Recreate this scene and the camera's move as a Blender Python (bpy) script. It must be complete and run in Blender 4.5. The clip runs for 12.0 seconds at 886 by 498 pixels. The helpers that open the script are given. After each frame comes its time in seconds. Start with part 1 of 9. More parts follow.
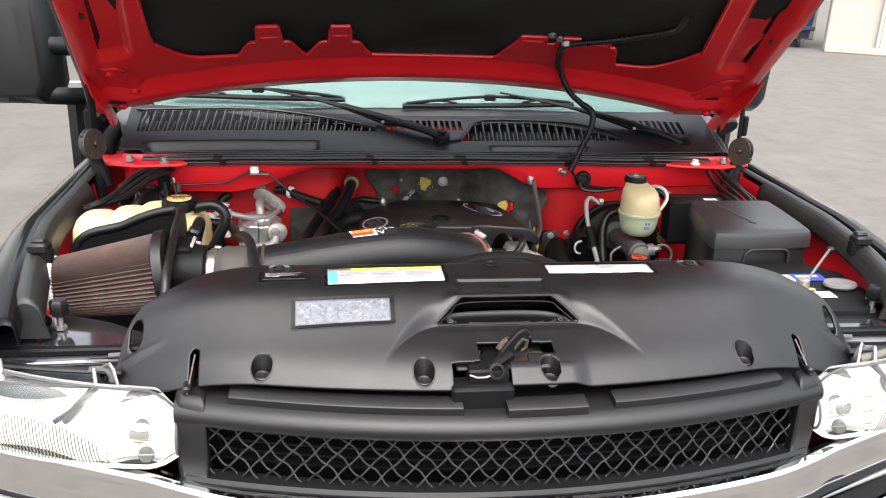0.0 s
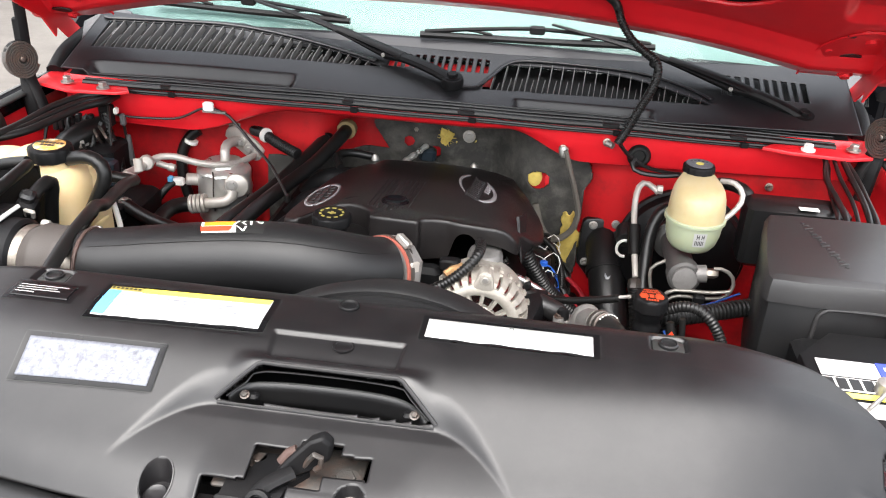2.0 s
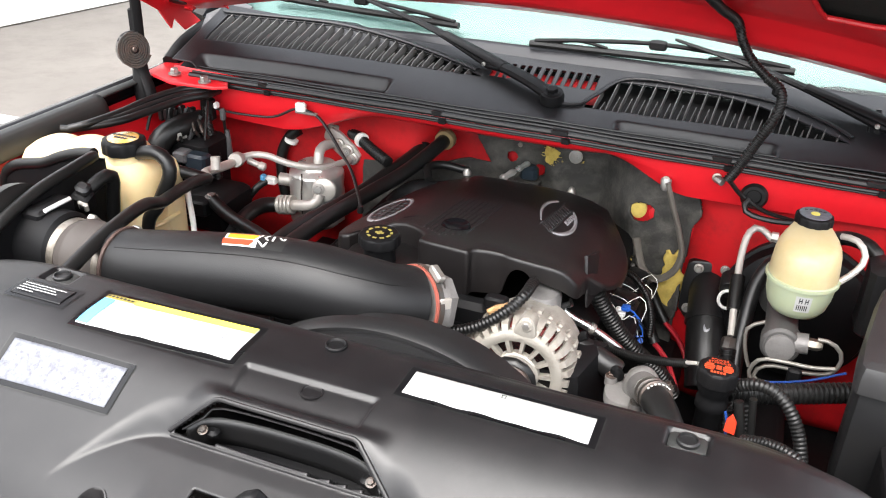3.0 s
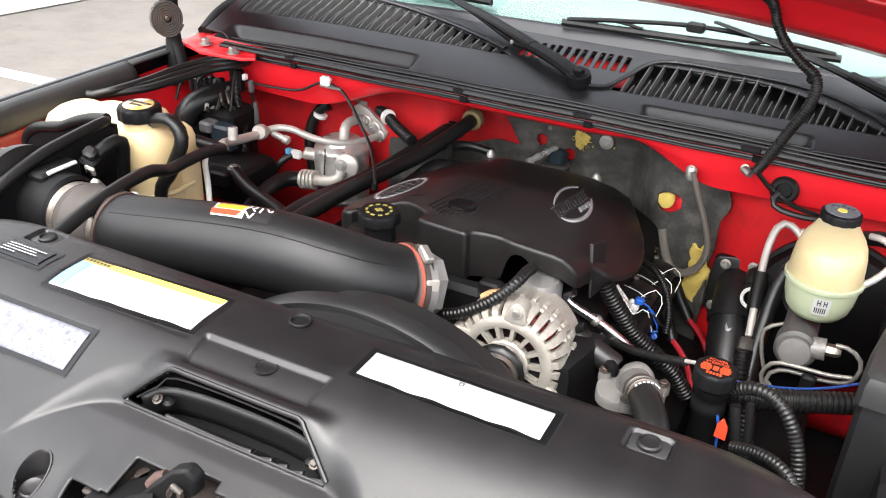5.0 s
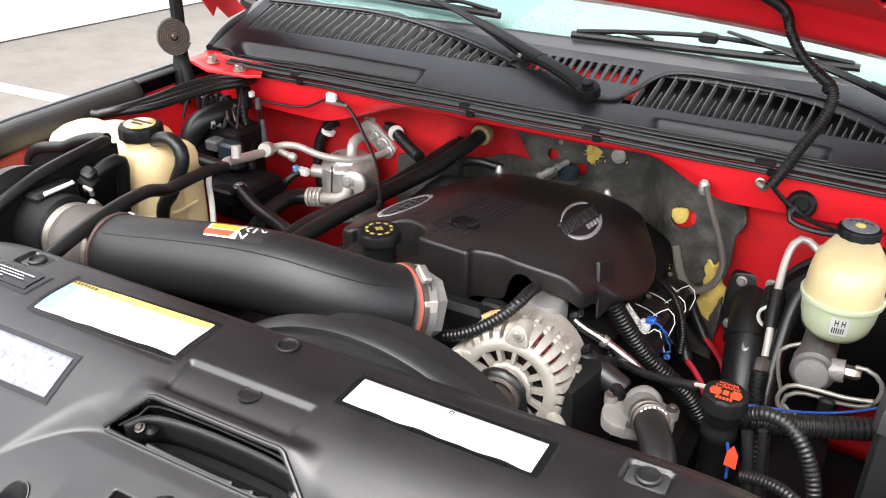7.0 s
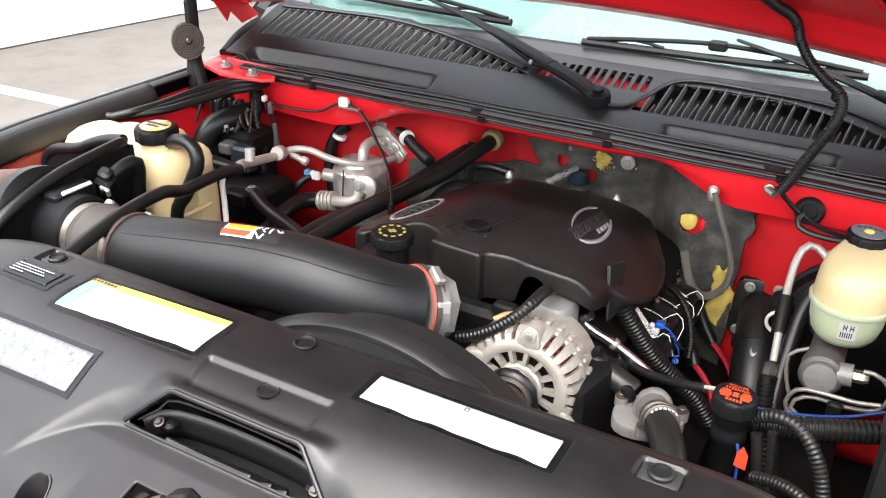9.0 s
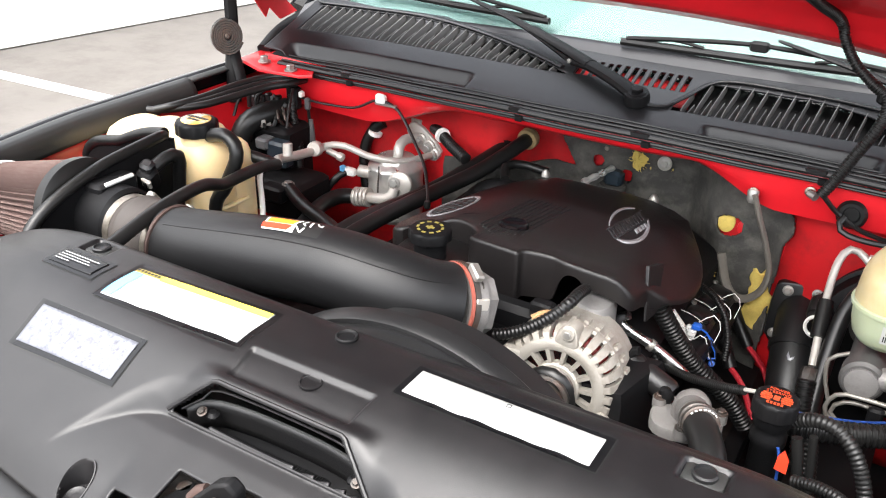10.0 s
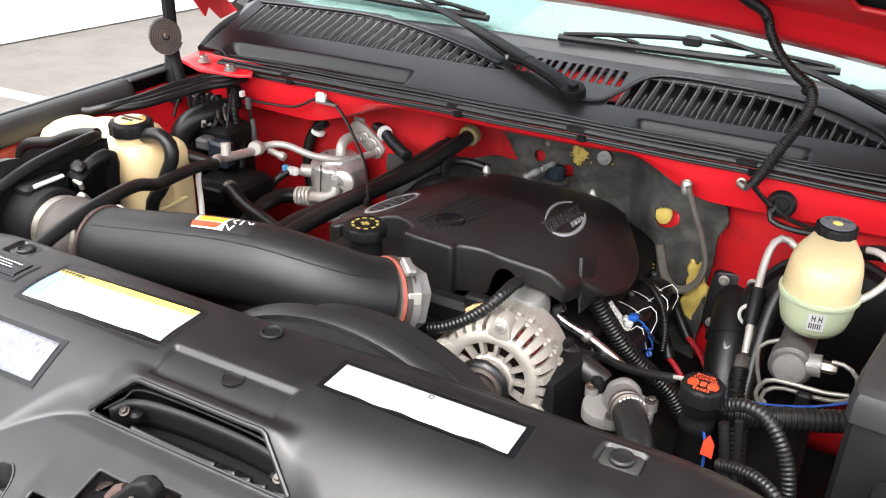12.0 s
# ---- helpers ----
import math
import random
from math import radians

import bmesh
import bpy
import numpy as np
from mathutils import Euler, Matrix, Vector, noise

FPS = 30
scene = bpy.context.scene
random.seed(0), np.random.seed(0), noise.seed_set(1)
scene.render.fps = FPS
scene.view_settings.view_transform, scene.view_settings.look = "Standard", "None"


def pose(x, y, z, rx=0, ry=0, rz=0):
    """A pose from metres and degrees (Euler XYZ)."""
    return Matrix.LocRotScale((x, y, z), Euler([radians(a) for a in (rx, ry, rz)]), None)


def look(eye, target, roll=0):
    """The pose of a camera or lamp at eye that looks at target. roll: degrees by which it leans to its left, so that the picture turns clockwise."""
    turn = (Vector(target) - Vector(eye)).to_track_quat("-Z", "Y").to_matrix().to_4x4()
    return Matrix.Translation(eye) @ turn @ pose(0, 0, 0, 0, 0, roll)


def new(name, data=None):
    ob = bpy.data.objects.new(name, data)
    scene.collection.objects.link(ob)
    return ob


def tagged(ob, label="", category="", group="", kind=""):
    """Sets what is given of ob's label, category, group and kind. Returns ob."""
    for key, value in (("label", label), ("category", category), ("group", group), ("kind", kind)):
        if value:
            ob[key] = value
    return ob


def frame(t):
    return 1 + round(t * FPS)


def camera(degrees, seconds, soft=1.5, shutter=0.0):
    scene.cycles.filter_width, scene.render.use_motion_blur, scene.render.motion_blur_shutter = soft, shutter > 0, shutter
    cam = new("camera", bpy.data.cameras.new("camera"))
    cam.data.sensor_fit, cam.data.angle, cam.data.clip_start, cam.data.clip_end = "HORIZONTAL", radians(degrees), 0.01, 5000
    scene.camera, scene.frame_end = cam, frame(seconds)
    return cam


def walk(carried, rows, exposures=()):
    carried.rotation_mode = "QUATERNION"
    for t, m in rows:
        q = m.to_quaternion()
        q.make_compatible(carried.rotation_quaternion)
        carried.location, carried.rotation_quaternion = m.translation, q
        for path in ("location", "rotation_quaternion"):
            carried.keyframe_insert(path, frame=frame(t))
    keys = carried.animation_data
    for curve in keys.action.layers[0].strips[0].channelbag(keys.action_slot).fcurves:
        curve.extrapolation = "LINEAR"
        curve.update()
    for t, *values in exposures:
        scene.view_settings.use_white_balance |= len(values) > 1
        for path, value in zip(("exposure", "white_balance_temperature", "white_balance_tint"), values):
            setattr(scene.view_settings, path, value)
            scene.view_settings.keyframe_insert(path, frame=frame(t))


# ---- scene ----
cam = camera(54.0, 12.0, 1.1)
PATH = [
    (0, (-0.282, -1.322, 1.657), (-0.007, 0.538, 0.976), 2.3),
    (0.5, (-0.235, -1.253, 1.644), (0.0, 0.592, 0.909), 2.3),
    (1, (-0.119, -1.113, 1.665), (0.063, 0.715, 0.874), 2.3),
    (1.5, (0.012, -0.965, 1.652), (0.034, 0.84, 0.791), 2.4),
    (2, (0.189, -0.805, 1.641), (-0.018, 0.965, 0.733), 2.9),
    (2.5, (0.293, -0.692, 1.634), (-0.14, 1.033, 0.719), 2.9),
    (3, (0.345, -0.639, 1.638), (-0.278, 1.019, 0.708), 2.2),
    (3.5, (0.383, -0.613, 1.629), (-0.322, 0.993, 0.667), 1.5),
    (5.5, (0.432, -0.553, 1.616), (-0.365, 1.012, 0.657), 2.0),
    (6, (0.438, -0.534, 1.611), (-0.389, 1.024, 0.668), 1.2),
    (6.5, (0.439, -0.527, 1.61), (-0.394, 1.03, 0.67), 1.0),
    (7, (0.442, -0.526, 1.61), (-0.396, 1.029, 0.672), 0.9),
    (9, (0.439, -0.545, 1.609), (-0.41, 1.014, 0.688), 1.3),
    (9.5, (0.433, -0.552, 1.606), (-0.438, 0.996, 0.687), 1.6),
    (10, (0.425, -0.556, 1.606), (-0.472, 0.975, 0.683), 1.5),
    (10.5, (0.435, -0.546, 1.602), (-0.462, 0.983, 0.676), 1.0),
    (11, (0.453, -0.535, 1.6), (-0.413, 1.015, 0.679), 1.0),
    (11.5, (0.463, -0.536, 1.602), (-0.374, 1.032, 0.684), 1.3),
    (12, (0.462, -0.541, 1.6), (-0.367, 1.031, 0.683), 1.6),
]
walk(cam, [(t, look(eye, target, roll)) for t, eye, target, roll in PATH], [(0.0, 2.08), (0.5, 2.08), (1.0, 2.18), (1.5, 2.3), (2.0, 2.58), (6.0, 2.72), (12.0, 2.72)])

# ---- world and light ----
SUN_EL, SUN_AZ = 64.0, 186.0
world = bpy.data.worlds.new("sky")
scene.world = world
world.use_nodes = True
wn = world.node_tree
for n_ in list(wn.nodes):
    wn.nodes.remove(n_)
w_out = wn.nodes.new("ShaderNodeOutputWorld")
w_bg = wn.nodes.new("ShaderNodeBackground")
w_sky = wn.nodes.new("ShaderNodeTexSky")
w_hsv = wn.nodes.new("ShaderNodeHueSaturation")
w_sky.sky_type = "NISHITA"
w_sky.sun_disc = False
w_sky.sun_elevation = radians(SUN_EL)
w_sky.sun_rotation = radians(SUN_AZ)
w_sky.dust_density = 4.0
w_sky.air_density = 1.0
w_hsv.inputs["Saturation"].default_value = 0.25
w_bg.inputs["Strength"].default_value = 0.15
wn.links.new(w_sky.outputs[0], w_hsv.inputs["Color"])
wn.links.new(w_hsv.outputs[0], w_bg.inputs["Color"])
wn.links.new(w_bg.outputs[0], w_out.inputs["Surface"])

sun_data = bpy.data.lights.new("sun", "SUN")
sun_data.energy = 0.75
sun_data.angle = radians(80)
sun_data.color = (1.0, 0.96, 0.9)
sun_ob = new("sun", sun_data)
az, el = radians(SUN_AZ), radians(SUN_EL)
sun_ob.matrix_world = look((0, 0, 10), Vector((0, 0, 10)) - Vector((math.sin(az) * math.cos(el), math.cos(az) * math.cos(el), math.sin(el))))


# ---- materials ----
def make(name, color, rough=0.5, metal=0.0, vary=0.15, scale=60.0, bump=0.1, fine=700.0, coat=0.0, rvary=0.12, spec=0.5,
         dirt_or_glare=None, dirt_or_glare_amount=0.0, sub=0.0):
    """A surface with colour and gloss that vary at two scales, a fine relief and, where given, a film of dust or
    painted glare.
    """
    m = bpy.data.materials.new(name)
    m.use_nodes = True
    t = m.node_tree
    b = t.nodes["Principled BSDF"]
    b.inputs["Roughness"].default_value = rough
    b.inputs["Metallic"].default_value = metal
    b.inputs["Specular IOR Level"].default_value = spec
    b.inputs["Coat Weight"].default_value = coat
    b.inputs["Coat Roughness"].default_value = 0.12
    if sub:
        b.inputs["Subsurface Weight"].default_value = sub
        b.inputs["Subsurface Radius"].default_value = (0.03, 0.022, 0.012)
        b.inputs["Subsurface Scale"].default_value = 0.5
    co = t.nodes.new("ShaderNodeTexCoord")
    big = t.nodes.new("ShaderNodeTexNoise")
    big.inputs["Scale"].default_value = scale * 0.2
    big.inputs["Detail"].default_value = 5
    small = t.nodes.new("ShaderNodeTexNoise")
    small.inputs["Scale"].default_value = fine
    small.inputs["Detail"].default_value = 3
    t.links.new(co.outputs["Object"], big.inputs["Vector"])
    t.links.new(co.outputs["Object"], small.inputs["Vector"])
    mix = t.nodes.new("ShaderNodeMix")
    mix.data_type = "RGBA"
    c = Vector(color)
    mix.inputs["A"].default_value = (*(c * (1 - vary)), 1)
    mix.inputs["B"].default_value = (*[min(1.0, v) for v in c * (1 + vary)], 1)
    t.links.new(big.outputs["Fac"], mix.inputs["Factor"])
    out = mix.outputs["Result"]
    if dirt_or_glare:
        film = t.nodes.new("ShaderNodeTexNoise")
        film.inputs["Scale"].default_value = scale * 0.45
        film.inputs["Detail"].default_value = 7
        film.inputs["Roughness"].default_value = 0.7
        t.links.new(co.outputs["Object"], film.inputs["Vector"])
        ramp = t.nodes.new("ShaderNodeMapRange")
        ramp.inputs["From Min"].default_value = 0.45
        ramp.inputs["From Max"].default_value = 0.72
        ramp.inputs["To Max"].default_value = dirt_or_glare_amount
        t.links.new(film.outputs["Fac"], ramp.inputs["Value"])
        dm = t.nodes.new("ShaderNodeMix")
        dm.data_type = "RGBA"
        dm.inputs["B"].default_value = (*dirt_or_glare, 1)
        t.links.new(ramp.outputs["Result"], dm.inputs["Factor"])
        t.links.new(out, dm.inputs["A"])
        out = dm.outputs["Result"]
    t.links.new(out, b.inputs["Base Color"])
    rr = t.nodes.new("ShaderNodeMapRange")
    rr.inputs["To Min"].default_value = max(0.02, rough - rvary)
    rr.inputs["To Max"].default_value = min(1.0, rough + rvary)
    t.links.new(big.outputs["Fac"], rr.inputs["Value"])
    t.links.new(rr.outputs["Result"], b.inputs["Roughness"])
    if bump:
        bp = t.nodes.new("ShaderNodeBump")
        bp.inputs["Strength"].default_value = bump
        bp.inputs["Distance"].default_value = 0.001
        t.links.new(small.outputs["Fac"], bp.inputs["Height"])
        t.links.new(bp.outputs["Normal"], b.inputs["Normal"])
    return m


RED = make("red_paint", (0.62, 0.010, 0.017), 0.40, 0, 0.10, 20, 0.05, 900, coat=0.25, dirt_or_glare=(0.22, 0.015, 0.018), dirt_or_glare_amount=0.2)
# darker, duller version of the red, blotched with a deeper red
RED_DULL = make("red_paint_darker", (0.44, 0.007, 0.010), 0.5, 0, 0.2, 30, 0.1, 500, spec=0.28, dirt_or_glare=(0.08, 0.012, 0.012), dirt_or_glare_amount=0.7)
PANEL_PAINT = make("gloss_black_panel", (0.02, 0.02, 0.022), 0.10, 0, 0.2, 10, 0.02, 900, coat=1.0, rvary=0.03, spec=1.0)
PANEL_PAINT.node_tree.nodes["Principled BSDF"].inputs["Coat IOR"].default_value = 2.0
BLACK_PAINT = make("black_paint", (0.005, 0.005, 0.006), 0.16, 0, 0.2, 10, 0.02, 900, rvary=0.05, spec=0.10)
PLASTIC = make("black_plastic", (0.008, 0.008, 0.0085), 0.36, 0, 0.15, 14, 0.22, 1500, spec=0.45, dirt_or_glare=(0.022, 0.020, 0.018), dirt_or_glare_amount=0.3, rvary=0.06)
COVER = make("moulded_cover_plastic", (0.0052, 0.0048, 0.0053), 0.37, 0, 0.2, 60, 0.18, 2000, dirt_or_glare=(0.017, 0.0152, 0.0158), dirt_or_glare_amount=0.4, rvary=0.06, spec=0.46)
ENGINE_PLASTIC = make("brown_black_plastic", (0.0075, 0.0064, 0.0065), 0.37, 0, 0.15, 18, 0.3, 1400, spec=0.42, dirt_or_glare=(0.025, 0.02, 0.018), dirt_or_glare_amount=0.25)
MATT = make("matt_black_plastic", (0.005, 0.005, 0.0055), 0.5, 0, 0.25, 25, 0.25, 900, spec=0.16, dirt_or_glare=(0.011, 0.0095, 0.0085), dirt_or_glare_amount=0.35)
RUBBER = make("black_rubber", (0.007, 0.007, 0.007), 0.36, 0, 0.2, 30, 0.1, 800, spec=0.35, dirt_or_glare=(0.014, 0.0125, 0.011), dirt_or_glare_amount=0.3)
GREY_PLASTIC = make("weathered_grey_plastic", (0.07, 0.07, 0.073), 0.5, 0, 0.12, 12, 0.25, 1300, dirt_or_glare=(0.17, 0.16, 0.15), dirt_or_glare_amount=0.25)
COWL = make("cowl_plastic", (0.0085, 0.009, 0.0105), 0.38, 0, 0.2, 10, 0.25, 1300, spec=0.42, dirt_or_glare=(0.028, 0.027, 0.027), dirt_or_glare_amount=0.45)
RAIL = make("fender_rail_grey", (0.014, 0.0148, 0.0142), 0.5, 0, 0.12, 14, 0.2, 1200, dirt_or_glare=(0.034, 0.033, 0.030), dirt_or_glare_amount=0.3)
TUBE = make("crackle_black_tube", (0.0075, 0.0075, 0.008), 0.40, 0, 0.2, 40, 0.28, 1500, rvary=0.08, spec=0.30)
ALU = make("cast_aluminium", (0.37, 0.345, 0.305), 0.48, 0.45, 0.2, 60, 0.8, 650, dirt_or_glare=(0.17, 0.14, 0.11), dirt_or_glare_amount=0.55)
ALU_BRIGHT = make("bright_aluminium", (0.72, 0.71, 0.69), 0.27, 1.0, 0.1, 40, 0.15, 600)
PIPE = make("aluminium_pipe", (0.47, 0.445, 0.41), 0.4, 0.35, 0.15, 40, 0.2, 500, dirt_or_glare=(0.3, 0.25, 0.2), dirt_or_glare_amount=0.4)
STEEL = make("zinc_steel", (0.36, 0.35, 0.33), 0.45, 0.8, 0.2, 80, 0.1, 600, dirt_or_glare=(0.22, 0.17, 0.12), dirt_or_glare_amount=0.5)
CLAMP_STEEL = make("worn_clamp_steel", (0.30, 0.27, 0.23), 0.38, 0.85, 0.35, 220, 0.1, 600, dirt_or_glare=(0.10, 0.07, 0.05), dirt_or_glare_amount=0.8)
DARK_STEEL = make("oily_steel", (0.07, 0.065, 0.06), 0.42, 0.6, 0.3, 90, 0.3, 500, dirt_or_glare=(0.16, 0.07, 0.04), dirt_or_glare_amount=0.45)
LINE_STEEL = make("dull_brake_line", (0.25, 0.235, 0.21), 0.42, 0.5, 0.2, 80, 0.1, 600)
RUST = make("rusty_steel", (0.045, 0.024, 0.019), 0.75, 0.1, 0.4, 200, 0.4, 600)
CHROME = make("chrome", (0.78, 0.78, 0.78), 0.06, 1.0, 0.04, 10, 0.0, rvary=0.03)
REFLECTOR = make("lamp_reflector", (0.74, 0.74, 0.73), 0.28, 0.15, 0.05, 10, 0.0, rvary=0.05)
INSULATION = make("firewall_mat", (0.034, 0.0325, 0.029), 0.85, 0, 0.35, 50, 0.9, 260, dirt_or_glare=(0.15, 0.14, 0.12), dirt_or_glare_amount=0.55)
LINER = make("hood_liner_felt", (0.024, 0.025, 0.024), 0.95, 0, 0.35, 25, 0.8, 250, spec=0.1, dirt_or_glare=(0.03, 0.034, 0.03), dirt_or_glare_amount=0.5)
WOOL = make("yellow_fibre_wool", (0.62, 0.46, 0.11), 0.95, 0, 0.3, 120, 1.0, 350, dirt_or_glare=(0.30, 0.20, 0.05), dirt_or_glare_amount=0.5)
TANK = make("cream_tank_plastic", (0.74, 0.58, 0.33), 0.45, 0, 0.08, 20, 0.1, 500, dirt_or_glare=(0.62, 0.43, 0.18), dirt_or_glare_amount=0.35, sub=0.35)
RES_TOP = make("yellowed_tank_plastic", (0.46, 0.385, 0.225), 0.4, 0, 0.1, 40, 0.06, 500, dirt_or_glare=(0.42, 0.30, 0.12), dirt_or_glare_amount=0.5, sub=0.3)
RES_LOW = make("pale_green_tank_plastic", (0.36, 0.40, 0.27), 0.4, 0, 0.06, 30, 0.06, 500, dirt_or_glare=(0.33, 0.35, 0.22), dirt_or_glare_amount=0.3, sub=0.3)
PAPER = make("white_label_paper", (0.44, 0.44, 0.43), 0.35, 0, 0.06, 60, 0.15, 300, rvary=0.1, coat=1.0)
FOIL_LABEL = make("worn_silver_label", (0.13, 0.136, 0.157), 0.5, 0.0, 0.3, 330, 0.2, 300, dirt_or_glare=(0.025, 0.027, 0.04), dirt_or_glare_amount=0.85)
YELLOW = make("yellow_print", (0.72, 0.62, 0.08), 0.4, 0, 0.25, 160, 0.05, coat=1.0)
BLUE = make("blue_print", (0.10, 0.36, 0.62), 0.4, 0, 0.2, 120, 0.05, coat=1.0)
BATTERY_BLUE = make("deep_blue_print", (0.03, 0.05, 0.36), 0.4, 0, 0.1, 40, 0.05)
INK = make("grey_print", (0.24, 0.245, 0.27), 0.5, 0, 0.3, 300, 0.0, coat=1.0)
BLACK_INK = make("black_print", (0.01, 0.01, 0.01), 0.45, 0, 0.1, 40, 0.0)
BACKING = make("black_label_backing", (0.004, 0.004, 0.0045), 0.28, 0, 0.1, 40, 0.03, 900, spec=0.3)
WHITE = make("white_plastic", (0.8, 0.79, 0.75), 0.4, 0, 0.06, 40, 0.05)
ORANGE = make("orange_print", (0.44, 0.05, 0.014), 0.45, 0, 0.1, 60, 0.0)
# amber print whose pale film paints the sky's glare into the colour
CAP_PRINT = make("glare_paled_amber_print", (0.74, 0.44, 0.10), 0.22, 0, 0.3, 160, 0.0, coat=1.0, dirt_or_glare=(0.75, 0.70, 0.60), dirt_or_glare_amount=0.9)
LOGO_RED = make("red_print", (0.72, 0.05, 0.02), 0.4, 0, 0.1, 60, 0.0)
LOGO_ORANGE = make("orange_decal", (0.85, 0.25, 0.02), 0.4, 0, 0.1, 60, 0.0)
FOIL = make("crumpled_foil", (0.66, 0.65, 0.62), 0.30, 0.75, 0.25, 120, 1.0, 110)
WIRE_STEEL = make("grille_wire_steel", (0.045, 0.045, 0.046), 0.35, 0.5, 0.2, 60, 0.1, 600)
SLAT = make("dusty_grey_louvre", (0.115, 0.112, 0.108), 0.5, 0, 0.2, 20, 0.2, 900)
DULL_CAST = make("dull_grey_casting", (0.19, 0.182, 0.175), 0.5, 0.35, 0.2, 60, 0.5, 500, dirt_or_glare=(0.06, 0.05, 0.045), dirt_or_glare_amount=0.5)
CAP_YELLOW = make("yellow_cap_print", (0.25, 0.205, 0.05), 0.45, 0, 0.1, 60, 0.0)
COPPER = make("red_copper_winding", (0.20, 0.012, 0.01), 0.35, 0.2, 0.4, 200, 0.4, 400)
FILTER = make("oiled_filter_gauze", (0.085, 0.050, 0.043), 0.85, 0, 0.25, 60, 0.7, 600, dirt_or_glare=(0.14, 0.11, 0.095), dirt_or_glare_amount=0.5)
BADGE_DARK = make("dark_badge_relief", (0.035, 0.035, 0.037), 0.35, 0.2, 0.2, 60, 0.05)
GREY_BADGE = make("grey_badge", (0.30, 0.30, 0.31), 0.4, 0.2, 0.1, 60, 0.05)
BLUE_WIRE = make("blue_wire", (0.02, 0.12, 0.55), 0.4, 0, 0.1, 60, 0.0)
NAVY_WIRE = make("dark_blue_wire", (0.012, 0.045, 0.20), 0.4, 0, 0.1, 60, 0.0)
RED_WIRE = make("red_wire", (0.36, 0.01, 0.02), 0.4, 0, 0.1, 60, 0.0)
TEAL = make("dark_teal_plastic", (0.012, 0.02, 0.028), 0.4, 0, 0.2, 60, 0.1)
STRAP = make("braided_strap", (0.15, 0.135, 0.115), 0.7, 0.2, 0.25, 150, 0.8, 900)
SILICONE = make("grey_silicone", (0.040, 0.033, 0.029), 0.7, 0, 0.12, 40, 0.2, 500)
ORANGE_SEAL = make("orange_silicone_seal", (0.26, 0.065, 0.045), 0.55, 0, 0.15, 60, 0.1)
ASPHALT = make("asphalt", (0.120, 0.110, 0.101), 0.85, 0, 0.25, 9.0, 0.9, 160, spec=0.25, dirt_or_glare=(0.075, 0.067, 0.060), dirt_or_glare_amount=0.6)
LINE_PAINT = make("road_paint", (0.42, 0.42, 0.41), 0.7, 0, 0.1, 10, 0.5, 200, dirt_or_glare=(0.4, 0.39, 0.38), dirt_or_glare_amount=0.5)
STUCCO = make("pale_stucco", (0.36, 0.335, 0.30), 0.85, 0, 0.06, 4, 0.8, 120)
WHITE_WALL = make("white_painted_wall", (0.84, 0.83, 0.80), 0.6, 0, 0.03, 3, 0.2, 120)
DUMPSTER = make("navy_dumpster_paint", (0.012, 0.014, 0.04), 0.5, 0, 0.2, 8, 0.3, 100)
BROWN = make("brown_dash", (0.09, 0.075, 0.06), 0.7, 0, 0.2, 30, 0.4)
AQUA_SHEET = make("pale_aqua_sheet", (0.075, 0.108, 0.102), 0.5, 0, 0.04, 10, 0.1)
TINTED = make("smoked_glass", (0.01, 0.012, 0.012), 0.06, 0, 0.1, 5, 0.0)
FRIT = make("black_glass_edge", (0.02, 0.02, 0.022), 0.3, 0, 0.1, 20, 0.0, spec=0.30, rvary=0.05)
TYRE = make("tyre_rubber", (0.015, 0.015, 0.015), 0.8, 0, 0.2, 30, 0.4)


def clear(name, tint, rough=0.02, share=0.25, sheen=0.9):
    """Clear thin glass or plastic: mostly see-through, with a real sheen."""
    m = bpy.data.materials.new(name)
    m.use_nodes = True
    t = m.node_tree
    b = t.nodes["Principled BSDF"]
    b.inputs["Base Color"].default_value = (*tint, 1)
    b.inputs["Roughness"].default_value = rough
    tr = t.nodes.new("ShaderNodeBsdfTransparent")
    tr.inputs["Color"].default_value = (*tint, 1)
    gl = t.nodes.new("ShaderNodeBsdfGlossy")
    gl.inputs["Roughness"].default_value = rough
    lw = t.nodes.new("ShaderNodeLayerWeight")
    pw_ = t.nodes.new("ShaderNodeMath")
    pw_.operation = "POWER"
    pw_.inputs[1].default_value = 5.0
    fr = t.nodes.new("ShaderNodeMath")
    fr.operation = "MULTIPLY_ADD"
    fr.inputs[1].default_value = sheen
    fr.inputs[2].default_value = 0.03
    t.links.new(lw.outputs["Facing"], pw_.inputs[0])
    t.links.new(pw_.outputs[0], fr.inputs[0])
    mx = t.nodes.new("ShaderNodeMixShader")
    t.links.new(fr.outputs[0], mx.inputs[0])
    t.links.new(tr.outputs[0], mx.inputs[1])
    t.links.new(gl.outputs[0], mx.inputs[2])
    m2 = t.nodes.new("ShaderNodeMixShader")
    m2.inputs[0].default_value = share
    t.links.new(mx.outputs[0], m2.inputs[1])
    t.links.new(b.outputs[0], m2.inputs[2])
    t.links.new(m2.outputs[0], t.nodes["Material Output"].inputs["Surface"])
    return m


GLASS = clear("windshield_glass", (0.90, 0.985, 0.97), 0.01, 0.0, 0.45)
LENS = clear("lamp_lens", (0.97, 0.97, 0.95), 0.03, 0.02, 0.6)
GRILLE = make("grille_plastic", (0.006, 0.006, 0.0065), 0.40, 0, 0.15, 14, 0.2, 1500, spec=0.42, dirt_or_glare=(0.014, 0.013, 0.012), dirt_or_glare_amount=0.3)


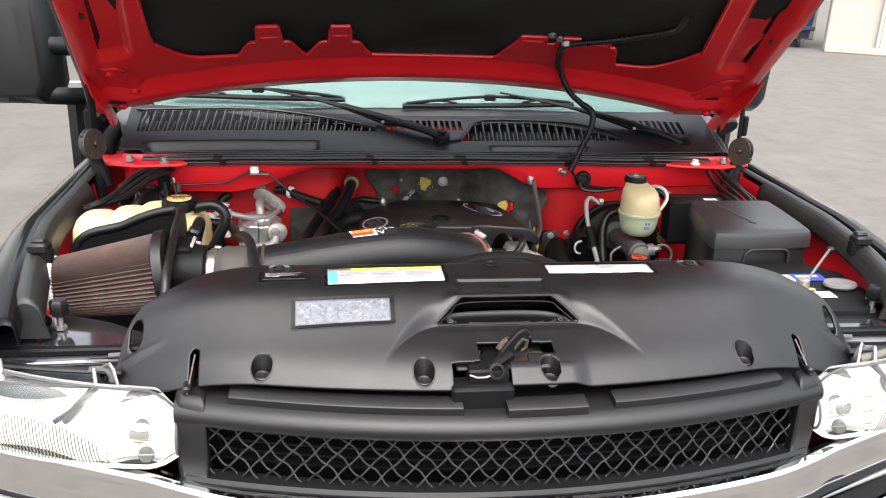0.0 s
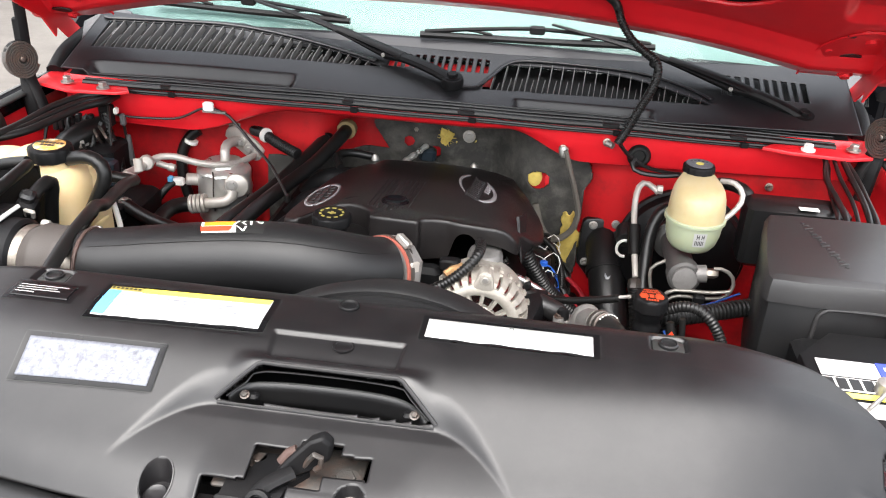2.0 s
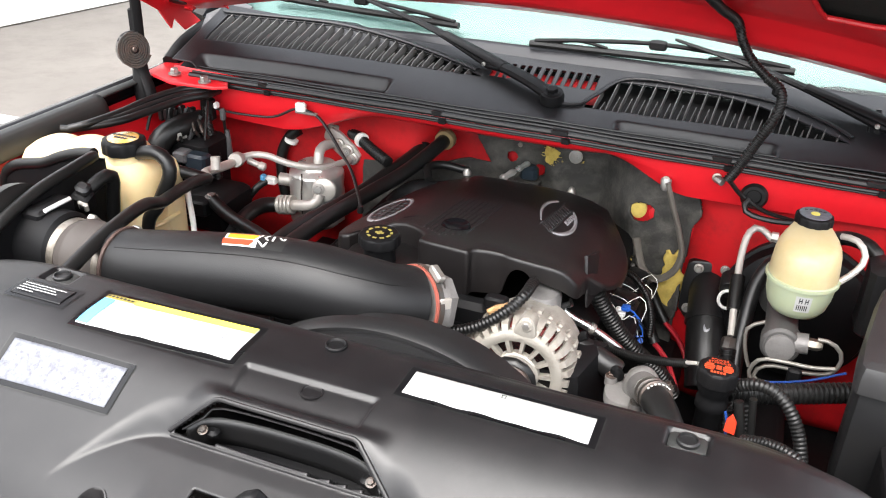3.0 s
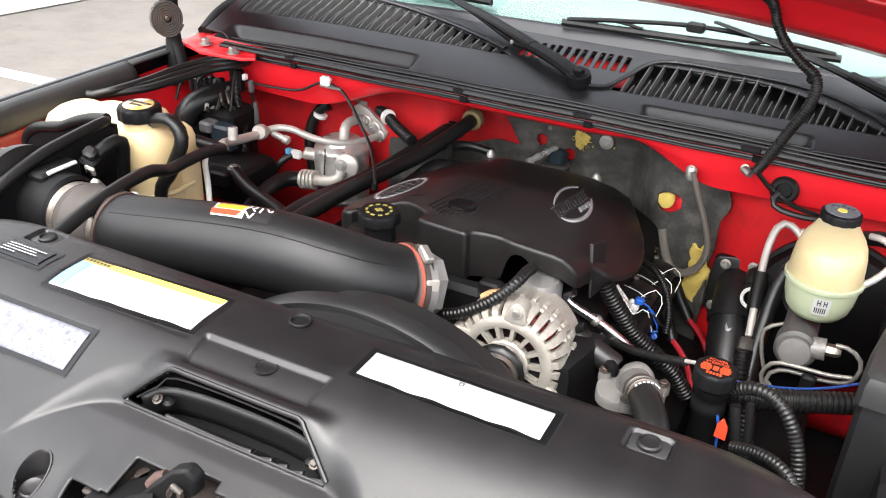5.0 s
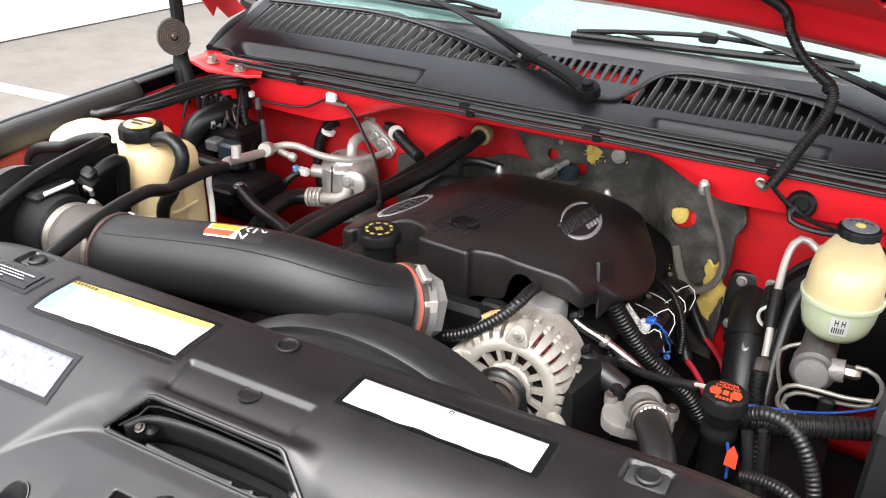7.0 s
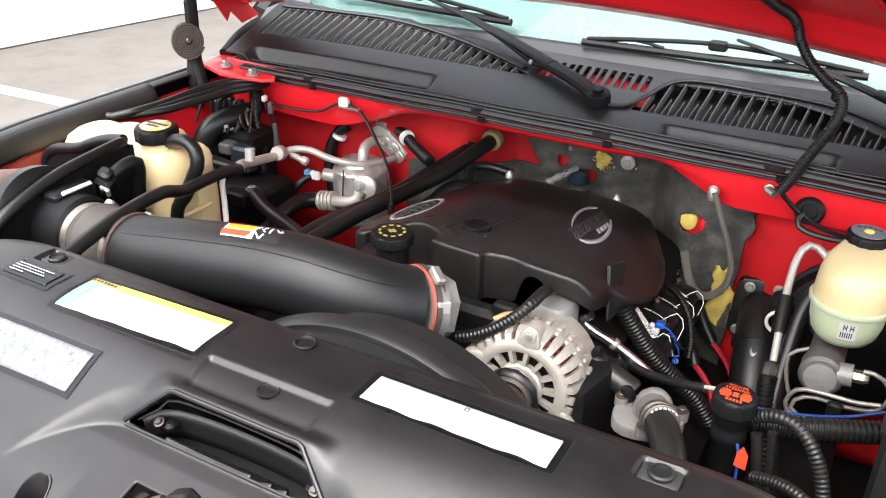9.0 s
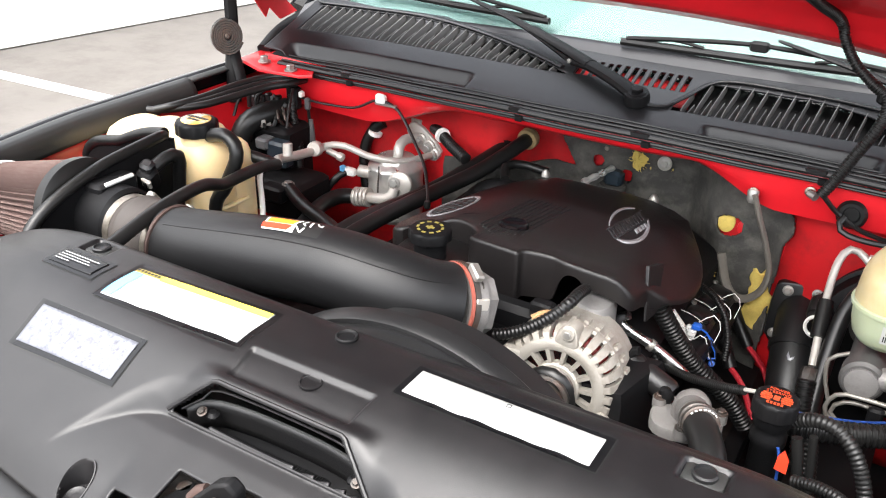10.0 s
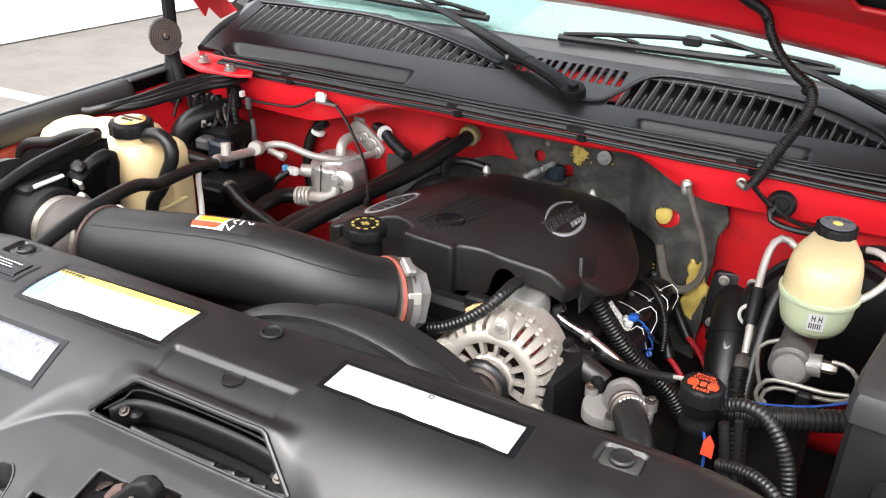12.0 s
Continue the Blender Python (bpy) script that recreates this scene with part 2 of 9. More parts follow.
# ---- mesh builders ----
class Geo:
    """Collects vertices and faces of one part."""

    def __init__(self):
        self.v, self.f = [], []

    def add(self, v, f, m=None):
        k = len(self.v)
        self.v += [tuple(m @ Vector(p)) if m else tuple(p) for p in v]
        self.f += [tuple(i + k for i in q) for q in f]
        return self

    def box(self, cx, cy, cz, sx, sy, sz, b=0.0, m=None):
        """A box with chamfered edges, by its centre and size."""
        b = min(b, 0.45 * min(sx, sy, sz))
        if b <= 0:
            v = [(cx + i * sx / 2, cy + j * sy / 2, cz + k * sz / 2) for i in (-1, 1) for j in (-1, 1) for k in (-1, 1)]
            f = [(0, 1, 3, 2), (4, 6, 7, 5), (0, 4, 5, 1), (2, 3, 7, 6), (0, 2, 6, 4), (1, 5, 7, 3)]
            return self.add(v, f, m)
        o = [(sx / 2 - b, sy / 2), (sx / 2, sy / 2 - b)]
        pts = [(-sx / 2 + b, -sy / 2), (sx / 2 - b, -sy / 2), (sx / 2, -sy / 2 + b), (sx / 2, sy / 2 - b), (sx / 2 - b, sy / 2),
               (-sx / 2 + b, sy / 2), (-sx / 2, sy / 2 - b), (-sx / 2, -sy / 2 + b)]
        rings = []
        for z, k in ((-sz / 2, b), (-sz / 2 + b, 0), (sz / 2 - b, 0), (sz / 2, b)):
            rings.append([(cx + x * (1 - k / (sx / 2)), cy + y * (1 - k / (sy / 2)), cz + z) for x, y in pts])
        return self.rings(rings, True, True, m)

    def rings(self, rings, cap0=True, cap1=True, m=None, closed=True):
        n = len(rings[0])
        v = [p for r in rings for p in r]
        f = []
        for a in range(len(rings) - 1):
            for i in range(n if closed else n - 1):
                j = (i + 1) % n
                f.append((a * n + i, a * n + j, (a + 1) * n + j, (a + 1) * n + i))
        if cap0:
            f.append(tuple(reversed(range(n))))
        if cap1:
            f.append(tuple((len(rings) - 1) * n + i for i in range(n)))
        return self.add(v, f, m)

    def lathe(self, profile, n=28, m=None, cap=True):
        """Turns (radius, height) pairs round the z axis."""
        rings = [[(r * math.cos(2 * math.pi * i / n), r * math.sin(2 * math.pi * i / n), z) for i in range(n)] for r, z in profile]
        return self.rings(rings, cap, cap, m)

    def tube(self, pts, r, n=12, step=0.012, ribs=0.0, flat=1.0, cap=True, wob=0.0):
        """A round bar or hose along a smooth path. ribs: the pitch of a corrugated hose."""
        path = smooth_path(pts, ribs / 4 if ribs else step)
        rad = r if callable(r) else (lambda s: r)
        rings, frame_n = [], None
        total = max(1, len(path) - 1)
        for i, p in enumerate(path):
            d = (path[min(i + 1, len(path) - 1)] - path[max(i - 1, 0)]).normalized()
            if frame_n is None:
                frame_n = d.orthogonal().normalized() if abs(d.z) > 0.95 else Vector((0, 0, 1)).cross(d).normalized()
            frame_n = (frame_n - d * frame_n.dot(d)).normalized()
            b = d.cross(frame_n)
            q = rad(i / total)
            if ribs:
                q *= (0.87, 1.0, 1.0, 0.87)[i % 4]
            rings.append([tuple(p + frame_n * (q * math.cos(2 * math.pi * k / n)) + b * (q * flat * math.sin(2 * math.pi * k / n))) for k in range(n)])
        return self.rings(rings, cap, cap)

    def slab(self, outline, top, depth, bevel=0.004, m=None):
        """A moulded lid over a plan outline (counter-clockwise), with rounded upper edges. top and depth: numbers or functions of x, y."""
        topf = top if callable(top) else (lambda x, y: top)
        depf = depth if callable(depth) else (lambda x, y: depth)
        n = len(outline)
        nor = []
        for i in range(n):
            a, b, c = (Vector(outline[(i + k) % n]) for k in (-1, 0, 1))
            t = ((b - a).normalized() + (c - b).normalized())
            t = t.normalized() if t.length > 1e-6 else (c - b).normalized()
            nor.append(Vector((-t.y, t.x)))
        rings = []
        for inset, drop in ((0, None), (0, bevel), (bevel * 0.3, bevel * 0.3), (bevel, 0)):
            ring = []
            for p, q in zip(outline, nor):
                x, y = p[0] + q.x * inset, p[1] + q.y * inset
                z = topf(x, y)
                ring.append((x, y, z - (depf(p[0], p[1]) if drop is None else drop)))
            rings.append(ring)
        return self.rings(rings, True, True, m)

    def sheet(self, nu, nv, fn, keep=None):
        """A grid of faces over 0..1, 0..1."""
        v = [fn(i / nu, j / nv) for j in range(nv + 1) for i in range(nu + 1)]
        f = []
        for j in range(nv):
            for i in range(nu):
                q = (j * (nu + 1) + i, j * (nu + 1) + i + 1, (j + 1) * (nu + 1) + i + 1, (j + 1) * (nu + 1) + i)
                if keep is None or keep(sum(v[k][0] for k in q) / 4, sum(v[k][1] for k in q) / 4, (i + 0.5) / nu, (j + 0.5) / nv):
                    f.append(q)
        return self.add(v, f)


def smooth_path(pts, step):
    """Points at an even step along a Catmull-Rom curve."""
    p = [Vector(q) for q in pts]
    if len(p) == 2:
        n = max(1, int((p[1] - p[0]).length / step))
        return [p[0].lerp(p[1], i / n) for i in range(n + 1)]
    ext = [2 * p[0] - p[1]] + p + [2 * p[-1] - p[-2]]
    dense = []
    for i in range(1, len(ext) - 2):
        a, b, c, d = ext[i - 1:i + 3]
        for k in range(24):
            t = k / 24
            dense.append(0.5 * (2 * b + (c - a) * t + (2 * a - 5 * b + 4 * c - d) * t * t + (3 * b - a - 3 * c + d) * t ** 3))
    dense.append(p[-1])
    out, run, want = [dense[0]], 0.0, step
    for a, b in zip(dense, dense[1:]):
        length = (b - a).length
        while run + length >= want and length > 0:
            out.append(a.lerp(b, (want - run) / length))
            want += step
        run += length
    if (out[-1] - dense[-1]).length > step * 0.3:
        out.append(dense[-1])
    return out


def obj(name, geo, material, parent=None, label="", angle=38, solid=0.0, bevel=0.0):
    me = bpy.data.meshes.new(name)
    me.from_pydata(geo.v, [], geo.f)
    me.validate()
    bm = bmesh.new()
    bm.from_mesh(me)
    bmesh.ops.recalc_face_normals(bm, faces=bm.faces)
    bm.to_mesh(me)
    bm.free()
    me.polygons.foreach_set("use_smooth", [True] * len(me.polygons))
    me.set_sharp_from_angle(angle=radians(angle))
    me.materials.append(material)
    ob = new(name, me)
    if parent:
        ob.parent = parent
    if label:
        ob["label"] = label
    if bevel:
        mod = ob.modifiers.new("bevel", "BEVEL")
        mod.width, mod.segments, mod.limit_method = bevel, 2, "ANGLE"
    if solid:
        mod = ob.modifiers.new("solid", "SOLIDIFY")
        mod.thickness, mod.offset = solid, -1
    return ob


def part(name, geo, material, parent, label="", **k):
    return obj(name, geo, material, parent, label, **k)


def thing(name, label, category, group="", kind=""):
    return tagged(new(name), label, category, group, kind)


def axis(p, d, up=(0, 0, 1)):
    """A frame at p whose z axis points along d."""
    z = Vector(d).normalized()
    q = z.to_track_quat("Z", "Y").to_matrix().to_4x4()
    return Matrix.Translation(p) @ q


def ramp(v):
    v = min(1.0, max(0.0, v))
    return v * v * (3 - 2 * v)


def arc(cx, cy, r, a0, a1, n):
    return [(cx + r * math.cos(radians(a0 + (a1 - a0) * i / n)), cy + r * math.sin(radians(a0 + (a1 - a0) * i / n))) for i in range(n + 1)]


def bolt(parent, p, d=(0, 0, 1), r=0.006, h=0.005, material=None, name="bolt", washer=True):
    g = Geo()
    m = axis(p, d)
    if washer:
        g.lathe([(r * 1.5, 0), (r * 1.5, h * 0.25), (r * 1.05, h * 0.3)], 16, m)
    g.lathe([(r, h * 0.2), (r, h * 0.9), (r * 0.85, h)], 6, m)
    return part(name, g, material or STEEL, parent, angle=20)


# ---- setting ----
g = Geo()
g.sheet(40, 40, lambda u, v: (-120 + 240 * u, -90 + 240 * v, 0.0))
tagged(obj("ground", g, ASPHALT), "grey worn asphalt parking lot", "ground", kind="structure")


def parking_line(x0, y0, x1, y1, w=0.11):
    d = (Vector((x1, y1)) - Vector((x0, y0))).normalized()
    q = Vector((-d.y, d.x)) * w / 2
    a, b = Vector((x0, y0)), Vector((x1, y1))
    ring = [a + q, a - q, b - q, b + q]
    gg = Geo().rings([[(p.x, p.y, 0.001) for p in ring], [(p.x, p.y, 0.005) for p in ring]])
    return tagged(obj("parking_line", gg, LINE_PAINT), "white painted parking line on the asphalt", "road marking", "parking lines", "structure")


parking_line(-5.1, 2.57, -2.6, 2.70)
parking_line(-5.1, 8.4, -2.6, 8.6)

# long white building beside the lot, with horizontal joints
wall = thing("wall_west", "white painted wall with horizontal joints", "wall", kind="structure")
wd = Vector((0.19, 1.12, 0)).normalized()
for k in range(8):
    g = Geo()
    m = Matrix.Translation(Vector((-5.12, 3.2, 0)) + wd * 3.0 + Vector((-0.1, 0, 0.24 + k * 0.47))) @ Matrix.Rotation(math.atan2(wd.y, wd.x), 4, "Z")
    g.box(0, 0, 0, 26, 0.2, 0.465 if k else 0.47, 0.008, m)
    part("panel", g, WHITE_WALL, wall)
# pale building behind, with a door, and a dumpster by its corner
wall2 = thing("wall_north", "pale cream stucco wall of a building", "wall", kind="structure")
bd = Vector((1.43, -0.67, 0)).normalized()
corner = Vector((8.3, 12.9, 0))
rotb = Matrix.Rotation(math.atan2(bd.y, bd.x), 4, "Z")
g = Geo()
g.box(6.5, 0.15, 1.9, 13, 0.3, 3.8, 0.02, Matrix.Translation(corner) @ rotb)
part("stucco", g, STUCCO, wall2)
g = Geo()
g.box(6.5, -0.03, 0.06, 13, 0.06, 0.12, 0.01, Matrix.Translation(corner) @ rotb)
part("plinth", g, STUCCO, wall2)
door = thing("door_1", "white metal service door in the stucco wall", "door", kind="structure")
g = Geo()
g.box(1.35, -0.03, 1.07, 0.98, 0.05, 2.1, 0.01, Matrix.Translation(corner) @ rotb)
part("door_leaf", g, WHITE_WALL, door)
g = Geo()
for x_, w_, z_, h_ in ((0.82, 0.06, 1.08, 2.16), (1.88, 0.06, 1.08, 2.16), (1.35, 1.12, 2.18, 0.06)):
    g.box(x_, -0.03, z_, w_, 0.07, h_, 0.005, Matrix.Translation(corner) @ rotb)
part("door_frame", g, STUCCO, door)
g = Geo().lathe([(0.03, 0), (0.03, 0.05), (0.02, 0.07)], 14, Matrix.Translation(corner) @ rotb @ pose(1.72, -0.055, 1.05, 90, 0, 0))
part("knob", g, STEEL, door)
wall3 = thing("wall_north_far", "pale building wall behind the dumpster", "wall", kind="structure")
g = Geo()
g.box(-7, 2.2, 1.9, 14, 0.3, 3.8, 0.02, Matrix.Translation(corner) @ rotb)
part("stucco", g, STUCCO, wall3)

dump = thing("dumpster", "dark navy steel dumpster on castors beside the building", "dumpster")
dm = Matrix.Translation(corner) @ rotb @ Matrix.Translation((-1.15, 0.9, 0))
g = Geo()
g.rings([[(-0.9, -0.6, 0.18), (0.9, -0.6, 0.18), (0.9, 0.6, 0.18), (-0.9, 0.6, 0.18)], [(-1.0, -0.8, 1.35), (1.0, -0.8, 1.35), (1.0, 0.7, 1.35), (-1.0, 0.7, 1.35)]], True, True, dm)
part("bin", g, DUMPSTER, dump, bevel=0.01)
for z_ in (0.35, 0.75, 1.3):
    g = Geo().box(0, -0.66 - 0.13 * (z_ - 0.2) , z_, 1.95, 0.06, 0.07, 0.01, dm)
    part("rib", g, DUMPSTER, dump)
g = Geo().box(0, -0.05, 1.40, 2.04, 1.56, 0.06, 0.02, dm)
part("lid", g, MATT, dump)
for x_ in (-0.75, 0.75):
    for y_ in (-0.5, 0.5):
        part("castor", Geo().lathe([(0.09, -0.03), (0.1, 0), (0.09, 0.03)], 16, dm @ pose(x_, y_, 0.1, 0, 90, 0)), TYRE, dump)
        part("bracket", Geo().box(x_, y_, 0.17, 0.12, 0.12, 0.03, 0.004, dm), STEEL, dump)

# ---- pickup truck: body panels ----
truck = thing("pickup_truck", "pickup truck with a red engine bay and open hood", "truck")


def fender_x(y):
    return 0.838 - (0.22 * max(0.0, 0.32 - y) ** 1.25 if y < 0.32 else 0.0)


def fender_z(y):
    return 1.128 - (0.16 * max(0.0, 0.1 - y) ** 1.4 if y < 0.1 else 0.0)


for s in (-1, 1):
    # outer fender skin
    prof = [(-0.030, -0.035), (-0.026, -0.004), (-0.014, 0.0), (0.006, -0.004), (0.030, -0.022), (0.070, -0.075), (0.105, -0.16), (0.125, -0.32), (0.13, -0.62)]

    def skin(u, v, s=s):
        y = -0.12 + 1.5 * u
        k = v * (len(prof) - 1)
        i = min(int(k), len(prof) - 2)
        a, b = prof[i], prof[i + 1]
        t = k - i
        return (s * (fender_x(y) - 0.012 + a[0] + (b[0] - a[0]) * t), y, fender_z(y) + a[1] + (b[1] - a[1]) * t)
    part("fender", Geo().sheet(60, 28, skin), BLACK_PAINT, truck, "glossy black outer fender", solid=0.002)

    # grey rail along the inside of the fender
    rp = [(0.0, -0.012), (0.003, -0.003), (0.008, 0.003), (0.017, 0.0075), (0.030, 0.009), (0.044, 0.0075), (0.055, 0.003), (0.064, -0.004), (0.070, -0.013), (0.076, -0.030)]

    def rail(u, v, s=s):
        y = -0.055 + 0.615 * u
        k = v * (len(rp) - 1)
        i = min(int(k), len(rp) - 2)
        a, b = rp[i], rp[i + 1]
        t = k - i
        w = 0.58
        return (s * (fender_x(y) - (0.030 if s < 0 else 0.046) - w * (a[0] + (b[0] - a[0]) * t)), y, fender_z(y) - 0.006 - 0.03 * ramp((-0.02 - y) / 0.12) + a[1] + (b[1] - a[1]) * t)
    part("fender_rail", Geo().sheet(44, 27, rail), RAIL, truck, "grey plastic rail inside the fender", solid=0.003)

    ya = -0.055
    cap_ = [rail(0.0, i / 10) for i in range(11)] + [(s * (fender_x(ya) - (0.030 if s < 0 else 0.046) - d_), ya, fender_z(ya) - 0.062) for d_ in (0.05, 0.0)]
    part("rail_end", Geo().rings([cap_, [(a, b + 0.004, c) for a, b, c in cap_]]), RAIL, truck)

    def rail2(u, v, s=s):
        y = 0.56 + 0.24 * u
        return (s * (fender_x(y) - (0.030 if s < 0 else 0.046) - 0.026 * v), y, fender_z(y) - 0.004 + 0.004 * math.sin(v * 3.1) + 0.02 * ramp((y - 0.72) / 0.1))
    part("fender_rail", Geo().sheet(16, 6, rail2), RAIL, truck, "narrow end of the grey rail", solid=0.003)

    # red apron under the rail
    def apron(u, v, s=s):
        y = -0.02 + 0.86 * u
        return (s * (fender_x(y) - 0.045 - 0.05 * ramp(v * 2.5) - 0.03 * v), y, fender_z(y) - 0.03 - 0.42 * v)
    part("apron", Geo().sheet(30, 14, apron), RED, truck, "red painted inner fender apron", solid=0.002)

    # rubber stop on the rail
    st = thing("rail_bumper", "black rubber hood bumper clipped on the rail", "bumper stop", "rail bumpers")
    yy = 0.12
    g = Geo()
    g.box(s * (fender_x(yy) - (0.058 if s < 0 else 0.074)), yy, fender_z(yy) + 0.012, 0.034, 0.03, 0.018, 0.004)
    g.box(s * (fender_x(yy) - (0.058 if s < 0 else 0.074)), yy + 0.004, fender_z(yy) + 0.022, 0.024, 0.018, 0.008, 0.003)
    part("pad", g, RUBBER, st)
    part("clip", Geo().box(s * (fender_x(yy) - (0.068 if s < 0 else 0.084)), yy, fender_z(yy) - 0.004, 0.02, 0.02, 0.028, 0.003), MATT, st)

    # front corner panel with the hexagonal hood stop
    g = Geo()
    o = [(s * a, b) for a, b in ((0.545, -0.10), (0.79, -0.11), (0.79, 0.02), (0.70, 0.04), (0.62, 0.01), (0.55, -0.03))]
    if s < 0:
        o.reverse()
    g.slab(o, lambda x, y: 1.045 + 0.12 * (y + 0.05), 0.02, 0.006)
    part("support_panel", g, PANEL_PAINT, truck, "glossy black radiator support panel")
    for x_, y_, r_ in ((0.728, 0.015, 0.016),):
        part("grommet", Geo().lathe([(r_, 0), (r_ * 0.8, 0.003), (r_ * 0.5, 0.001)], 18, pose(s * x_, y_, 1.0535)), MATT, truck)
    hs = thing("hood_stop", "black hexagonal rubber hood stop on a threaded stud", "bumper stop", "hood stops")
    part("head", Geo().lathe([(0.012, 0.0), (0.0145, 0.004), (0.0145, 0.022), (0.011, 0.026)], 6, pose(s * 0.69, -0.012, 1.074)), RUBBER, hs)
    part("stud", Geo().lathe([(0.005, 0), (0.005, 0.022)], 10, pose(s * 0.69, -0.012, 1.052)), STEEL, hs)
    part("nut", Geo().lathe([(0.009, 0), (0.009, 0.006)], 6, pose(s * 0.69, -0.012, 1.050)), STEEL, hs)

    # bars of the radiator support in front of the panel
    for y_, z_, r_ in ((-0.125, 1.035, 0.006), (-0.14, 1.02, 0.007), (-0.118, 1.012, 0.010)):
        part("support_bar", Geo().tube([(s * 0.575, y_ - 0.01, z_), (s * 0.68, y_, z_ + 0.004), (s * 0.80, y_ + 0.03, z_ + 0.004)], r_, 8, flat=0.7), PLASTIC, truck)
    part("support_bar", Geo().tube([(s * 0.60, -0.15, 1.03), (s * 0.63, -0.155, 1.0), (s * 0.66, -0.14, 0.96)], 0.006, 8), PLASTIC, truck)
    part("support_bar", Geo().tube([(s * 0.67, -0.16, 0.97), (s * 0.62, -0.145, 1.0), (s * 0.595, -0.13, 1.03)], 0.004, 8), MATT, truck)
    part("lock_lever", Geo().tube([(s * 0.62, -0.135, 1.04), (s * 0.595, -0.135, 1.04), (s * 0.588, -0.14, 1.03), (s * 0.588, -0.145, 1.0)], 0.0055, 8), GREY_PLASTIC, truck)

# dark tray that closes the bay underneath
g = Geo()
g.box(0, 0.32, 0.66, 1.62, 1.1, 0.03, 0.01)
part("splash_tray", g, MATT, truck, "dark dirty splash tray under the engine")
for s in (-1, 1):
    part("frame_rail", Geo().box(s * 0.42, 0.3, 0.74, 0.1, 1.1, 0.14, 0.012), MATT, truck)

# red firewall
def fw_y(x):
    return 0.80 + 0.10 * ramp((x + 0.27) / 0.10) - 0.12 * ramp((x - 0.08) / 0.10) - 0.045 * ramp((x - 0.22) / 0.12)


def lip_low(x):
    return 1.062 + 0.012 * ramp((x - 0.05) / 0.2) + 0.060 * ramp((x + 0.50) / 0.22) * (1 - ramp((x - 0.115) / 0.145))


def lip_y(x):
    return 0.672 + 0.055 * x * x


part("firewall", Geo().sheet(110, 24, lambda u, v: (-0.80 + 1.6 * u, fw_y(-0.80 + 1.6 * u) - 0.02 * v, 1.11 - 0.42 * v)), RED_DULL, truck, "darker dull red firewall", solid=0.003)



def lip(u, v):
    x = -0.735 + 1.47 * u
    k = v * 5
    i = min(int(k), 4)
    t = k - i
    lo = lip_low(x)
    ys = [0.004, 0.0, 0.004, 0.012, 0.024, 0.12]
    zs = [1.152, 1.142, 0.5 * (1.142 + lo), lo + 0.004, lo, lo + 0.006]
    return (x, lip_y(x) + 0.014 + ys[i] + (ys[i + 1] - ys[i]) * t, zs[i] + (zs[i + 1] - zs[i]) * t)


part("cowl_lip", Geo().sheet(110, 20, lip), RED, truck, "bright red painted cowl lip", solid=0.003)

# shelf of the red lip at both ends, with two bolts
for s in (-1, 1):
    o = [(s * a, b) for a, b in ((0.585 if s < 0 else 0.56, 0.672), (0.605, 0.657), (0.70, 0.655), (0.79, 0.70), (0.80, 0.80), (0.70, 0.80), (0.62, 0.73))]
    if s < 0:
        o.reverse()
    part("hinge_ledge", Geo().slab(o, lambda x, y: 1.144 - 0.05 * max(0, abs(x) - 0.66), 0.006, 0.002), RED, truck, "red ledge beside the hood hinge")
    for x_, y_ in ((0.635, 0.672), (0.715, 0.69)):
        bolt(truck, (s * x_, y_, 1.144), (0, 0, 1), 0.008, 0.012, WHITE if s > 0 and x_ < 0.7 else STEEL)

# insulation mat in the middle of the firewall
def mat_in(x, y, u, v):
    z = 1.10 - 0.36 * v
    if x < -0.145 + 0.02 * math.sin(40 * z) and z > 1.0:
        return False
    for hx, hz, r in ((-0.0896, 1.0194, 0.011), (-0.033, 1.001, 0.012)):
        if (x - hx) ** 2 + (z - hz) ** 2 < r * r:
            return False
    if ((x - 0.184) / 0.021) ** 2 + ((z - 1.008) / 0.018) ** 2 < 1:
        return False
    return x < 0.270 + 0.016 * math.exp(-((z - 1.032) / 0.024) ** 2) + 0.0025 * math.sin(60 * z)
part("insulation_mat", Geo().sheet(330, 180, lambda u, v: (-0.36 + 0.66 * u, fw_y(-0.36 + 0.66 * u) - 0.012 - 0.004 * math.sin(30 * u) * math.sin(17 * v) - 0.0022 * math.sin(61 * u + 23 * v) * math.sin(43 * v - 19 * u) - 0.02 * v, 1.10 - 0.36 * v), mat_in), INSULATION, truck, "dusty black insulation mat on the firewall", solid=0.004)


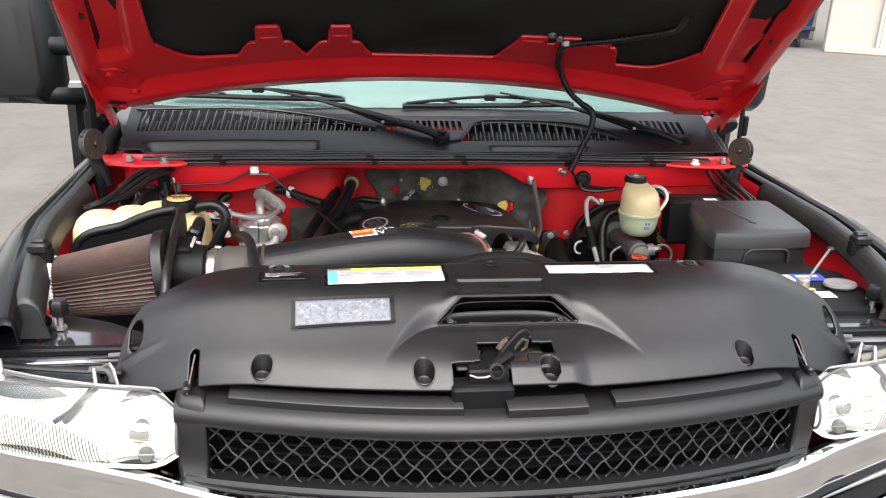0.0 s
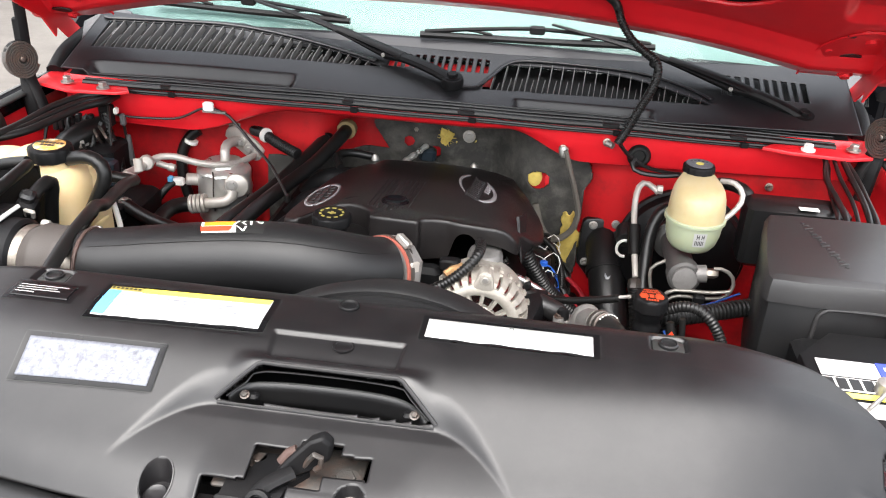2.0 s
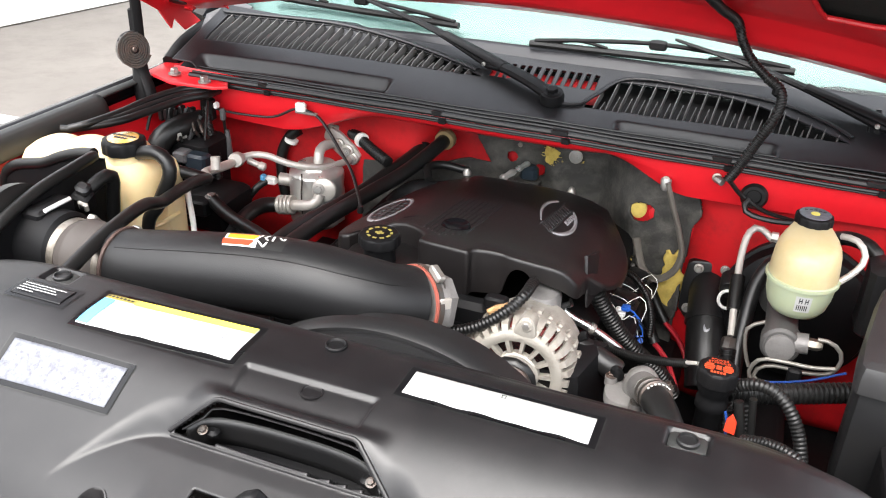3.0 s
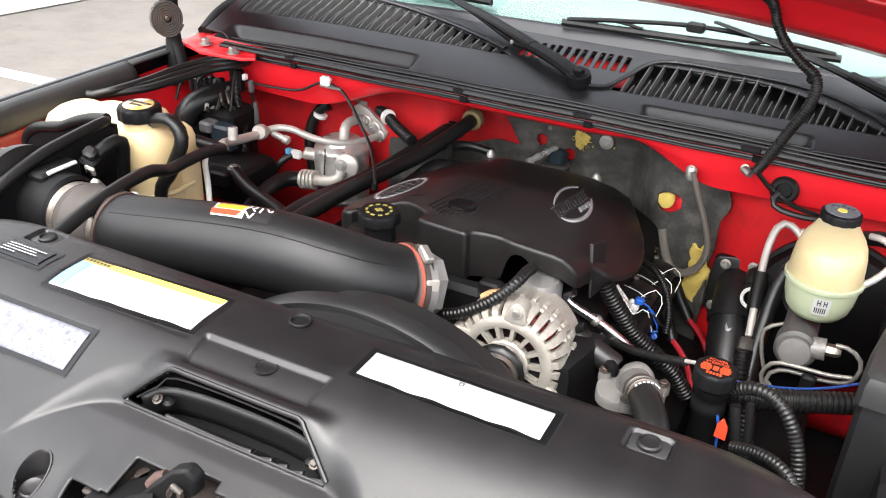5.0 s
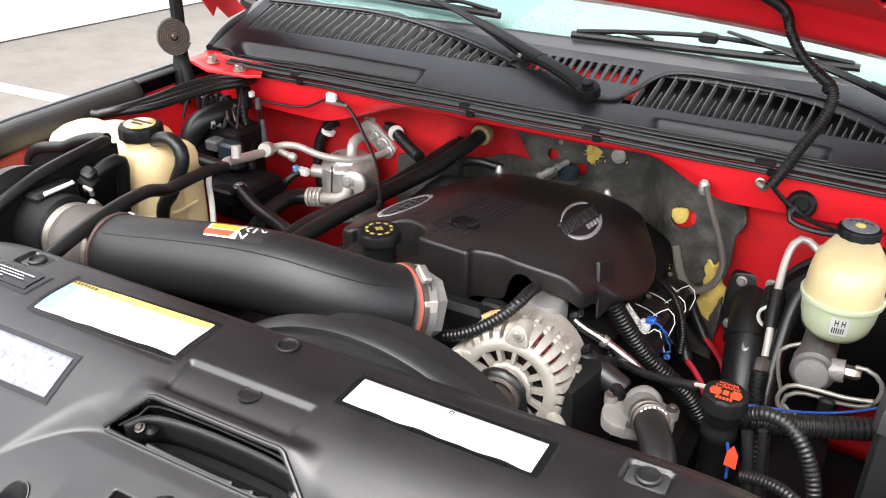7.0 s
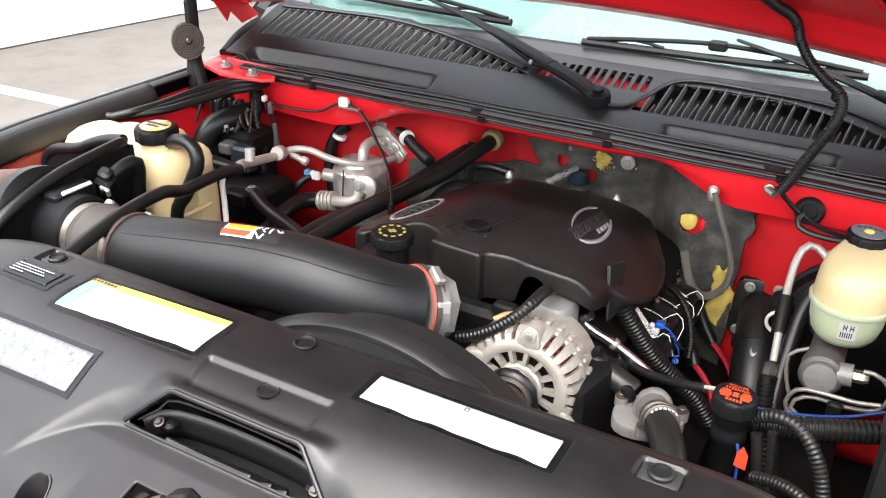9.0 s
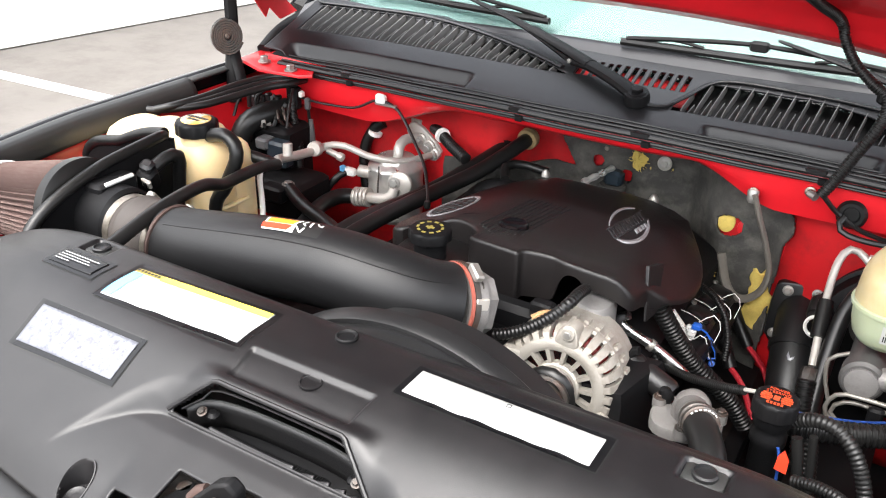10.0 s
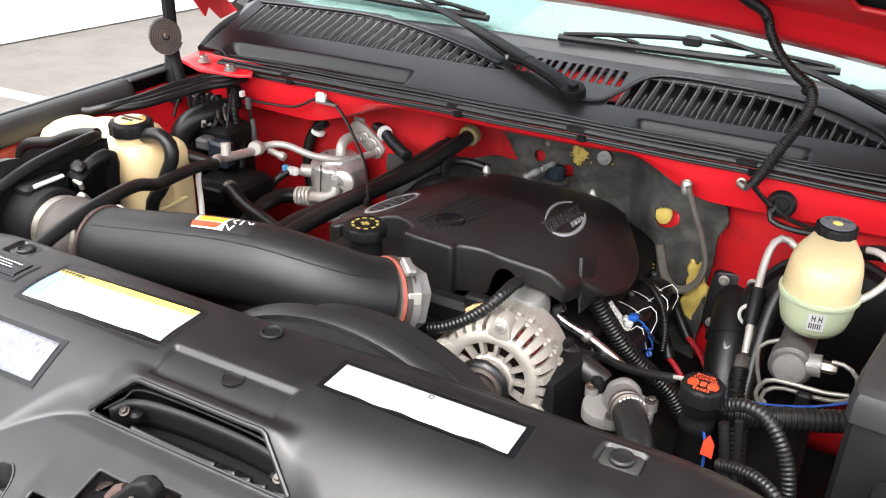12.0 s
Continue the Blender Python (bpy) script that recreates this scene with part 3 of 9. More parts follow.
def tuft(parent, c, r, seed, name="wool_tuft", flatten=0.35, n=26):
    """A torn lump of wool with a ragged outline and a few loose fibres."""
    rnd = random.Random(seed)
    gg = Geo()
    k1, k2, k3 = rnd.uniform(0, 6), rnd.uniform(0, 6), rnd.uniform(0, 6)
    lump = []
    for j in range(9):
        t = j / 8
        ring = []
        for i in range(36):
            a = 2 * math.pi * i / 36
            w = 1 + 0.18 * math.sin(3 * a + k1) + 0.08 * math.sin(7 * a + k2 + 3 * t) + 0.05 * math.sin(13 * a + k3) + rnd.uniform(-0.09, 0.09)
            q = r * w * max(0.04, math.cos(t * 1.55)) ** 0.6
            ring.append((c[0] + 0.8 * q * math.cos(a), c[1] - flatten * r * t * (1 + rnd.uniform(-0.25, 0.25)), c[2] + q * math.sin(a)))
        lump.append(ring)
    gg.rings(lump)
    for _ in range(n // 2):
        a, q = rnd.uniform(0, 6.28), r * rnd.uniform(0.6, 1.0)
        p = Vector((c[0] + 0.8 * q * math.cos(a), c[1] - 0.1 * r, c[2] + q * math.sin(a)))
        d = Vector((math.cos(a) + rnd.uniform(-0.8, 0.8), rnd.uniform(-0.5, 0.1), math.sin(a) + rnd.uniform(-0.8, 0.8))) * r * 0.3
        gg.tube([p, p + d * 0.5 + Vector((rnd.uniform(-0.1, 0.1) * r, -0.001, rnd.uniform(-0.1, 0.1) * r)), p + d], rnd.uniform(0.015, 0.035) * r, 4, step=r * 0.3)
    return part(name, gg, WOOL, parent, "torn yellow insulation wool")


tuft(truck, (-0.0127, 0.878, 1.037), 0.017, 1, n=60)
tuft(truck, (0.0465, 0.882, 1.0265), 0.007, 2, n=14)
tuft(truck, (0.009, 0.882, 1.024), 0.005, 12, n=10)
tuft(truck, (-0.134, 0.884, 0.99), 0.007, 3, n=12)
tuft(truck, (-0.134, 0.884, 0.976), 0.009, 4, n=14)
part("wool_pad", Geo().lathe([(0.0155, 0.0), (0.0150, 0.003), (0.012, 0.0048), (0.006, 0.0056), (0.001, 0.0058)], 26, axis((0.1765, 0.772, 1.0090), (0, -1, 0.1)) @ Matrix.Diagonal((0.92, 1.18, 1, 1))), WOOL, truck, "yellow wool seen through a torn hole")
part("red_spot", Geo().lathe([(0.008, 0.0), (0.007, 0.003), (0.002, 0.004)], 20, axis((0.2005, 0.768, 1.006), (0, -1, 0.1)) @ Matrix.Diagonal((0.7, 1.4, 1, 1))), RED, truck, "red metal seen through the hole")
wool = Geo().sheet(14, 34, lambda u, v: (0.2395 - 0.008 * v + 0.0015 * math.sin(31 * v) + (0.016 + 0.022 * ramp(v / 0.6) + 0.001 * math.sin(17 * v)) * u, 0.738 + 0.012 * v - 0.007 * math.sin(u * 3.14) - 0.003 * math.sin(9 * v + 5 * u), 0.957 - 0.108 * v + 0.004 * math.sin(7 * u)))
part("wool_strip", wool, WOOL, truck, "torn strip of yellow insulation", solid=0.004)
tuft(truck, (0.56, 0.62, 0.98), 0.025, 9, n=40)
tuft(truck, (0.168, 0.735, 0.935), 0.016, 19, n=40)
part("washer", Geo().lathe([(0.013, 0), (0.013, 0.002), (0.009, 0.003)], 24, axis((0.0351, 0.874, 1.0427), (0, -1, 0.1))), ALU, truck)
bolt(truck, (0.0351, 0.871, 1.0427), (0, -1, 0.1), 0.007, 0.005, STEEL)
for x_, z_, y_ in ((0.222, 1.102, 0.688), (0.298, 1.122, 0.686), (-0.075, 1.045, 0.89), (0.60, 1.05, 0.728)):
    bolt(truck, (x_, y_, z_), (0, -1, 0.1), 0.005, 0.014, CLAMP_STEEL)
part("grommet", Geo().lathe([(0.019, 0), (0.021, 0.004), (0.017, 0.009), (0.012, 0.009), (0.010, 0.004)], 24, axis((0.357, 0.690, 1.101), (0, -1, 0.1))), RUBBER, truck)

# raised red box of the firewall on the driver's side
o = [(0.272, 0.752), (0.40, 0.742), (0.53, 0.735), (0.53, 0.80), (0.272, 0.80)]
part("firewall_box", Geo().slab(o, lambda x, y: 1.062 - 0.02 * (0.52 - x), 0.30, 0.012), RED, truck, "glossy red raised part of the firewall")

# ---- cowl panel, seal, wipers, windshield ----
cowl = thing("cowl_panel", "dusty black plastic cowl panel with louvred vents", "cowl panel")


def cowl_z(x, y):
    return 1.158 + 0.36 * (y - 0.69) - 0.05 * max(0.0, abs(x) - 0.45) ** 1.5


def vent_left(x, y):
    if not -0.715 < x < -0.135:
        return 0.0
    lo = 0.792
    hi = 0.795 + 0.085 * (1 - max(0.0, (x + 0.50) / 0.365) ** 1.7)
    return 1.0 if lo < y < hi else 0.0


def vent_right(x, y):
    if not 0.065 < x < 0.475:
        return 0.0
    lo = 0.752 + 0.02 * (x - 0.065)
    t = (x - 0.065) / 0.41
    hi = lo + 0.078 * min(1.0, t / 0.12 + 0.25) * (1 - max(0.0, (t - 0.45) / 0.56) ** 1.6)
    return 1.0 if lo < y < hi else 0.0


def tray(x, y):
    """Shallow channels along the front edge."""
    a = ramp((x + 0.70) / 0.03) * (1 - ramp((x + 0.30) / 0.02)) * ramp((y - 0.704) / 0.014) * (1 - ramp((y - 0.738) / 0.014))
    b = ramp((x - 0.12) / 0.02) * (1 - ramp((x - 0.36) / 0.02)) * ramp((y - 0.698) / 0.012) * (1 - ramp((y - 0.722) / 0.012))
    return a + b


def mid_slot(x, y):
    return -0.12 < x < 0.07 and 0.798 < y < 0.840 and (x * 1000) % 15 < 8


def end_slot(x, y):
    return 0.50 < x < 0.655 and 0.795 < y < 0.852 and (x * 1000) % 17 < 9


def cowl_fn(u, v):
    x = -0.745 + 1.48 * u
    y = lip_y(x) + 0.022 + (0.860 + 0.10 * x * x - lip_y(x) - 0.022) * v
    z = cowl_z(x, y) - 0.021 * tray(x, y)
    return (x, y, z)


part("panel", Geo().sheet(560, 110, cowl_fn, lambda x, y, u, v: not (vent_left(x, y) or vent_right(x, y) or mid_slot(x, y) or end_slot(x, y))), COWL, cowl, solid=0.003)
part("vent_tray", Geo().sheet(60, 6, lambda u, v: (-0.74 + 1.46 * u, 0.735 + 0.2 * v, cowl_z(-0.74 + 1.46 * u, 0.735 + 0.2 * v) - 0.024)), MATT, cowl, "dark tray below the louvres")
part("under_panel", Geo().sheet(20, 4, lambda u, v: (-0.13 + 0.21 * u, 0.79 + 0.062 * v, cowl_z(-0.13 + 0.21 * u, 0.79 + 0.062 * v) - 0.021)), RED_DULL, cowl, "darker dull red sheet under the slots")
# louvre slats
sl = Geo()
rr_ = []
for i in range(9):
    t = i / 8
    lean = 0.007 * t
    drop = 0.010 * (1 - ramp(t / 0.25))
    rr_.append([(-0.0008 + lean, t, -0.016), (0.0008 + lean, t, -0.016), (0.0007 + lean, t, -0.5 * drop), (-0.0007 + lean, t, -0.5 * drop)])
sl.rings(rr_)
slat0 = part("slat", sl, SLAT, cowl)
slat_mesh = slat0.data
first_slat = [slat0]


def put_slat(x, y0, y1, lift=0.0, kx=1.0):
    ob = first_slat.pop() if first_slat else new("slat", slat_mesh)
    ob.parent = cowl
    ln = y1 - y0
    ob.matrix_basis = Matrix.Translation((x, y0, cowl_z(x, y0) + lift)) @ Matrix.Rotation(math.atan(0.36), 4, "X") @ Matrix.Diagonal((kx, ln * 1.06, 0.9, 1))
    return ob


x = -0.712
while x < -0.15:
    ys = [0.78 + 0.002 * i for i in range(60) if vent_left(x + 0.004, 0.78 + 0.002 * i)]
    if len(ys) > 2:
        put_slat(x, ys[0] - 0.004, ys[-1] + 0.006, 0.001, 1.0)
        if len(ys) > 12:
            put_slat(x + 0.0105, ys[0] - 0.004, ys[0] + (ys[-1] - ys[0]) * 0.55, -0.003, 0.85)
    x += 0.021
x = 0.078
while x < 0.47:
    ys = [0.74 + 0.002 * i for i in range(60) if vent_right(x + 0.004, 0.74 + 0.002 * i)]
    if len(ys) > 2:
        put_slat(x, ys[0] - 0.004, ys[-1] + 0.006, 0.001, 0.8)
        if len(ys) > 12:
            put_slat(x + 0.0105, ys[0] - 0.004, ys[0] + (ys[-1] - ys[0]) * 0.55, -0.003, 0.7)
    x += 0.021
# raised grey rim over each vent
rim = [(x_ / 1000.0, 0.0) for x_ in range(-715, -130, 30)]
part("vent_rim", Geo().tube([(-0.73, 0.888, cowl_z(-0.73, 0.888) + 0.004)] + [(x_, 0.800 + 0.085 * (1 - max(0.0, (x_ + 0.50) / 0.365) ** 1.7), cowl_z(x_, 0.80 + 0.085 * (1 - max(0.0, (x_ + 0.50) / 0.365) ** 1.7)) + 0.003) for x_, _ in rim], 0.006, 8, flat=0.5), COWL, cowl)
part("vent_rim", Geo().tube([(0.02, 0.748, 1.182), (0.055, 0.755, 1.184), (0.075, 0.785, 1.194), (0.12, 0.838, 1.214), (0.25, 0.842, 1.215), (0.36, 0.832, 1.211), (0.44, 0.80, 1.199), (0.48, 0.772, 1.189)], 0.005, 8, flat=0.6), COWL, cowl)
for s in (-1, 1):
    o = [(s * a, b) for a, b in ((0.70, 0.86), (0.76, 0.84), (0.785, 0.90), (0.75, 0.97), (0.70, 0.95))]
    if s < 0:
        o.reverse()
    part("end_cap", Geo().slab(o, lambda x, y: 1.205 + 0.3 * (y - 0.88), 0.05, 0.006), GREY_PLASTIC, cowl, "grey plastic end cap of the cowl")

seal = thing("hood_seal", "black rubber hood seal along the cowl lip", "seal")
for dy, dz, r_, f_ in ((0.0, 0.0, 0.0065, 0.8), (0.0085, 0.0045, 0.0028, 0.9), (-0.005, -0.008, 0.0030, 1.0), (0.0135, 0.0085, 0.0024, 0.9), (0.019, 0.008, 0.0030, 0.7), (0.0245, 0.0105, 0.0020, 0.9), (-0.002, -0.013, 0.0022, 1.0)):
    pts = [(x_ / 10.0 * 0.69, lip_y(x_ / 10.0 * 0.69) + 0.006 + dy, 1.155 + dz - 0.012 * (x_ / 10.0) ** 2 + 0.0006 * math.sin(1.7 * x_ + 90 * dy)) for x_ in range(-10, 11)]
    part("bead", Geo().tube(pts, r_, 8, step=0.02, flat=f_), RUBBER, seal)
for x_ in (-0.52, -0.17, 0.045, 0.30, 0.52):
    part("clip", Geo().box(x_, lip_y(x_) + 0.0045, 1.1575 - 0.012 * (x_ / 0.69) ** 2, 0.020 + 0.010 * (x_ > 0), 0.011, 0.010, 0.002), PLASTIC, seal)
    part("clip_foot", Geo().box(x_ + 0.012, lip_y(x_) - 0.003, 1.146 - 0.012 * (x_ / 0.69) ** 2, 0.014, 0.006, 0.010, 0.0015), MATT, seal)

# windshield and cab
def ws_y(x):
    return 0.850 + 0.10 * x * x


wshield = thing("windshield", "pale aqua tinted windshield glass", "windshield")
ob = part("pane", Geo().sheet(40, 20, lambda u, v: (-0.80 + 1.6 * u * (1 - 0.0 * v), ws_y(-0.8 + 1.6 * u) + 0.75 * v, 1.201 - 0.06 * (1.6 * u - 0.8) ** 2 + 0.52 * v)), GLASS, wshield, solid=0.005)
ob.visible_shadow = False
part("black_band", Geo().sheet(40, 6, lambda u, v: (-0.79 + 1.58 * u, ws_y(-0.79 + 1.58 * u) + 0.002 + 0.040 * v, 1.2060 - 0.06 * (1.58 * u - 0.79) ** 2 + 0.0277 * v)), FRIT, wshield, "glossy black band along the glass edge", solid=0.002)
part("edge_seal", Geo().tube([(x_ / 20.0 * 0.76, ws_y(x_ / 20.0 * 0.76) + 0.002, 1.2085 - 0.06 * (x_ / 20.0 * 0.76) ** 2) for x_ in range(-20, 21)], 0.0045, 8, step=0.03), RUBBER, wshield, "black rubber seal under the glass")
# plain sheet added behind the glass to give it an even, bright aqua tone
shade = thing("sun_shade", "pale aqua sheet added behind the windshield for its tint", "sun shade")
part("sheet", Geo().sheet(30, 10, lambda u, v: (-0.74 + 1.48 * u, ws_y(-0.74 + 1.48 * u) + 0.040 + 0.66 * v, 1.216 - 0.06 * (1.4 * u - 0.7) ** 2 + 0.458 * v)), AQUA_SHEET, shade, solid=0.004)
cab = thing("truck_cab", "black truck cab with dark windows", "cab")
part("roof", Geo().slab([(-0.74, 1.55), (0.74, 1.55), (0.80, 1.75), (0.80, 2.7), (-0.80, 2.7), (-0.80, 1.75)], 1.86, 0.13, 0.05), BLACK_PAINT, cab)
part("dash", Geo().slab([(-0.76, 1.0), (0.76, 1.0), (0.76, 1.35), (-0.76, 1.35)], 1.20, 0.3, 0.03), BROWN, cab, "brown-grey dashboard")
part("back_wall", Geo().box(0, 2.68, 1.3, 1.6, 0.05, 1.1, 0.02), BLACK_PAINT, cab)
for s in (-1, 1):
    part("door", Geo().box(s * 0.93, 1.92, 0.82, 0.1, 1.5, 0.78, 0.03), BLACK_PAINT, cab)
    part("pillar", Geo().tube([(s * 0.86, 0.98, 1.17), (s * 0.80, 1.35, 1.48), (s * 0.76, 1.62, 1.80)], 0.03, 8), BLACK_PAINT, cab)
    part("side_window", Geo().box(s * 0.86, 2.0, 1.45, 0.02, 1.2, 0.5, 0.008), TINTED, cab)
    part("rear_pillar", Geo().tube([(s * 0.88, 2.66, 1.2), (s * 0.79, 2.66, 1.8)], 0.04, 8), BLACK_PAINT, cab)
part("floor", Geo().box(0, 1.85, 0.5, 1.7, 1.7, 0.05, 0.01), MATT, cab)
bed = thing("truck_bed", "black steel pickup bed", "truck bed")
part("bed_floor", Geo().box(0, 3.75, 0.75, 1.7, 2.0, 0.06, 0.01), MATT, bed)
for s in (-1, 1):
    part("bed_side", Geo().box(s * 0.92, 3.75, 0.95, 0.14, 2.0, 0.62, 0.03), BLACK_PAINT, bed)
part("tailgate", Geo().box(0, 4.74, 0.95, 1.7, 0.07, 0.6, 0.02), BLACK_PAINT, bed)
for s in (-1, 1):
    for y_ in (0.28, 3.9):
        wh = thing("wheel", "black tyre on a steel truck wheel", "wheel", "truck wheels")
        part("tyre", Geo().lathe([(0.23, -0.12), (0.36, -0.13), (0.39, -0.1), (0.395, 0), (0.39, 0.1), (0.36, 0.13), (0.23, 0.12)], 40, pose(s * 0.83, y_, 0.395, 0, 90, 0)), TYRE, wh)
        part("rim", Geo().lathe([(0.23, -0.1), (0.22, -0.02), (0.1, 0.03 * s), (0.05, 0.06 * s)], 30, pose(s * 0.83, y_, 0.395, 0, 90, 0)), ALU, wh)


def wiper(pivot, elbow, tip, blade_a, blade_b):
    w = thing("windshield_wiper", "black windshield wiper arm with a dusty blade", "wiper", "windshield wipers")
    pv, el_, tp = Vector(pivot), Vector(elbow), Vector(tip)
    gg = Geo()
    gg.tube([pv, pv.lerp(el_, 0.3) + Vector((0, 0, 0.006)), pv.lerp(el_, 0.7) + Vector((0, 0, 0.007)), el_], lambda s_: 0.0165 - 0.002 * s_, 10, flat=0.6)
    part("arm_base", gg, MATT, w)
    part("arm_head", Geo().lathe([(0.020, -0.010), (0.021, 0.0), (0.019, 0.008), (0.012, 0.010)], 20, axis(pv, (0, -0.3, 1))), MATT, w)
    part("arm", Geo().tube([el_, el_.lerp(tp, 0.45) + Vector((0, 0, 0.010)), tp], lambda s_: 0.0135 - 0.009 * s_, 8, flat=0.55), MATT, w)
    part("spring_cover", Geo().tube([el_.lerp(pv, 0.25) + Vector((0, 0, 0.008)), el_.lerp(tp, 0.05) + Vector((0, 0, 0.010)), el_.lerp(tp, 0.35) + Vector((0, 0, 0.012))], lambda s_: 0.0150 - 0.004 * s_, 10, flat=0.55), MATT, w)
    part("hinge_pin", Geo().lathe([(0.003, -0.017), (0.004, -0.016), (0.004, 0.016), (0.003, 0.017)], 10, axis(el_ + Vector((0, 0, 0.002)), Vector((0, 0, 1)).cross(el_ - pv))), STEEL, w)
    bolt(w, pv + Vector((0, -0.002, 0.008)), (0, -0.3, 1), 0.010, 0.008, MATT, "pivot_nut")
    ba, bb = Vector(blade_a), Vector(blade_b)
    mid = ba.lerp(bb, 0.5)
    part("blade", Geo().tube([ba, mid - Vector((0, 0, 0.001)), bb], 0.0055, 8, flat=1.2), RUBBER, w)
    part("bridge", Geo().tube([ba.lerp(bb, 0.02) + Vector((0, 0, 0.006)), ba.lerp(bb, 0.2) + Vector((0, 0, 0.014)), mid + Vector((0, 0, 0.022)), ba.lerp(bb, 0.8) + Vector((0, 0, 0.014)), ba.lerp(bb, 0.98) + Vector((0, 0, 0.006))], 0.004, 8), MATT, w)
    for t in (0.2, 0.8):
        c_ = ba.lerp(bb, t)
        e_ = (bb - ba).normalized()
        part("yoke", Geo().tube([c_ - e_ * 0.05 + Vector((0, 0, 0.006)), c_ + Vector((0, 0, 0.013)), c_ + e_ * 0.05 + Vector((0, 0, 0.006))], 0.003, 6), MATT, w)
    part("blade_joint", Geo().box(mid.x, mid.y, mid.z + 0.02, 0.03, 0.016, 0.016, 0.003), MATT, w)
    return w


wiper((0.009, 0.748, 1.192), (-0.125, 0.81, 1.214), (-0.42, 0.93, 1.27), (-0.66, 0.97, 1.245), (-0.22, 0.905, 1.25))
wiper((0.64, 0.765, 1.172), (0.515, 0.80, 1.206), (0.18, 0.90, 1.275), (-0.075, 0.885, 1.240), (0.38, 0.905, 1.245))

# ---- open hood ----
hood = thing("hood", "open hood, red inside with a black felt liner", "hood")
LIP_S = (-0.05, 0.0, 0.030, 0.055, 0.066, 0.080, 0.100, 0.112, 0.135, 1.2)
LIP_G = (-0.016, 0.0, 0.010, 0.018, 0.026, 0.046, 0.070, 0.077, 0.088, 0.62)


def hood_edge(x):
    """Rear edge of the hood: its place and height at x."""
    q = min(0.68, abs(x + 0.048))
    return 0.7795 + 0.2032 * q ** 2 - 0.2119 * q ** 4, 1.3239 - 0.1729 * q ** 2


def hood_z(x, y):
    """Underside of the opened, crowned hood, with a flat lip and a steeper band along its rear edge."""
    ye, ze = hood_edge(x)
    return ze + float(np.interp(ye - y, LIP_S, LIP_G))


def hood_half(y):
    return 0.772 - 0.229 * (0.67 - y)


def hood_mid(y):
    return -0.0215 - 0.067 * (0.67 - y)


def step_in(x, c, w, slope):
    """1 inside w of c, falling off over slope."""
    return ramp((w + slope - abs(x - c)) / slope)


def liner_back(x):
    a = 0.674 - 0.09 * (x + 0.03) ** 2
    for c, w in ((-0.388, 0.024), (-0.240, 0.022)):
        a -= 0.072 * step_in(x, c, w + 0.012, 0.040) + 0.080 * step_in(x, c, w - 0.004, 0.006)
    a -= 0.092 * step_in(x, 0.255, 0.105, 0.040)
    for c, w in ((0.175, 0.030), (0.255, 0.024), (0.325, 0.022)):
        a -= 0.034 * step_in(x, c, w - 0.004, 0.006)
    for c in (-0.53, 0.45):
        d_ = abs(x + 0.04) - abs(c + 0.04)
        if d_ > 0 and (x + 0.04) * (c + 0.04) > 0:
            a -= 0.10 * (d_ / 0.09) ** 2.2
    return a


def liner_side(s_, y):
    return -0.62 + 0.10 * max(0.0, 0.50 - y) if s_ < 0 else 0.550 - 0.27 * max(0.0, 0.53 - y)


def in_liner(x, y):
    return liner_side(-1, y) < x < liner_side(1, y) and 0.02 < y < liner_back(x)


def hood_in(u, v):
    x0 = (2 * u - 1) * 0.79
    yb = hood_edge(x0)[0]
    y = yb + (-0.02 - yb) * v ** 1.4
    x = (2 * u - 1) * hood_half(y) + hood_mid(y)
    z = hood_z(x, y)
    ax_ = abs(x - hood_mid(y)) - hood_half(y)
    z += 0.020 * ramp((ax_ + 0.115) / 0.02) * ramp((0.60 - y) / 0.03) * (1 - ramp((ax_ + 0.04) / 0.02))
    z -= 0.016 * ramp((ax_ + 0.045) / 0.02)
    return (x, y, z)


part("inner_panel", Geo().sheet(480, 260, hood_in, lambda x, y, u, v: not in_liner(x, y)), RED, hood, "red painted inner panel", solid=0.004, angle=60)
part("liner", Geo().sheet(80, 60, lambda u, v: (-0.66 + 1.26 * u, 0.70 - 0.69 * v, hood_z(-0.66 + 1.26 * u, 0.70 - 0.69 * v) + 0.016 + 0.010 * math.sin(7 * u) * math.sin(5 * v) - 0.006 * math.sin(19 * u + 1) * math.sin(13 * v))), LINER, hood, "black felt hood liner", solid=0.004)


def hood_out(u, v):
    x0 = (2 * u - 1) * 0.79
    y = hood_edge(x0)[0] * (1 - v) - 0.03 * v
    x = (2 * u - 1) * (hood_half(y) + 0.010) + hood_mid(y)
    return (x, y + 0.003, hood_z(x, y) + 0.010 + 0.05 * ramp(8 * min(u, 1 - u, v, 1 - v) / 2))


part("outer_skin", Geo().sheet(60, 50, hood_out), BLACK_PAINT, hood, "glossy black outer skin")
for s in (-1, 1):
    flange = [(s * (hood_half(y_) + 0.002) + hood_mid(y_), y_) for y_ in (0.82, 0.7, 0.6, 0.5, 0.4, 0.3, 0.2, 0.1, -0.02)]
    part("edge_flange", Geo().tube([(a, b, hood_z(a, b) - 0.006) for a, b in flange], 0.008, 10, step=0.03), BLACK_PAINT, hood, "black painted hood edge")

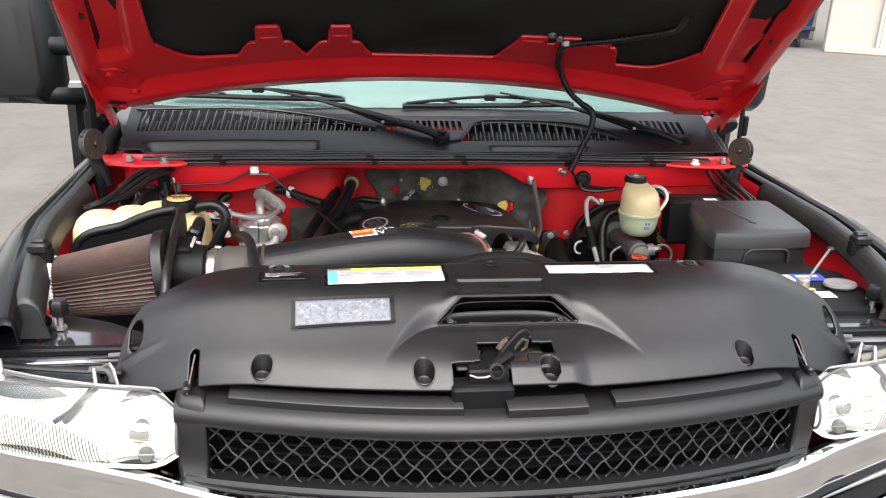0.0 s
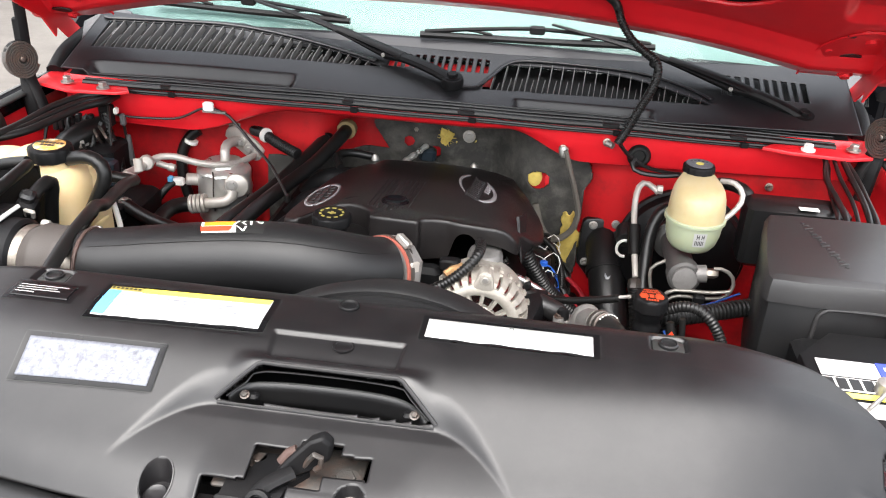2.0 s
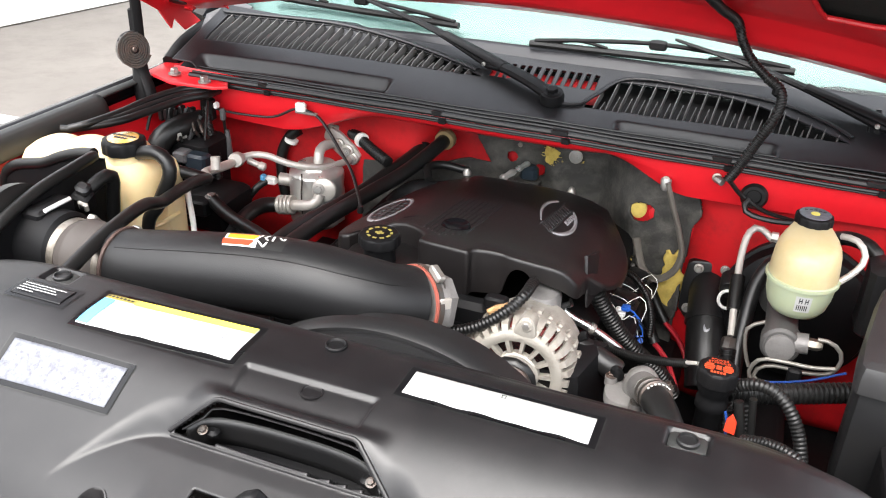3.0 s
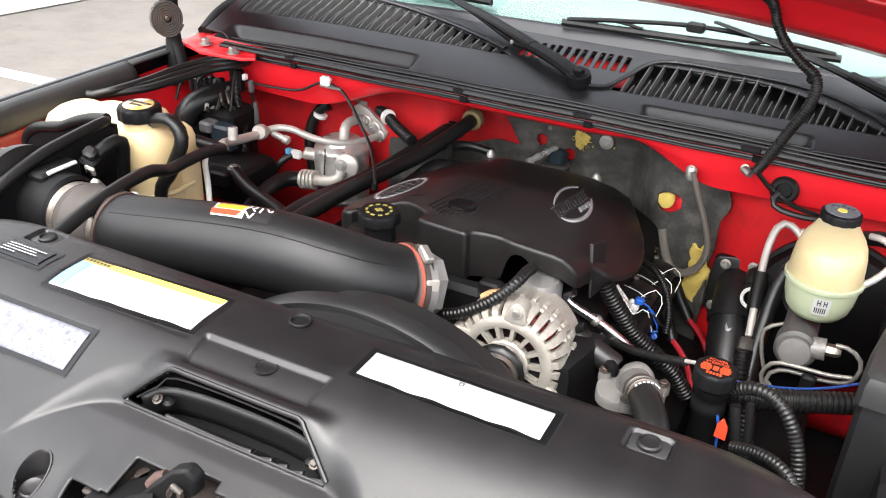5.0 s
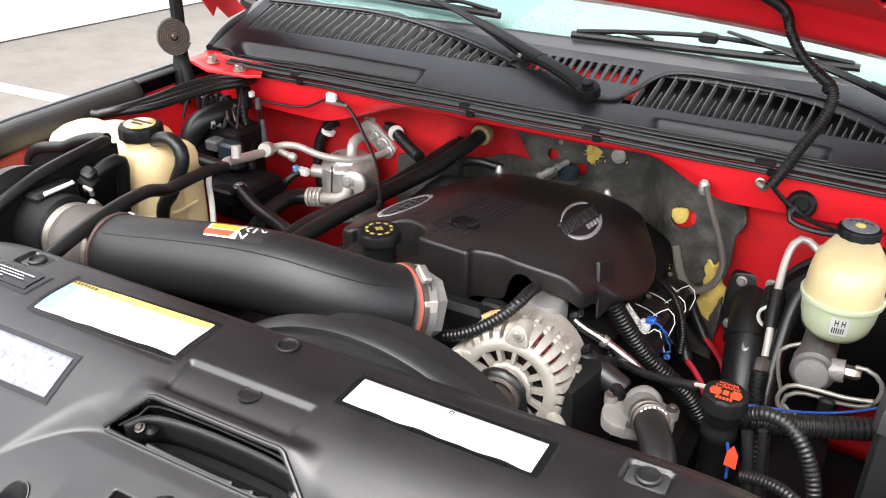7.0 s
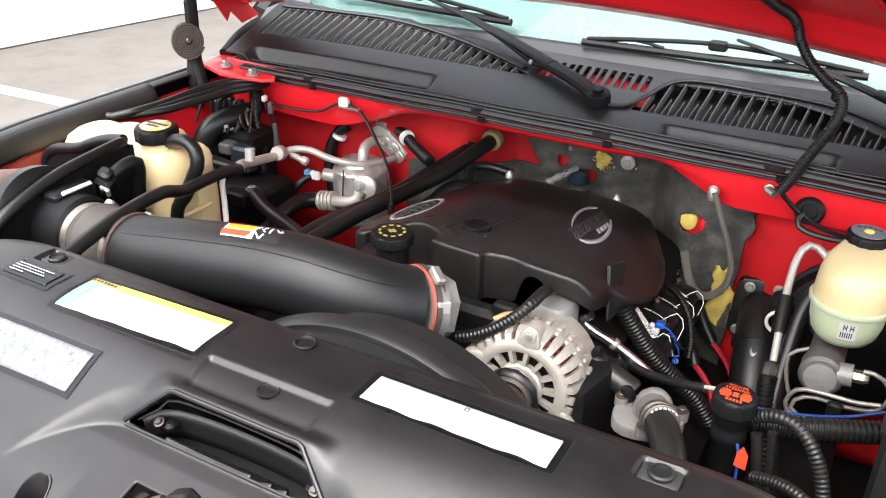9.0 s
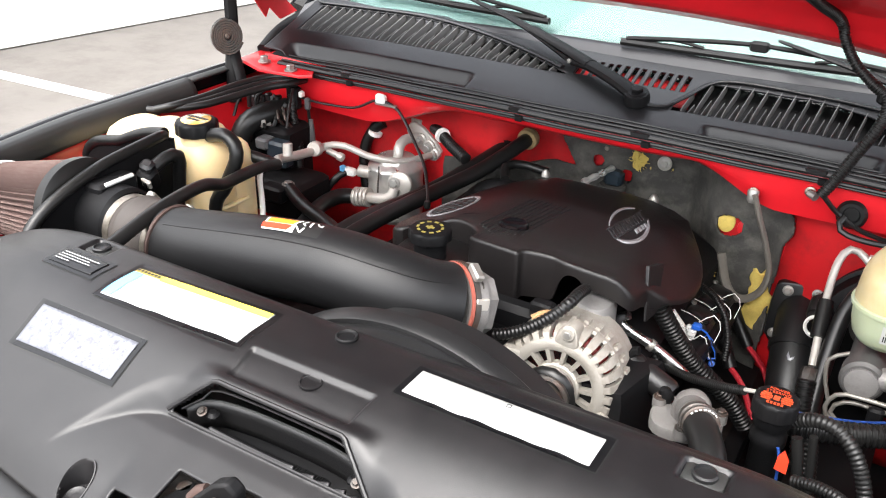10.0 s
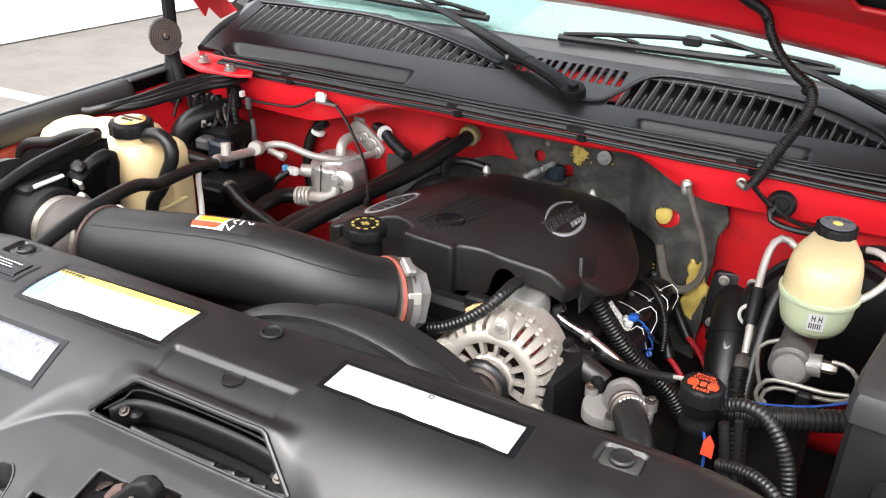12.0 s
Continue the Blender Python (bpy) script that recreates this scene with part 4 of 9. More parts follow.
# rolled red edge round the liner
back_run = [x_ / 400.0 for x_ in range(-246, 220) if liner_side(-1, liner_back(x_ / 400.0)) < x_ / 400.0 < liner_side(1, liner_back(x_ / 400.0))]
edge_run = [(x_, liner_back(x_), hood_z(x_, liner_back(x_)) - 0.001) for x_ in back_run]
part("liner_edge", Geo().tube(edge_run, 0.0042, 8, step=0.006), RED, hood, "rolled red edge of the panel")
for s in (-1, 1):
    ys_ = [0.03 + 0.01 * i for i in range(62) if 0.03 + 0.01 * i < liner_back(liner_side(s, 0.03 + 0.01 * i))]
    part("liner_edge", Geo().tube([(liner_side(s, y_), y_, hood_z(liner_side(s, y_), y_) - 0.001) for y_ in ys_], 0.0042, 8, step=0.01), RED, hood, "rolled red edge of the panel")
# slotted flaps on the tabs
for c, w, y_ in ((-0.388, 0.018, 0.560), (-0.240, 0.016, 0.558), (0.175, 0.024, 0.560), (0.255, 0.018, 0.555), (0.325, 0.016, 0.555)):
    part("tab_fold", Geo().tube([(c - w, y_, hood_z(c - w, y_) - 0.003), (c, y_, hood_z(c, y_) - 0.004), (c + w, y_, hood_z(c + w, y_) - 0.003)], 0.0035, 8), RED, hood)
for s_ in (-1, 1):
    for x_, y_ in ((-0.240 + s_ * 0.026, 0.575),):
        part("slot", Geo().lathe([(1, 0), (1, 0.002), (0.7, 0.002)], 16, axis((x_, y_, hood_z(x_, y_) - 0.003), (0, 0.6, 1)) @ Matrix.Diagonal((0.005, 0.007, 1, 1))), BLACK_INK, hood)
for x_, y_, mt in ((-0.733, 0.652, RED), (-0.702, 0.745, RED), (-0.742, 0.79, RED), (0.648, 0.727, RED), (0.690, 0.672, RED), (0.70, 0.79, RED), (0.240, 0.548, STEEL), (0.205, 0.515, STEEL), (0.225, 0.528, STEEL)):
    bolt(hood, (x_, y_, hood_z(x_, y_) - 0.006), (0, -0.6, -1), 0.009 if mt is RED else 0.006, 0.008, mt)
for x_, y_, a_, b_ in ((-0.747, 0.762, 0.020, 0.010), (-0.705, 0.652, 0.008, 0.005), (-0.712, 0.362, 0.011, 0.013), (0.686, 0.738, 0.018, 0.009), (0.655, 0.655, 0.008, 0.005), (0.640, 0.392, 0.011, 0.013)):
    part("slot", Geo().lathe([(1, 0), (1, 0.002), (0.7, 0.002)], 20, axis((x_, y_, hood_z(x_, y_) - 0.0085), (0, 0.6, 1)) @ Matrix.Diagonal((a_, b_, 1, 1))), BLACK_INK, hood)
for s in (-1, 1):
    # bolted hinge bracket with raised edges
    o = [(-0.055, 0.70), (-0.045, 0.63), (0.010, 0.63), (0.045, 0.72), (0.045, 0.83), (-0.040, 0.84)] if s < 0 else [(0.055, 0.70), (0.045, 0.63), (-0.010, 0.63), (-0.045, 0.72), (-0.045, 0.83), (0.040, 0.84)]
    cx0 = -0.725 if s < 0 else 0.675
    gg = Geo()
    gg.rings([[(cx0 + a, b, hood_z(cx0 + a, b) - 0.0065) for a, b in o], [(cx0 + a, b, hood_z(cx0 + a, b) - 0.001) for a, b in o]])
    part("hinge_bracket", gg, RED, hood, "red bolted hinge bracket")
    rim_ = [(cx0 + a, b, hood_z(cx0 + a, b) - 0.008) for a, b in (o[1], o[2], o[3], o[4])]
    part("bracket_edge", Geo().tube(rim_, 0.0022, 6, step=0.02), RED, hood)
    # hinge plate with a torn lower end
    xx = -0.775 if s < 0 else 0.742
    pl = [(0.0, 0.60, 1.36), (0.0, 0.66, 1.335), (0.004, 0.72, 1.31), (0.0, 0.80, 1.26), (-0.004, 0.86, 1.205), (-0.012, 0.80, 1.200), (-0.006, 0.775, 1.227), (-0.014, 0.755, 1.212), (-0.004, 0.735, 1.25), (0.0, 0.66, 1.295)]
    gg = Geo()
    gg.rings([[(xx + s * a, b, c) for a, b, c in pl], [(xx + s * (a + 0.004), b, c) for a, b, c in pl]])
    part("hinge_plate", gg, RED, hood, "red hinge plate with jagged end")
    # arm and coil spring of the hinge
    hx = -0.788 if s < 0 else 0.755
    cy_, cz_ = (0.669, 1.188) if s < 0 else (0.680, 1.176)
    hg = part("hinge_arm", Geo().tube([(hx, cy_ + 0.02, 1.345), (hx - s * 0.001, cy_ + 0.02, 1.26), (hx, cy_ + 0.02, 1.19)], 0.010, 8, flat=0.5), MATT, hood, "black steel hinge arm")
    part("lower_link", Geo().tube([(hx, cy_ + 0.015, 1.165), (hx - s * 0.008, cy_ + 0.01, 1.140), (hx - s * 0.02, cy_ + 0.005, 1.118), (hx - s * 0.03, cy_, 1.09)], 0.012, 10, flat=0.7), MATT, hg)
    part("arm_tab", Geo().box(hx + s * 0.010, cy_ + 0.02, 1.235, 0.014, 0.012, 0.05, 0.003), MATT, hg)
    spiral = []
    for i in range(6 * 16):
        a = i / 16 * 2 * math.pi
        r_ = 0.006 + 0.0042 * i / 16
        spiral.append(Vector((r_ * math.cos(a), r_ * math.sin(a), 0)))
    mm = axis((hx, cy_, cz_), (-s * 0.80, -0.58, 0.1)) @ Matrix.Diagonal((1.0, 1.12, 1, 1))
    gg = Geo()
    rr2 = []
    for i, p in enumerate(spiral):
        d = (spiral[min(i + 1, len(spiral) - 1)] - spiral[max(i - 1, 0)]).normalized()
        q = Vector((-d.y, d.x, 0))
        rr2.append([tuple(mm @ (p + q * a + Vector((0, 0, b)))) for a, b in ((-0.0016, -0.009), (0.0016, -0.009), (0.0016, 0.009), (-0.0016, 0.009))])
    gg.rings(rr2)
    part("clock_spring", gg, DARK_STEEL, hg, "coiled flat spring")
    part("spring_disc", Geo().lathe([(0.030, -0.006), (0.030, 0.004)], 28, mm), MATT, hg)
    part("spring_pin", Geo().lathe([(0.005, -0.01), (0.005, 0.012), (0.003, 0.014)], 12, mm), DARK_STEEL, hg)
    part("foot", Geo().tube([(hx, cy_ + 0.01, 1.15), (hx - s * 0.006, cy_, 1.12), (hx - s * 0.012, cy_ - 0.005, 1.06)], 0.013, 8, flat=0.6), MATT, hg)
    part("cowl_seal", Geo().tube([(hx - s * 0.004, 0.77, 1.135), (hx - s * 0.004, 0.83, 1.165), (hx - s * 0.02, 0.91, 1.19)], 0.020, 10), MATT, hg)

# mirrors
for s, mx_, my_, mz_ in ((-1, -1.10, 1.12, 1.36),):
    mr = thing("towing_mirror", "large black towing mirror on two arms", "mirror", "side mirrors")
    o = [(-0.12, -0.17), (0.10, -0.17), (0.12, -0.12), (0.125, 0.13), (0.09, 0.18), (-0.10, 0.18), (-0.13, 0.13), (-0.14, -0.12)]
    gg = Geo()
    m_ = Matrix.Translation((mx_, my_, mz_)) @ Matrix.Rotation(radians(90), 4, "X")
    rings = []
    for z_, k_ in ((-0.07, 0.96), (-0.06, 1.0), (0.0, 1.0), (0.06, 0.93), (0.09, 0.8), (0.10, 0.55)):
        rings.append([(s * a * k_, b * k_, z_) for a, b in o])
    gg.rings(rings, True, True, m_)
    part("housing", gg, PLASTIC, mr, bevel=0.012)
    for z_ in (0.0, -0.13):
        part("arm", Geo().tube([(mx_ - s * 0.02, my_ - 0.07, mz_ + z_), (mx_ - s * 0.14, my_ - 0.02, mz_ + z_ - 0.015), (s * 0.88, my_ + 0.14, mz_ + z_ - 0.04)], 0.02, 10, flat=1.2), PLASTIC, mr)
    part("mirror_glass", Geo().box(mx_, my_ + 0.072, mz_, 0.2, 0.004, 0.3, 0.001), CHROME, mr)

mr = thing("towing_mirror", "large black towing mirror folded beside the cab", "mirror", "side mirrors")
gg = Geo()
fold = [(-0.07, -0.12), (0.05, -0.12), (0.07, -0.09), (0.085, 0.16), (0.06, 0.19), (-0.06, 0.19), (-0.08, 0.15), (-0.085, -0.08)]
gg.rings([[(a * k_, b * k_, z_) for a, b in fold] for z_, k_ in ((-0.07, 0.9), (-0.055, 1.0), (0.03, 1.0), (0.07, 0.85), (0.085, 0.6))], True, True, Matrix.Translation((0.945, 1.14, 1.315)) @ Matrix.Rotation(radians(90), 4, "X"))
part("housing", gg, PLASTIC, mr, bevel=0.01)
part("arm", Geo().tube([(0.93, 1.16, 1.27), (0.90, 1.24, 1.24), (0.88, 1.34, 1.22)], 0.02, 10), PLASTIC, mr)


# ---- grille, lamps and chrome at the front ----
def face_y(x):
    return -0.288 + 0.33 * x * x


grille = thing("grille", "black plastic grille surround with a steel wire mesh", "grille")


def bar(profile, x0, x1, n=60, dy=0.0, fy=None):
    """A moulding with a section of (y, z) swept along the curved front."""
    f_ = fy or face_y
    rings = []
    for i in range(n + 1):
        x = x0 + (x1 - x0) * i / n
        rings.append([(x, f_(x) + dy + a, b) for a, b in profile])
    return Geo().rings(rings)


part("top_bar", bar([(0.022, 0.986), (0.004, 0.988), (-0.004, 0.993), (-0.007, 1.002), (-0.004, 1.011), (0.006, 1.019), (0.020, 1.023), (0.050, 1.025), (0.075, 1.024), (0.075, 1.014), (0.03, 1.01)], -0.492, 0.492), GRILLE, grille)
part("bottom_bar", bar([(0.02, 0.895), (-0.004, 0.895), (-0.008, 0.902), (-0.004, 0.908), (0.02, 0.909)], -0.48, 0.48), GRILLE, grille)
part("back_lip", bar([(0.016, 1.018), (0.0165, 1.032), (0.019, 1.034), (0.045, 1.037), (0.047, 1.035), (0.047, 1.022)], -0.415, -0.088, 30), GRILLE, grille)
part("back_lip", bar([(0.010, 1.018), (0.0105, 1.032), (0.013, 1.034), (0.039, 1.037), (0.041, 1.035), (0.041, 1.022)], -0.025, 0.092, 14), GRILLE, grille)
part("back_lip", bar([(0.016, 1.018), (0.0165, 1.032), (0.019, 1.034), (0.045, 1.037), (0.047, 1.035), (0.047, 1.022)], 0.135, 0.418, 30), GRILLE, grille)
for s in (-1, 1):
    rings = []
    for z_, w_, d_ in ((0.885, 0.040, 0.0), (0.90, 0.046, -0.004), (0.95, 0.048, -0.007), (1.0, 0.046, -0.006), (1.022, 0.044, 0.002), (1.030, 0.038, 0.012)):
        c_ = 0.47
        rings.append([(s * (c_ - w_ / 2), face_y(c_) + 0.03, z_), (s * (c_ - w_ / 2), face_y(c_ - w_ / 2) + d_, z_), (s * (c_ + w_ / 2 - 0.006), face_y(c_ + w_ / 2) + d_, z_), (s * (c_ + w_ / 2), face_y(c_) + 0.02 + d_, z_), (s * (c_ + w_ / 2), face_y(c_) + 0.05, z_)])
    part("side_post", Geo().rings(rings), GRILLE, grille, bevel=0.004)
    part("bracket", Geo().box(s * 0.475, -0.165, 1.035, 0.012, 0.07, 0.012, 0.003), GRILLE, grille)
    part("clip_rod", Geo().tube([(s * 0.467, -0.150, 1.068), (s * 0.474, -0.20, 1.030)], 0.0016, 8), DARK_STEEL, grille)

# woven wire mesh
Z0, Z1 = 0.903, 0.994


def wire_run(x_start, slope, phase):
    pts = []
    n = 16
    for i in range(n + 1):
        z = Z0 + (Z1 - Z0) * i / n
        x = x_start + slope * (z - Z0)
        w = 0.0035 * math.sin((z - Z0) / (Z1 - Z0) * 5 * math.pi + phase)
        if abs(x) < 0.452:
            pts.append((x + 0.35 * w, face_y(x) + 0.012 + w, z))
    return pts


k = 0
x = -0.56
while x < 0.56:
    for slope, ph in ((0.86, 0.0), (-0.86, math.pi)):
        run = wire_run(x, slope, ph + (k % 2) * math.pi)
        if len(run) >= 3:
            part("wire", Geo().tube(run, 0.0015, 6, step=0.006), WIRE_STEEL, grille)
    k += 1
    x += 0.0312
# dark slats and radiator behind the mesh
for i in range(6):
    z_ = 0.912 + 0.016 * i
    part("slat", bar([(0.045, z_), (0.045, z_ + 0.004), (0.075, z_ + 0.010), (0.075, z_ + 0.006)], -0.44, 0.44, 24), MATT, grille)
cond = thing("radiator", "dark finned radiator behind the grille", "radiator")
part("core", Geo().box(0, -0.06, 0.86, 1.0, 0.05, 0.34, 0.004), MATT, cond)
part("baffle", Geo().box(0, -0.16, 0.90, 0.98, 0.01, 0.24, 0.002), MATT, cond)
part("top_tank", Geo().box(0, -0.055, 1.05, 1.05, 0.06, 0.05, 0.012), MATT, cond)


# chrome bar under the grille and lamps
def chrome_y(x):
    a = abs(x)
    return -0.315 + 0.33 * min(a, 0.5) ** 2 + max(0.0, a - 0.5) * 0.42 + 0.5 * max(0.0, a - 0.72) ** 2


chrome = thing("front_bumper", "curved chrome front bumper and lamp surround", "bumper")
cp = [(0.030, 0.893), (0.010, 0.897), (0.002, 0.895), (-0.002, 0.888), (-0.003, 0.878), (-0.002, 0.840), (0.003, 0.800)]


def chrome_fn(u, v):
    x = -0.95 + 1.9 * u
    kk = v * (len(cp) - 1)
    i = min(int(kk), len(cp) - 2)
    t = kk - i
    lift = 0.0 * x
    return (x, chrome_y(x) + cp[i][0] + (cp[i + 1][0] - cp[i][0]) * t, cp[i][1] + (cp[i + 1][1] - cp[i][1]) * t + lift + 0.014 * ramp((abs(x) - 0.4) / 0.15))


part("upper_bar", Geo().sheet(120, 36, chrome_fn), CHROME, chrome, solid=0.003)
part("lower_bar", Geo().sheet(100, 20, lambda u, v: (-0.97 + 1.94 * u, chrome_y(-0.97 + 1.94 * u) - 0.03 - 0.06 * math.sin(v * 2.6) + 0.02 * v, 0.79 - 0.30 * v)), CHROME, chrome, solid=0.003)
part("groove", Geo().sheet(80, 3, lambda u, v: (-0.95 + 1.9 * u, chrome_y(-0.95 + 1.9 * u) + 0.004 - 0.03 * v, 0.802 - 0.008 * v)), MATT, chrome)
for s in (-1, 1):
    part("lower_lamp", Geo().sheet(20, 8, lambda u, v: (s * (0.50 + 0.32 * u), chrome_y(0.50 + 0.32 * u) + 0.004, 0.868 - 0.01 * u - 0.06 * v)), REFLECTOR, chrome, "clear lower lamp", solid=0.006)
# emblem with a chrome edge
for nm, k_, dy_, mt in (("emblem_edge", 1.0, 0.0, CHROME), ("emblem_field", 0.86, -0.004, BLACK_PAINT)):
    o = [(-0.10, -0.014), (-0.06, -0.014), (-0.06, -0.028), (0.06, -0.028), (0.06, -0.014), (0.10, -0.014), (0.10, 0.014), (0.055, 0.014), (0.055, 0.030), (-0.055, 0.030), (-0.055, 0.014), (-0.10, 0.014)]
    part(nm, Geo().slab([(0.012 + a * k_, b * k_ * (0.8 if k_ < 1 else 1)) for a, b in o], 0.012 - dy_, 0.014, 0.003, Matrix.Translation((0, -0.318, 0.882)) @ Matrix.Rotation(radians(90), 4, "X")), mt, chrome)


def headlamp(s):
    h = thing("headlight", "clear headlight with chrome reflectors behind a ribbed lens", "headlight", "headlights")

    def hy(x):
        return -0.235 + 0.05 * max(0.0, x - 0.5) + 0.9 * max(0.0, x - 0.55) ** 2

    def outline(u):
        x = 0.490 + 0.335 * u
        top = 1.030 + 0.022 * u
        low = 0.918 + 0.012 * u
        c_ = 0.03 * (1 - ramp(u / 0.10))
        return x, top - c_, low + c_ * 0.7

    def lens(u, v, off=0.0):
        x, top, low = outline(u)
        bul = math.sin(math.pi * min(1, max(0, v)))
        return (s * x, hy(x) + 0.022 * (1 - bul ** 0.6) + off + 0.02 * v, low + (top - low) * v)
    ob_ = part("lens", Geo().sheet(48, 24, lens), LENS, h, "clear polycarbonate lens", solid=0.003)
    ob_.visible_shadow = False
    # bright housing behind the lens
    def back(u, v):
        x, top, low = outline(u)
        bowl = 0.0
        for cx_, rr3 in ((0.545, 0.055), (0.70, 0.10)):
            d_ = ((x - cx_) / rr3) ** 2 + ((low + (top - low) * v - 0.965) / 0.055) ** 2
            bowl = max(bowl, 1 - d_)
        bowl += 0.10 * math.sin(70 * x) * math.sin(9 * v) * (x < 0.60) + 0.16 * ramp((0.62 - abs(x - 0.60) * 40) / 1.0) * (1 - v)
        return (s * x, hy(x) + 0.030 + 0.035 * max(0.0, bowl) + 0.05 * v - 0.02 * ramp((v - 0.85) / 0.15), low + 0.002 + (top - low - 0.004) * v)
    part("reflector", Geo().sheet(60, 30, back), REFLECTOR, h, "bright chrome reflector")
    # rim all round
    rim_ = [lens(i / 16, 1.0, 0.004) for i in range(17)] + [lens(1.0, 1 - i / 6, 0.004) for i in range(1, 7)]
    part("rim", Geo().tube(rim_, 0.0018, 8), GREY_PLASTIC, h, "dusty grey lens edge")
    part("rim", Geo().tube([lens(i / 16, 0.0, 0.004) for i in range(17)], 0.0035, 8), REFLECTOR, h)
    part("rim", Geo().tube([lens(0.0, i / 8, 0.004) for i in range(9)], 0.0022, 8), GREY_PLASTIC, h)
    # ribs on the outer part
    for i in range(44):
        u_ = 0.32 + 0.65 * i / 44
        hgt = 0.55 * math.sqrt(max(0.05, 1 - ((u_ - 0.62) / 0.36) ** 2))
        part("rib", Geo().tube([lens(u_, 0.06, 0.004), lens(u_ + 0.004, 0.06 + hgt * 0.5, 0.003), lens(u_ + 0.008, 0.06 + hgt, 0.003)], 0.0009, 5), LINE_STEEL, h)
    for v_ in (0.25, 0.45, 0.65):
        part("rib", Geo().tube([lens(0.04, v_ - 0.03, 0.003), lens(0.15, v_, 0.003), lens(0.30, v_, 0.003)], 0.0009, 5), LINE_STEEL, h)
    part("divider", Geo().tube([lens(0.30, 0.03, 0.016), lens(0.30, 0.45, 0.016), lens(0.31, 0.72, 0.020)], 0.0025, 8, flat=1.6), REFLECTOR, h)
    part("bulb", Geo().lathe([(0.004, 0.0), (0.011, 0.006), (0.012, 0.02), (0.004, 0.03)], 16, axis((s * 0.545, hy(0.545) + 0.07, 0.965), (0, -1, 0))), WIRE_STEEL, h)
    part("bulb_shade", Geo().lathe([(0.013, 0.0), (0.014, 0.008), (0.014, 0.018), (0.004, 0.02)], 16, axis((s * 0.545, hy(0.545) + 0.055, 0.962), (0, -1, 0.2))), CHROME, h)
    part("lamp_back", Geo().slab([(s * a, b) if s > 0 else (s * a, b) for a, b in (((0.50, -0.135), (0.62, -0.130), (0.80, -0.06), (0.80, -0.03), (0.62, -0.09), (0.50, -0.10)) if s > 0 else ((0.50, -0.10), (0.62, -0.09), (0.80, -0.03), (0.80, -0.06), (0.62, -0.130), (0.50, -0.135)))], 1.012, 0.08, 0.02), CHROME if s > 0 else MATT, h)
    part("dome", Geo().lathe([(0.066, 0.0), (0.063, 0.009), (0.048, 0.018), (0.025, 0.023), (0.004, 0.024)], 28, pose(s * 0.69, -0.105, 1.004) @ Matrix.Diagonal((1.2, 0.7, 1, 1))), TEAL, h, "dark blue lamp back cover")
    part("spring_clip", Geo().tube([(s * 0.575, -0.165, 1.03), (s * 0.585, -0.15, 1.055), (s * 0.60, -0.135, 1.045)], 0.0025, 6), STEEL, h)
    part("spring_clip", Geo().tube([(s * 0.605, -0.165, 1.03), (s * 0.61, -0.15, 1.05), (s * 0.615, -0.14, 1.045)], 0.003, 6), STEEL, h)
    part("reflector_step", Geo().sheet(6, 10, lambda u, v: (s * (0.592 + 0.010 * u), hy(0.592) + 0.020 + 0.05 * u + 0.01 * v, 0.926 + 0.085 * v)), REFLECTOR, h, solid=0.002)
    part("reflector_step", Geo().sheet(10, 4, lambda u, v: (s * (0.515 + 0.075 * u), hy(0.55) + 0.028 + 0.04 * v, 0.932 + 0.004 * v + 0.006 * math.sin(3.1 * u))), REFLECTOR, h, solid=0.002)
    part("bulb_holder", Geo().lathe([(0.010, 0.0), (0.012, 0.003), (0.009, 0.012)], 14, axis((s * 0.535, hy(0.54) + 0.03, 0.938), (0, -1, 0.3))), GREY_PLASTIC, h)
    part("adjuster", Geo().tube([(s * 0.735, -0.15, 1.035), (s * 0.742, -0.135, 1.062)], 0.004, 8), STEEL, h)


headlamp(-1)
headlamp(1)

# ---- radiator cover ----
cover = thing("radiator_cover", "matt black moulded plastic radiator cover", "radiator cover")
PITS = ((-0.369, -0.174), (-0.139, -0.200), (0.046, -0.203), (0.362, -0.172))


def cov_front(x):
    return -0.246 + 0.27 * x * x


def cov_back(x):
    a = abs(x)
    far = 0.018 * ramp((x - 0.02) / 0.10)
    if a < 0.40:
        return 0.022 + far
    return -0.135 + (0.157 + far) * math.sqrt(max(0.0, 1 - ((a - 0.40) / 0.187) ** 2))


COV_S = (0.0, 0.146, 0.291, 0.471, 0.655, 0.825, 0.947, 1.0, 1.2)
COV_Z = (1.144, 1.1405, 1.132, 1.112, 1.092, 1.076, 1.060, 1.046, 1.01)
# the profile, eased so that no crease shows
COV_U = np.linspace(-0.3, 1.4, 681)
COV_W = np.interp(COV_U, COV_S, COV_Z)
for _ in range(3):
    COV_W = np.convolve(np.pad(COV_W, 24, mode="edge"), np.ones(49) / 49, mode="valid")


def cov_base(x, y):
    s_ = max(0.0, (-0.04 - y) / (-0.04 - cov_front(x)))
    z = float(np.interp(s_, COV_U, COV_W)) - 0.055 * max(0.0, (abs(x) - 0.36) / 0.225) ** 2
    back = max(0.0, y - 0.005) / 0.017
    return z - 0.004 * back * min(back, 1.6)


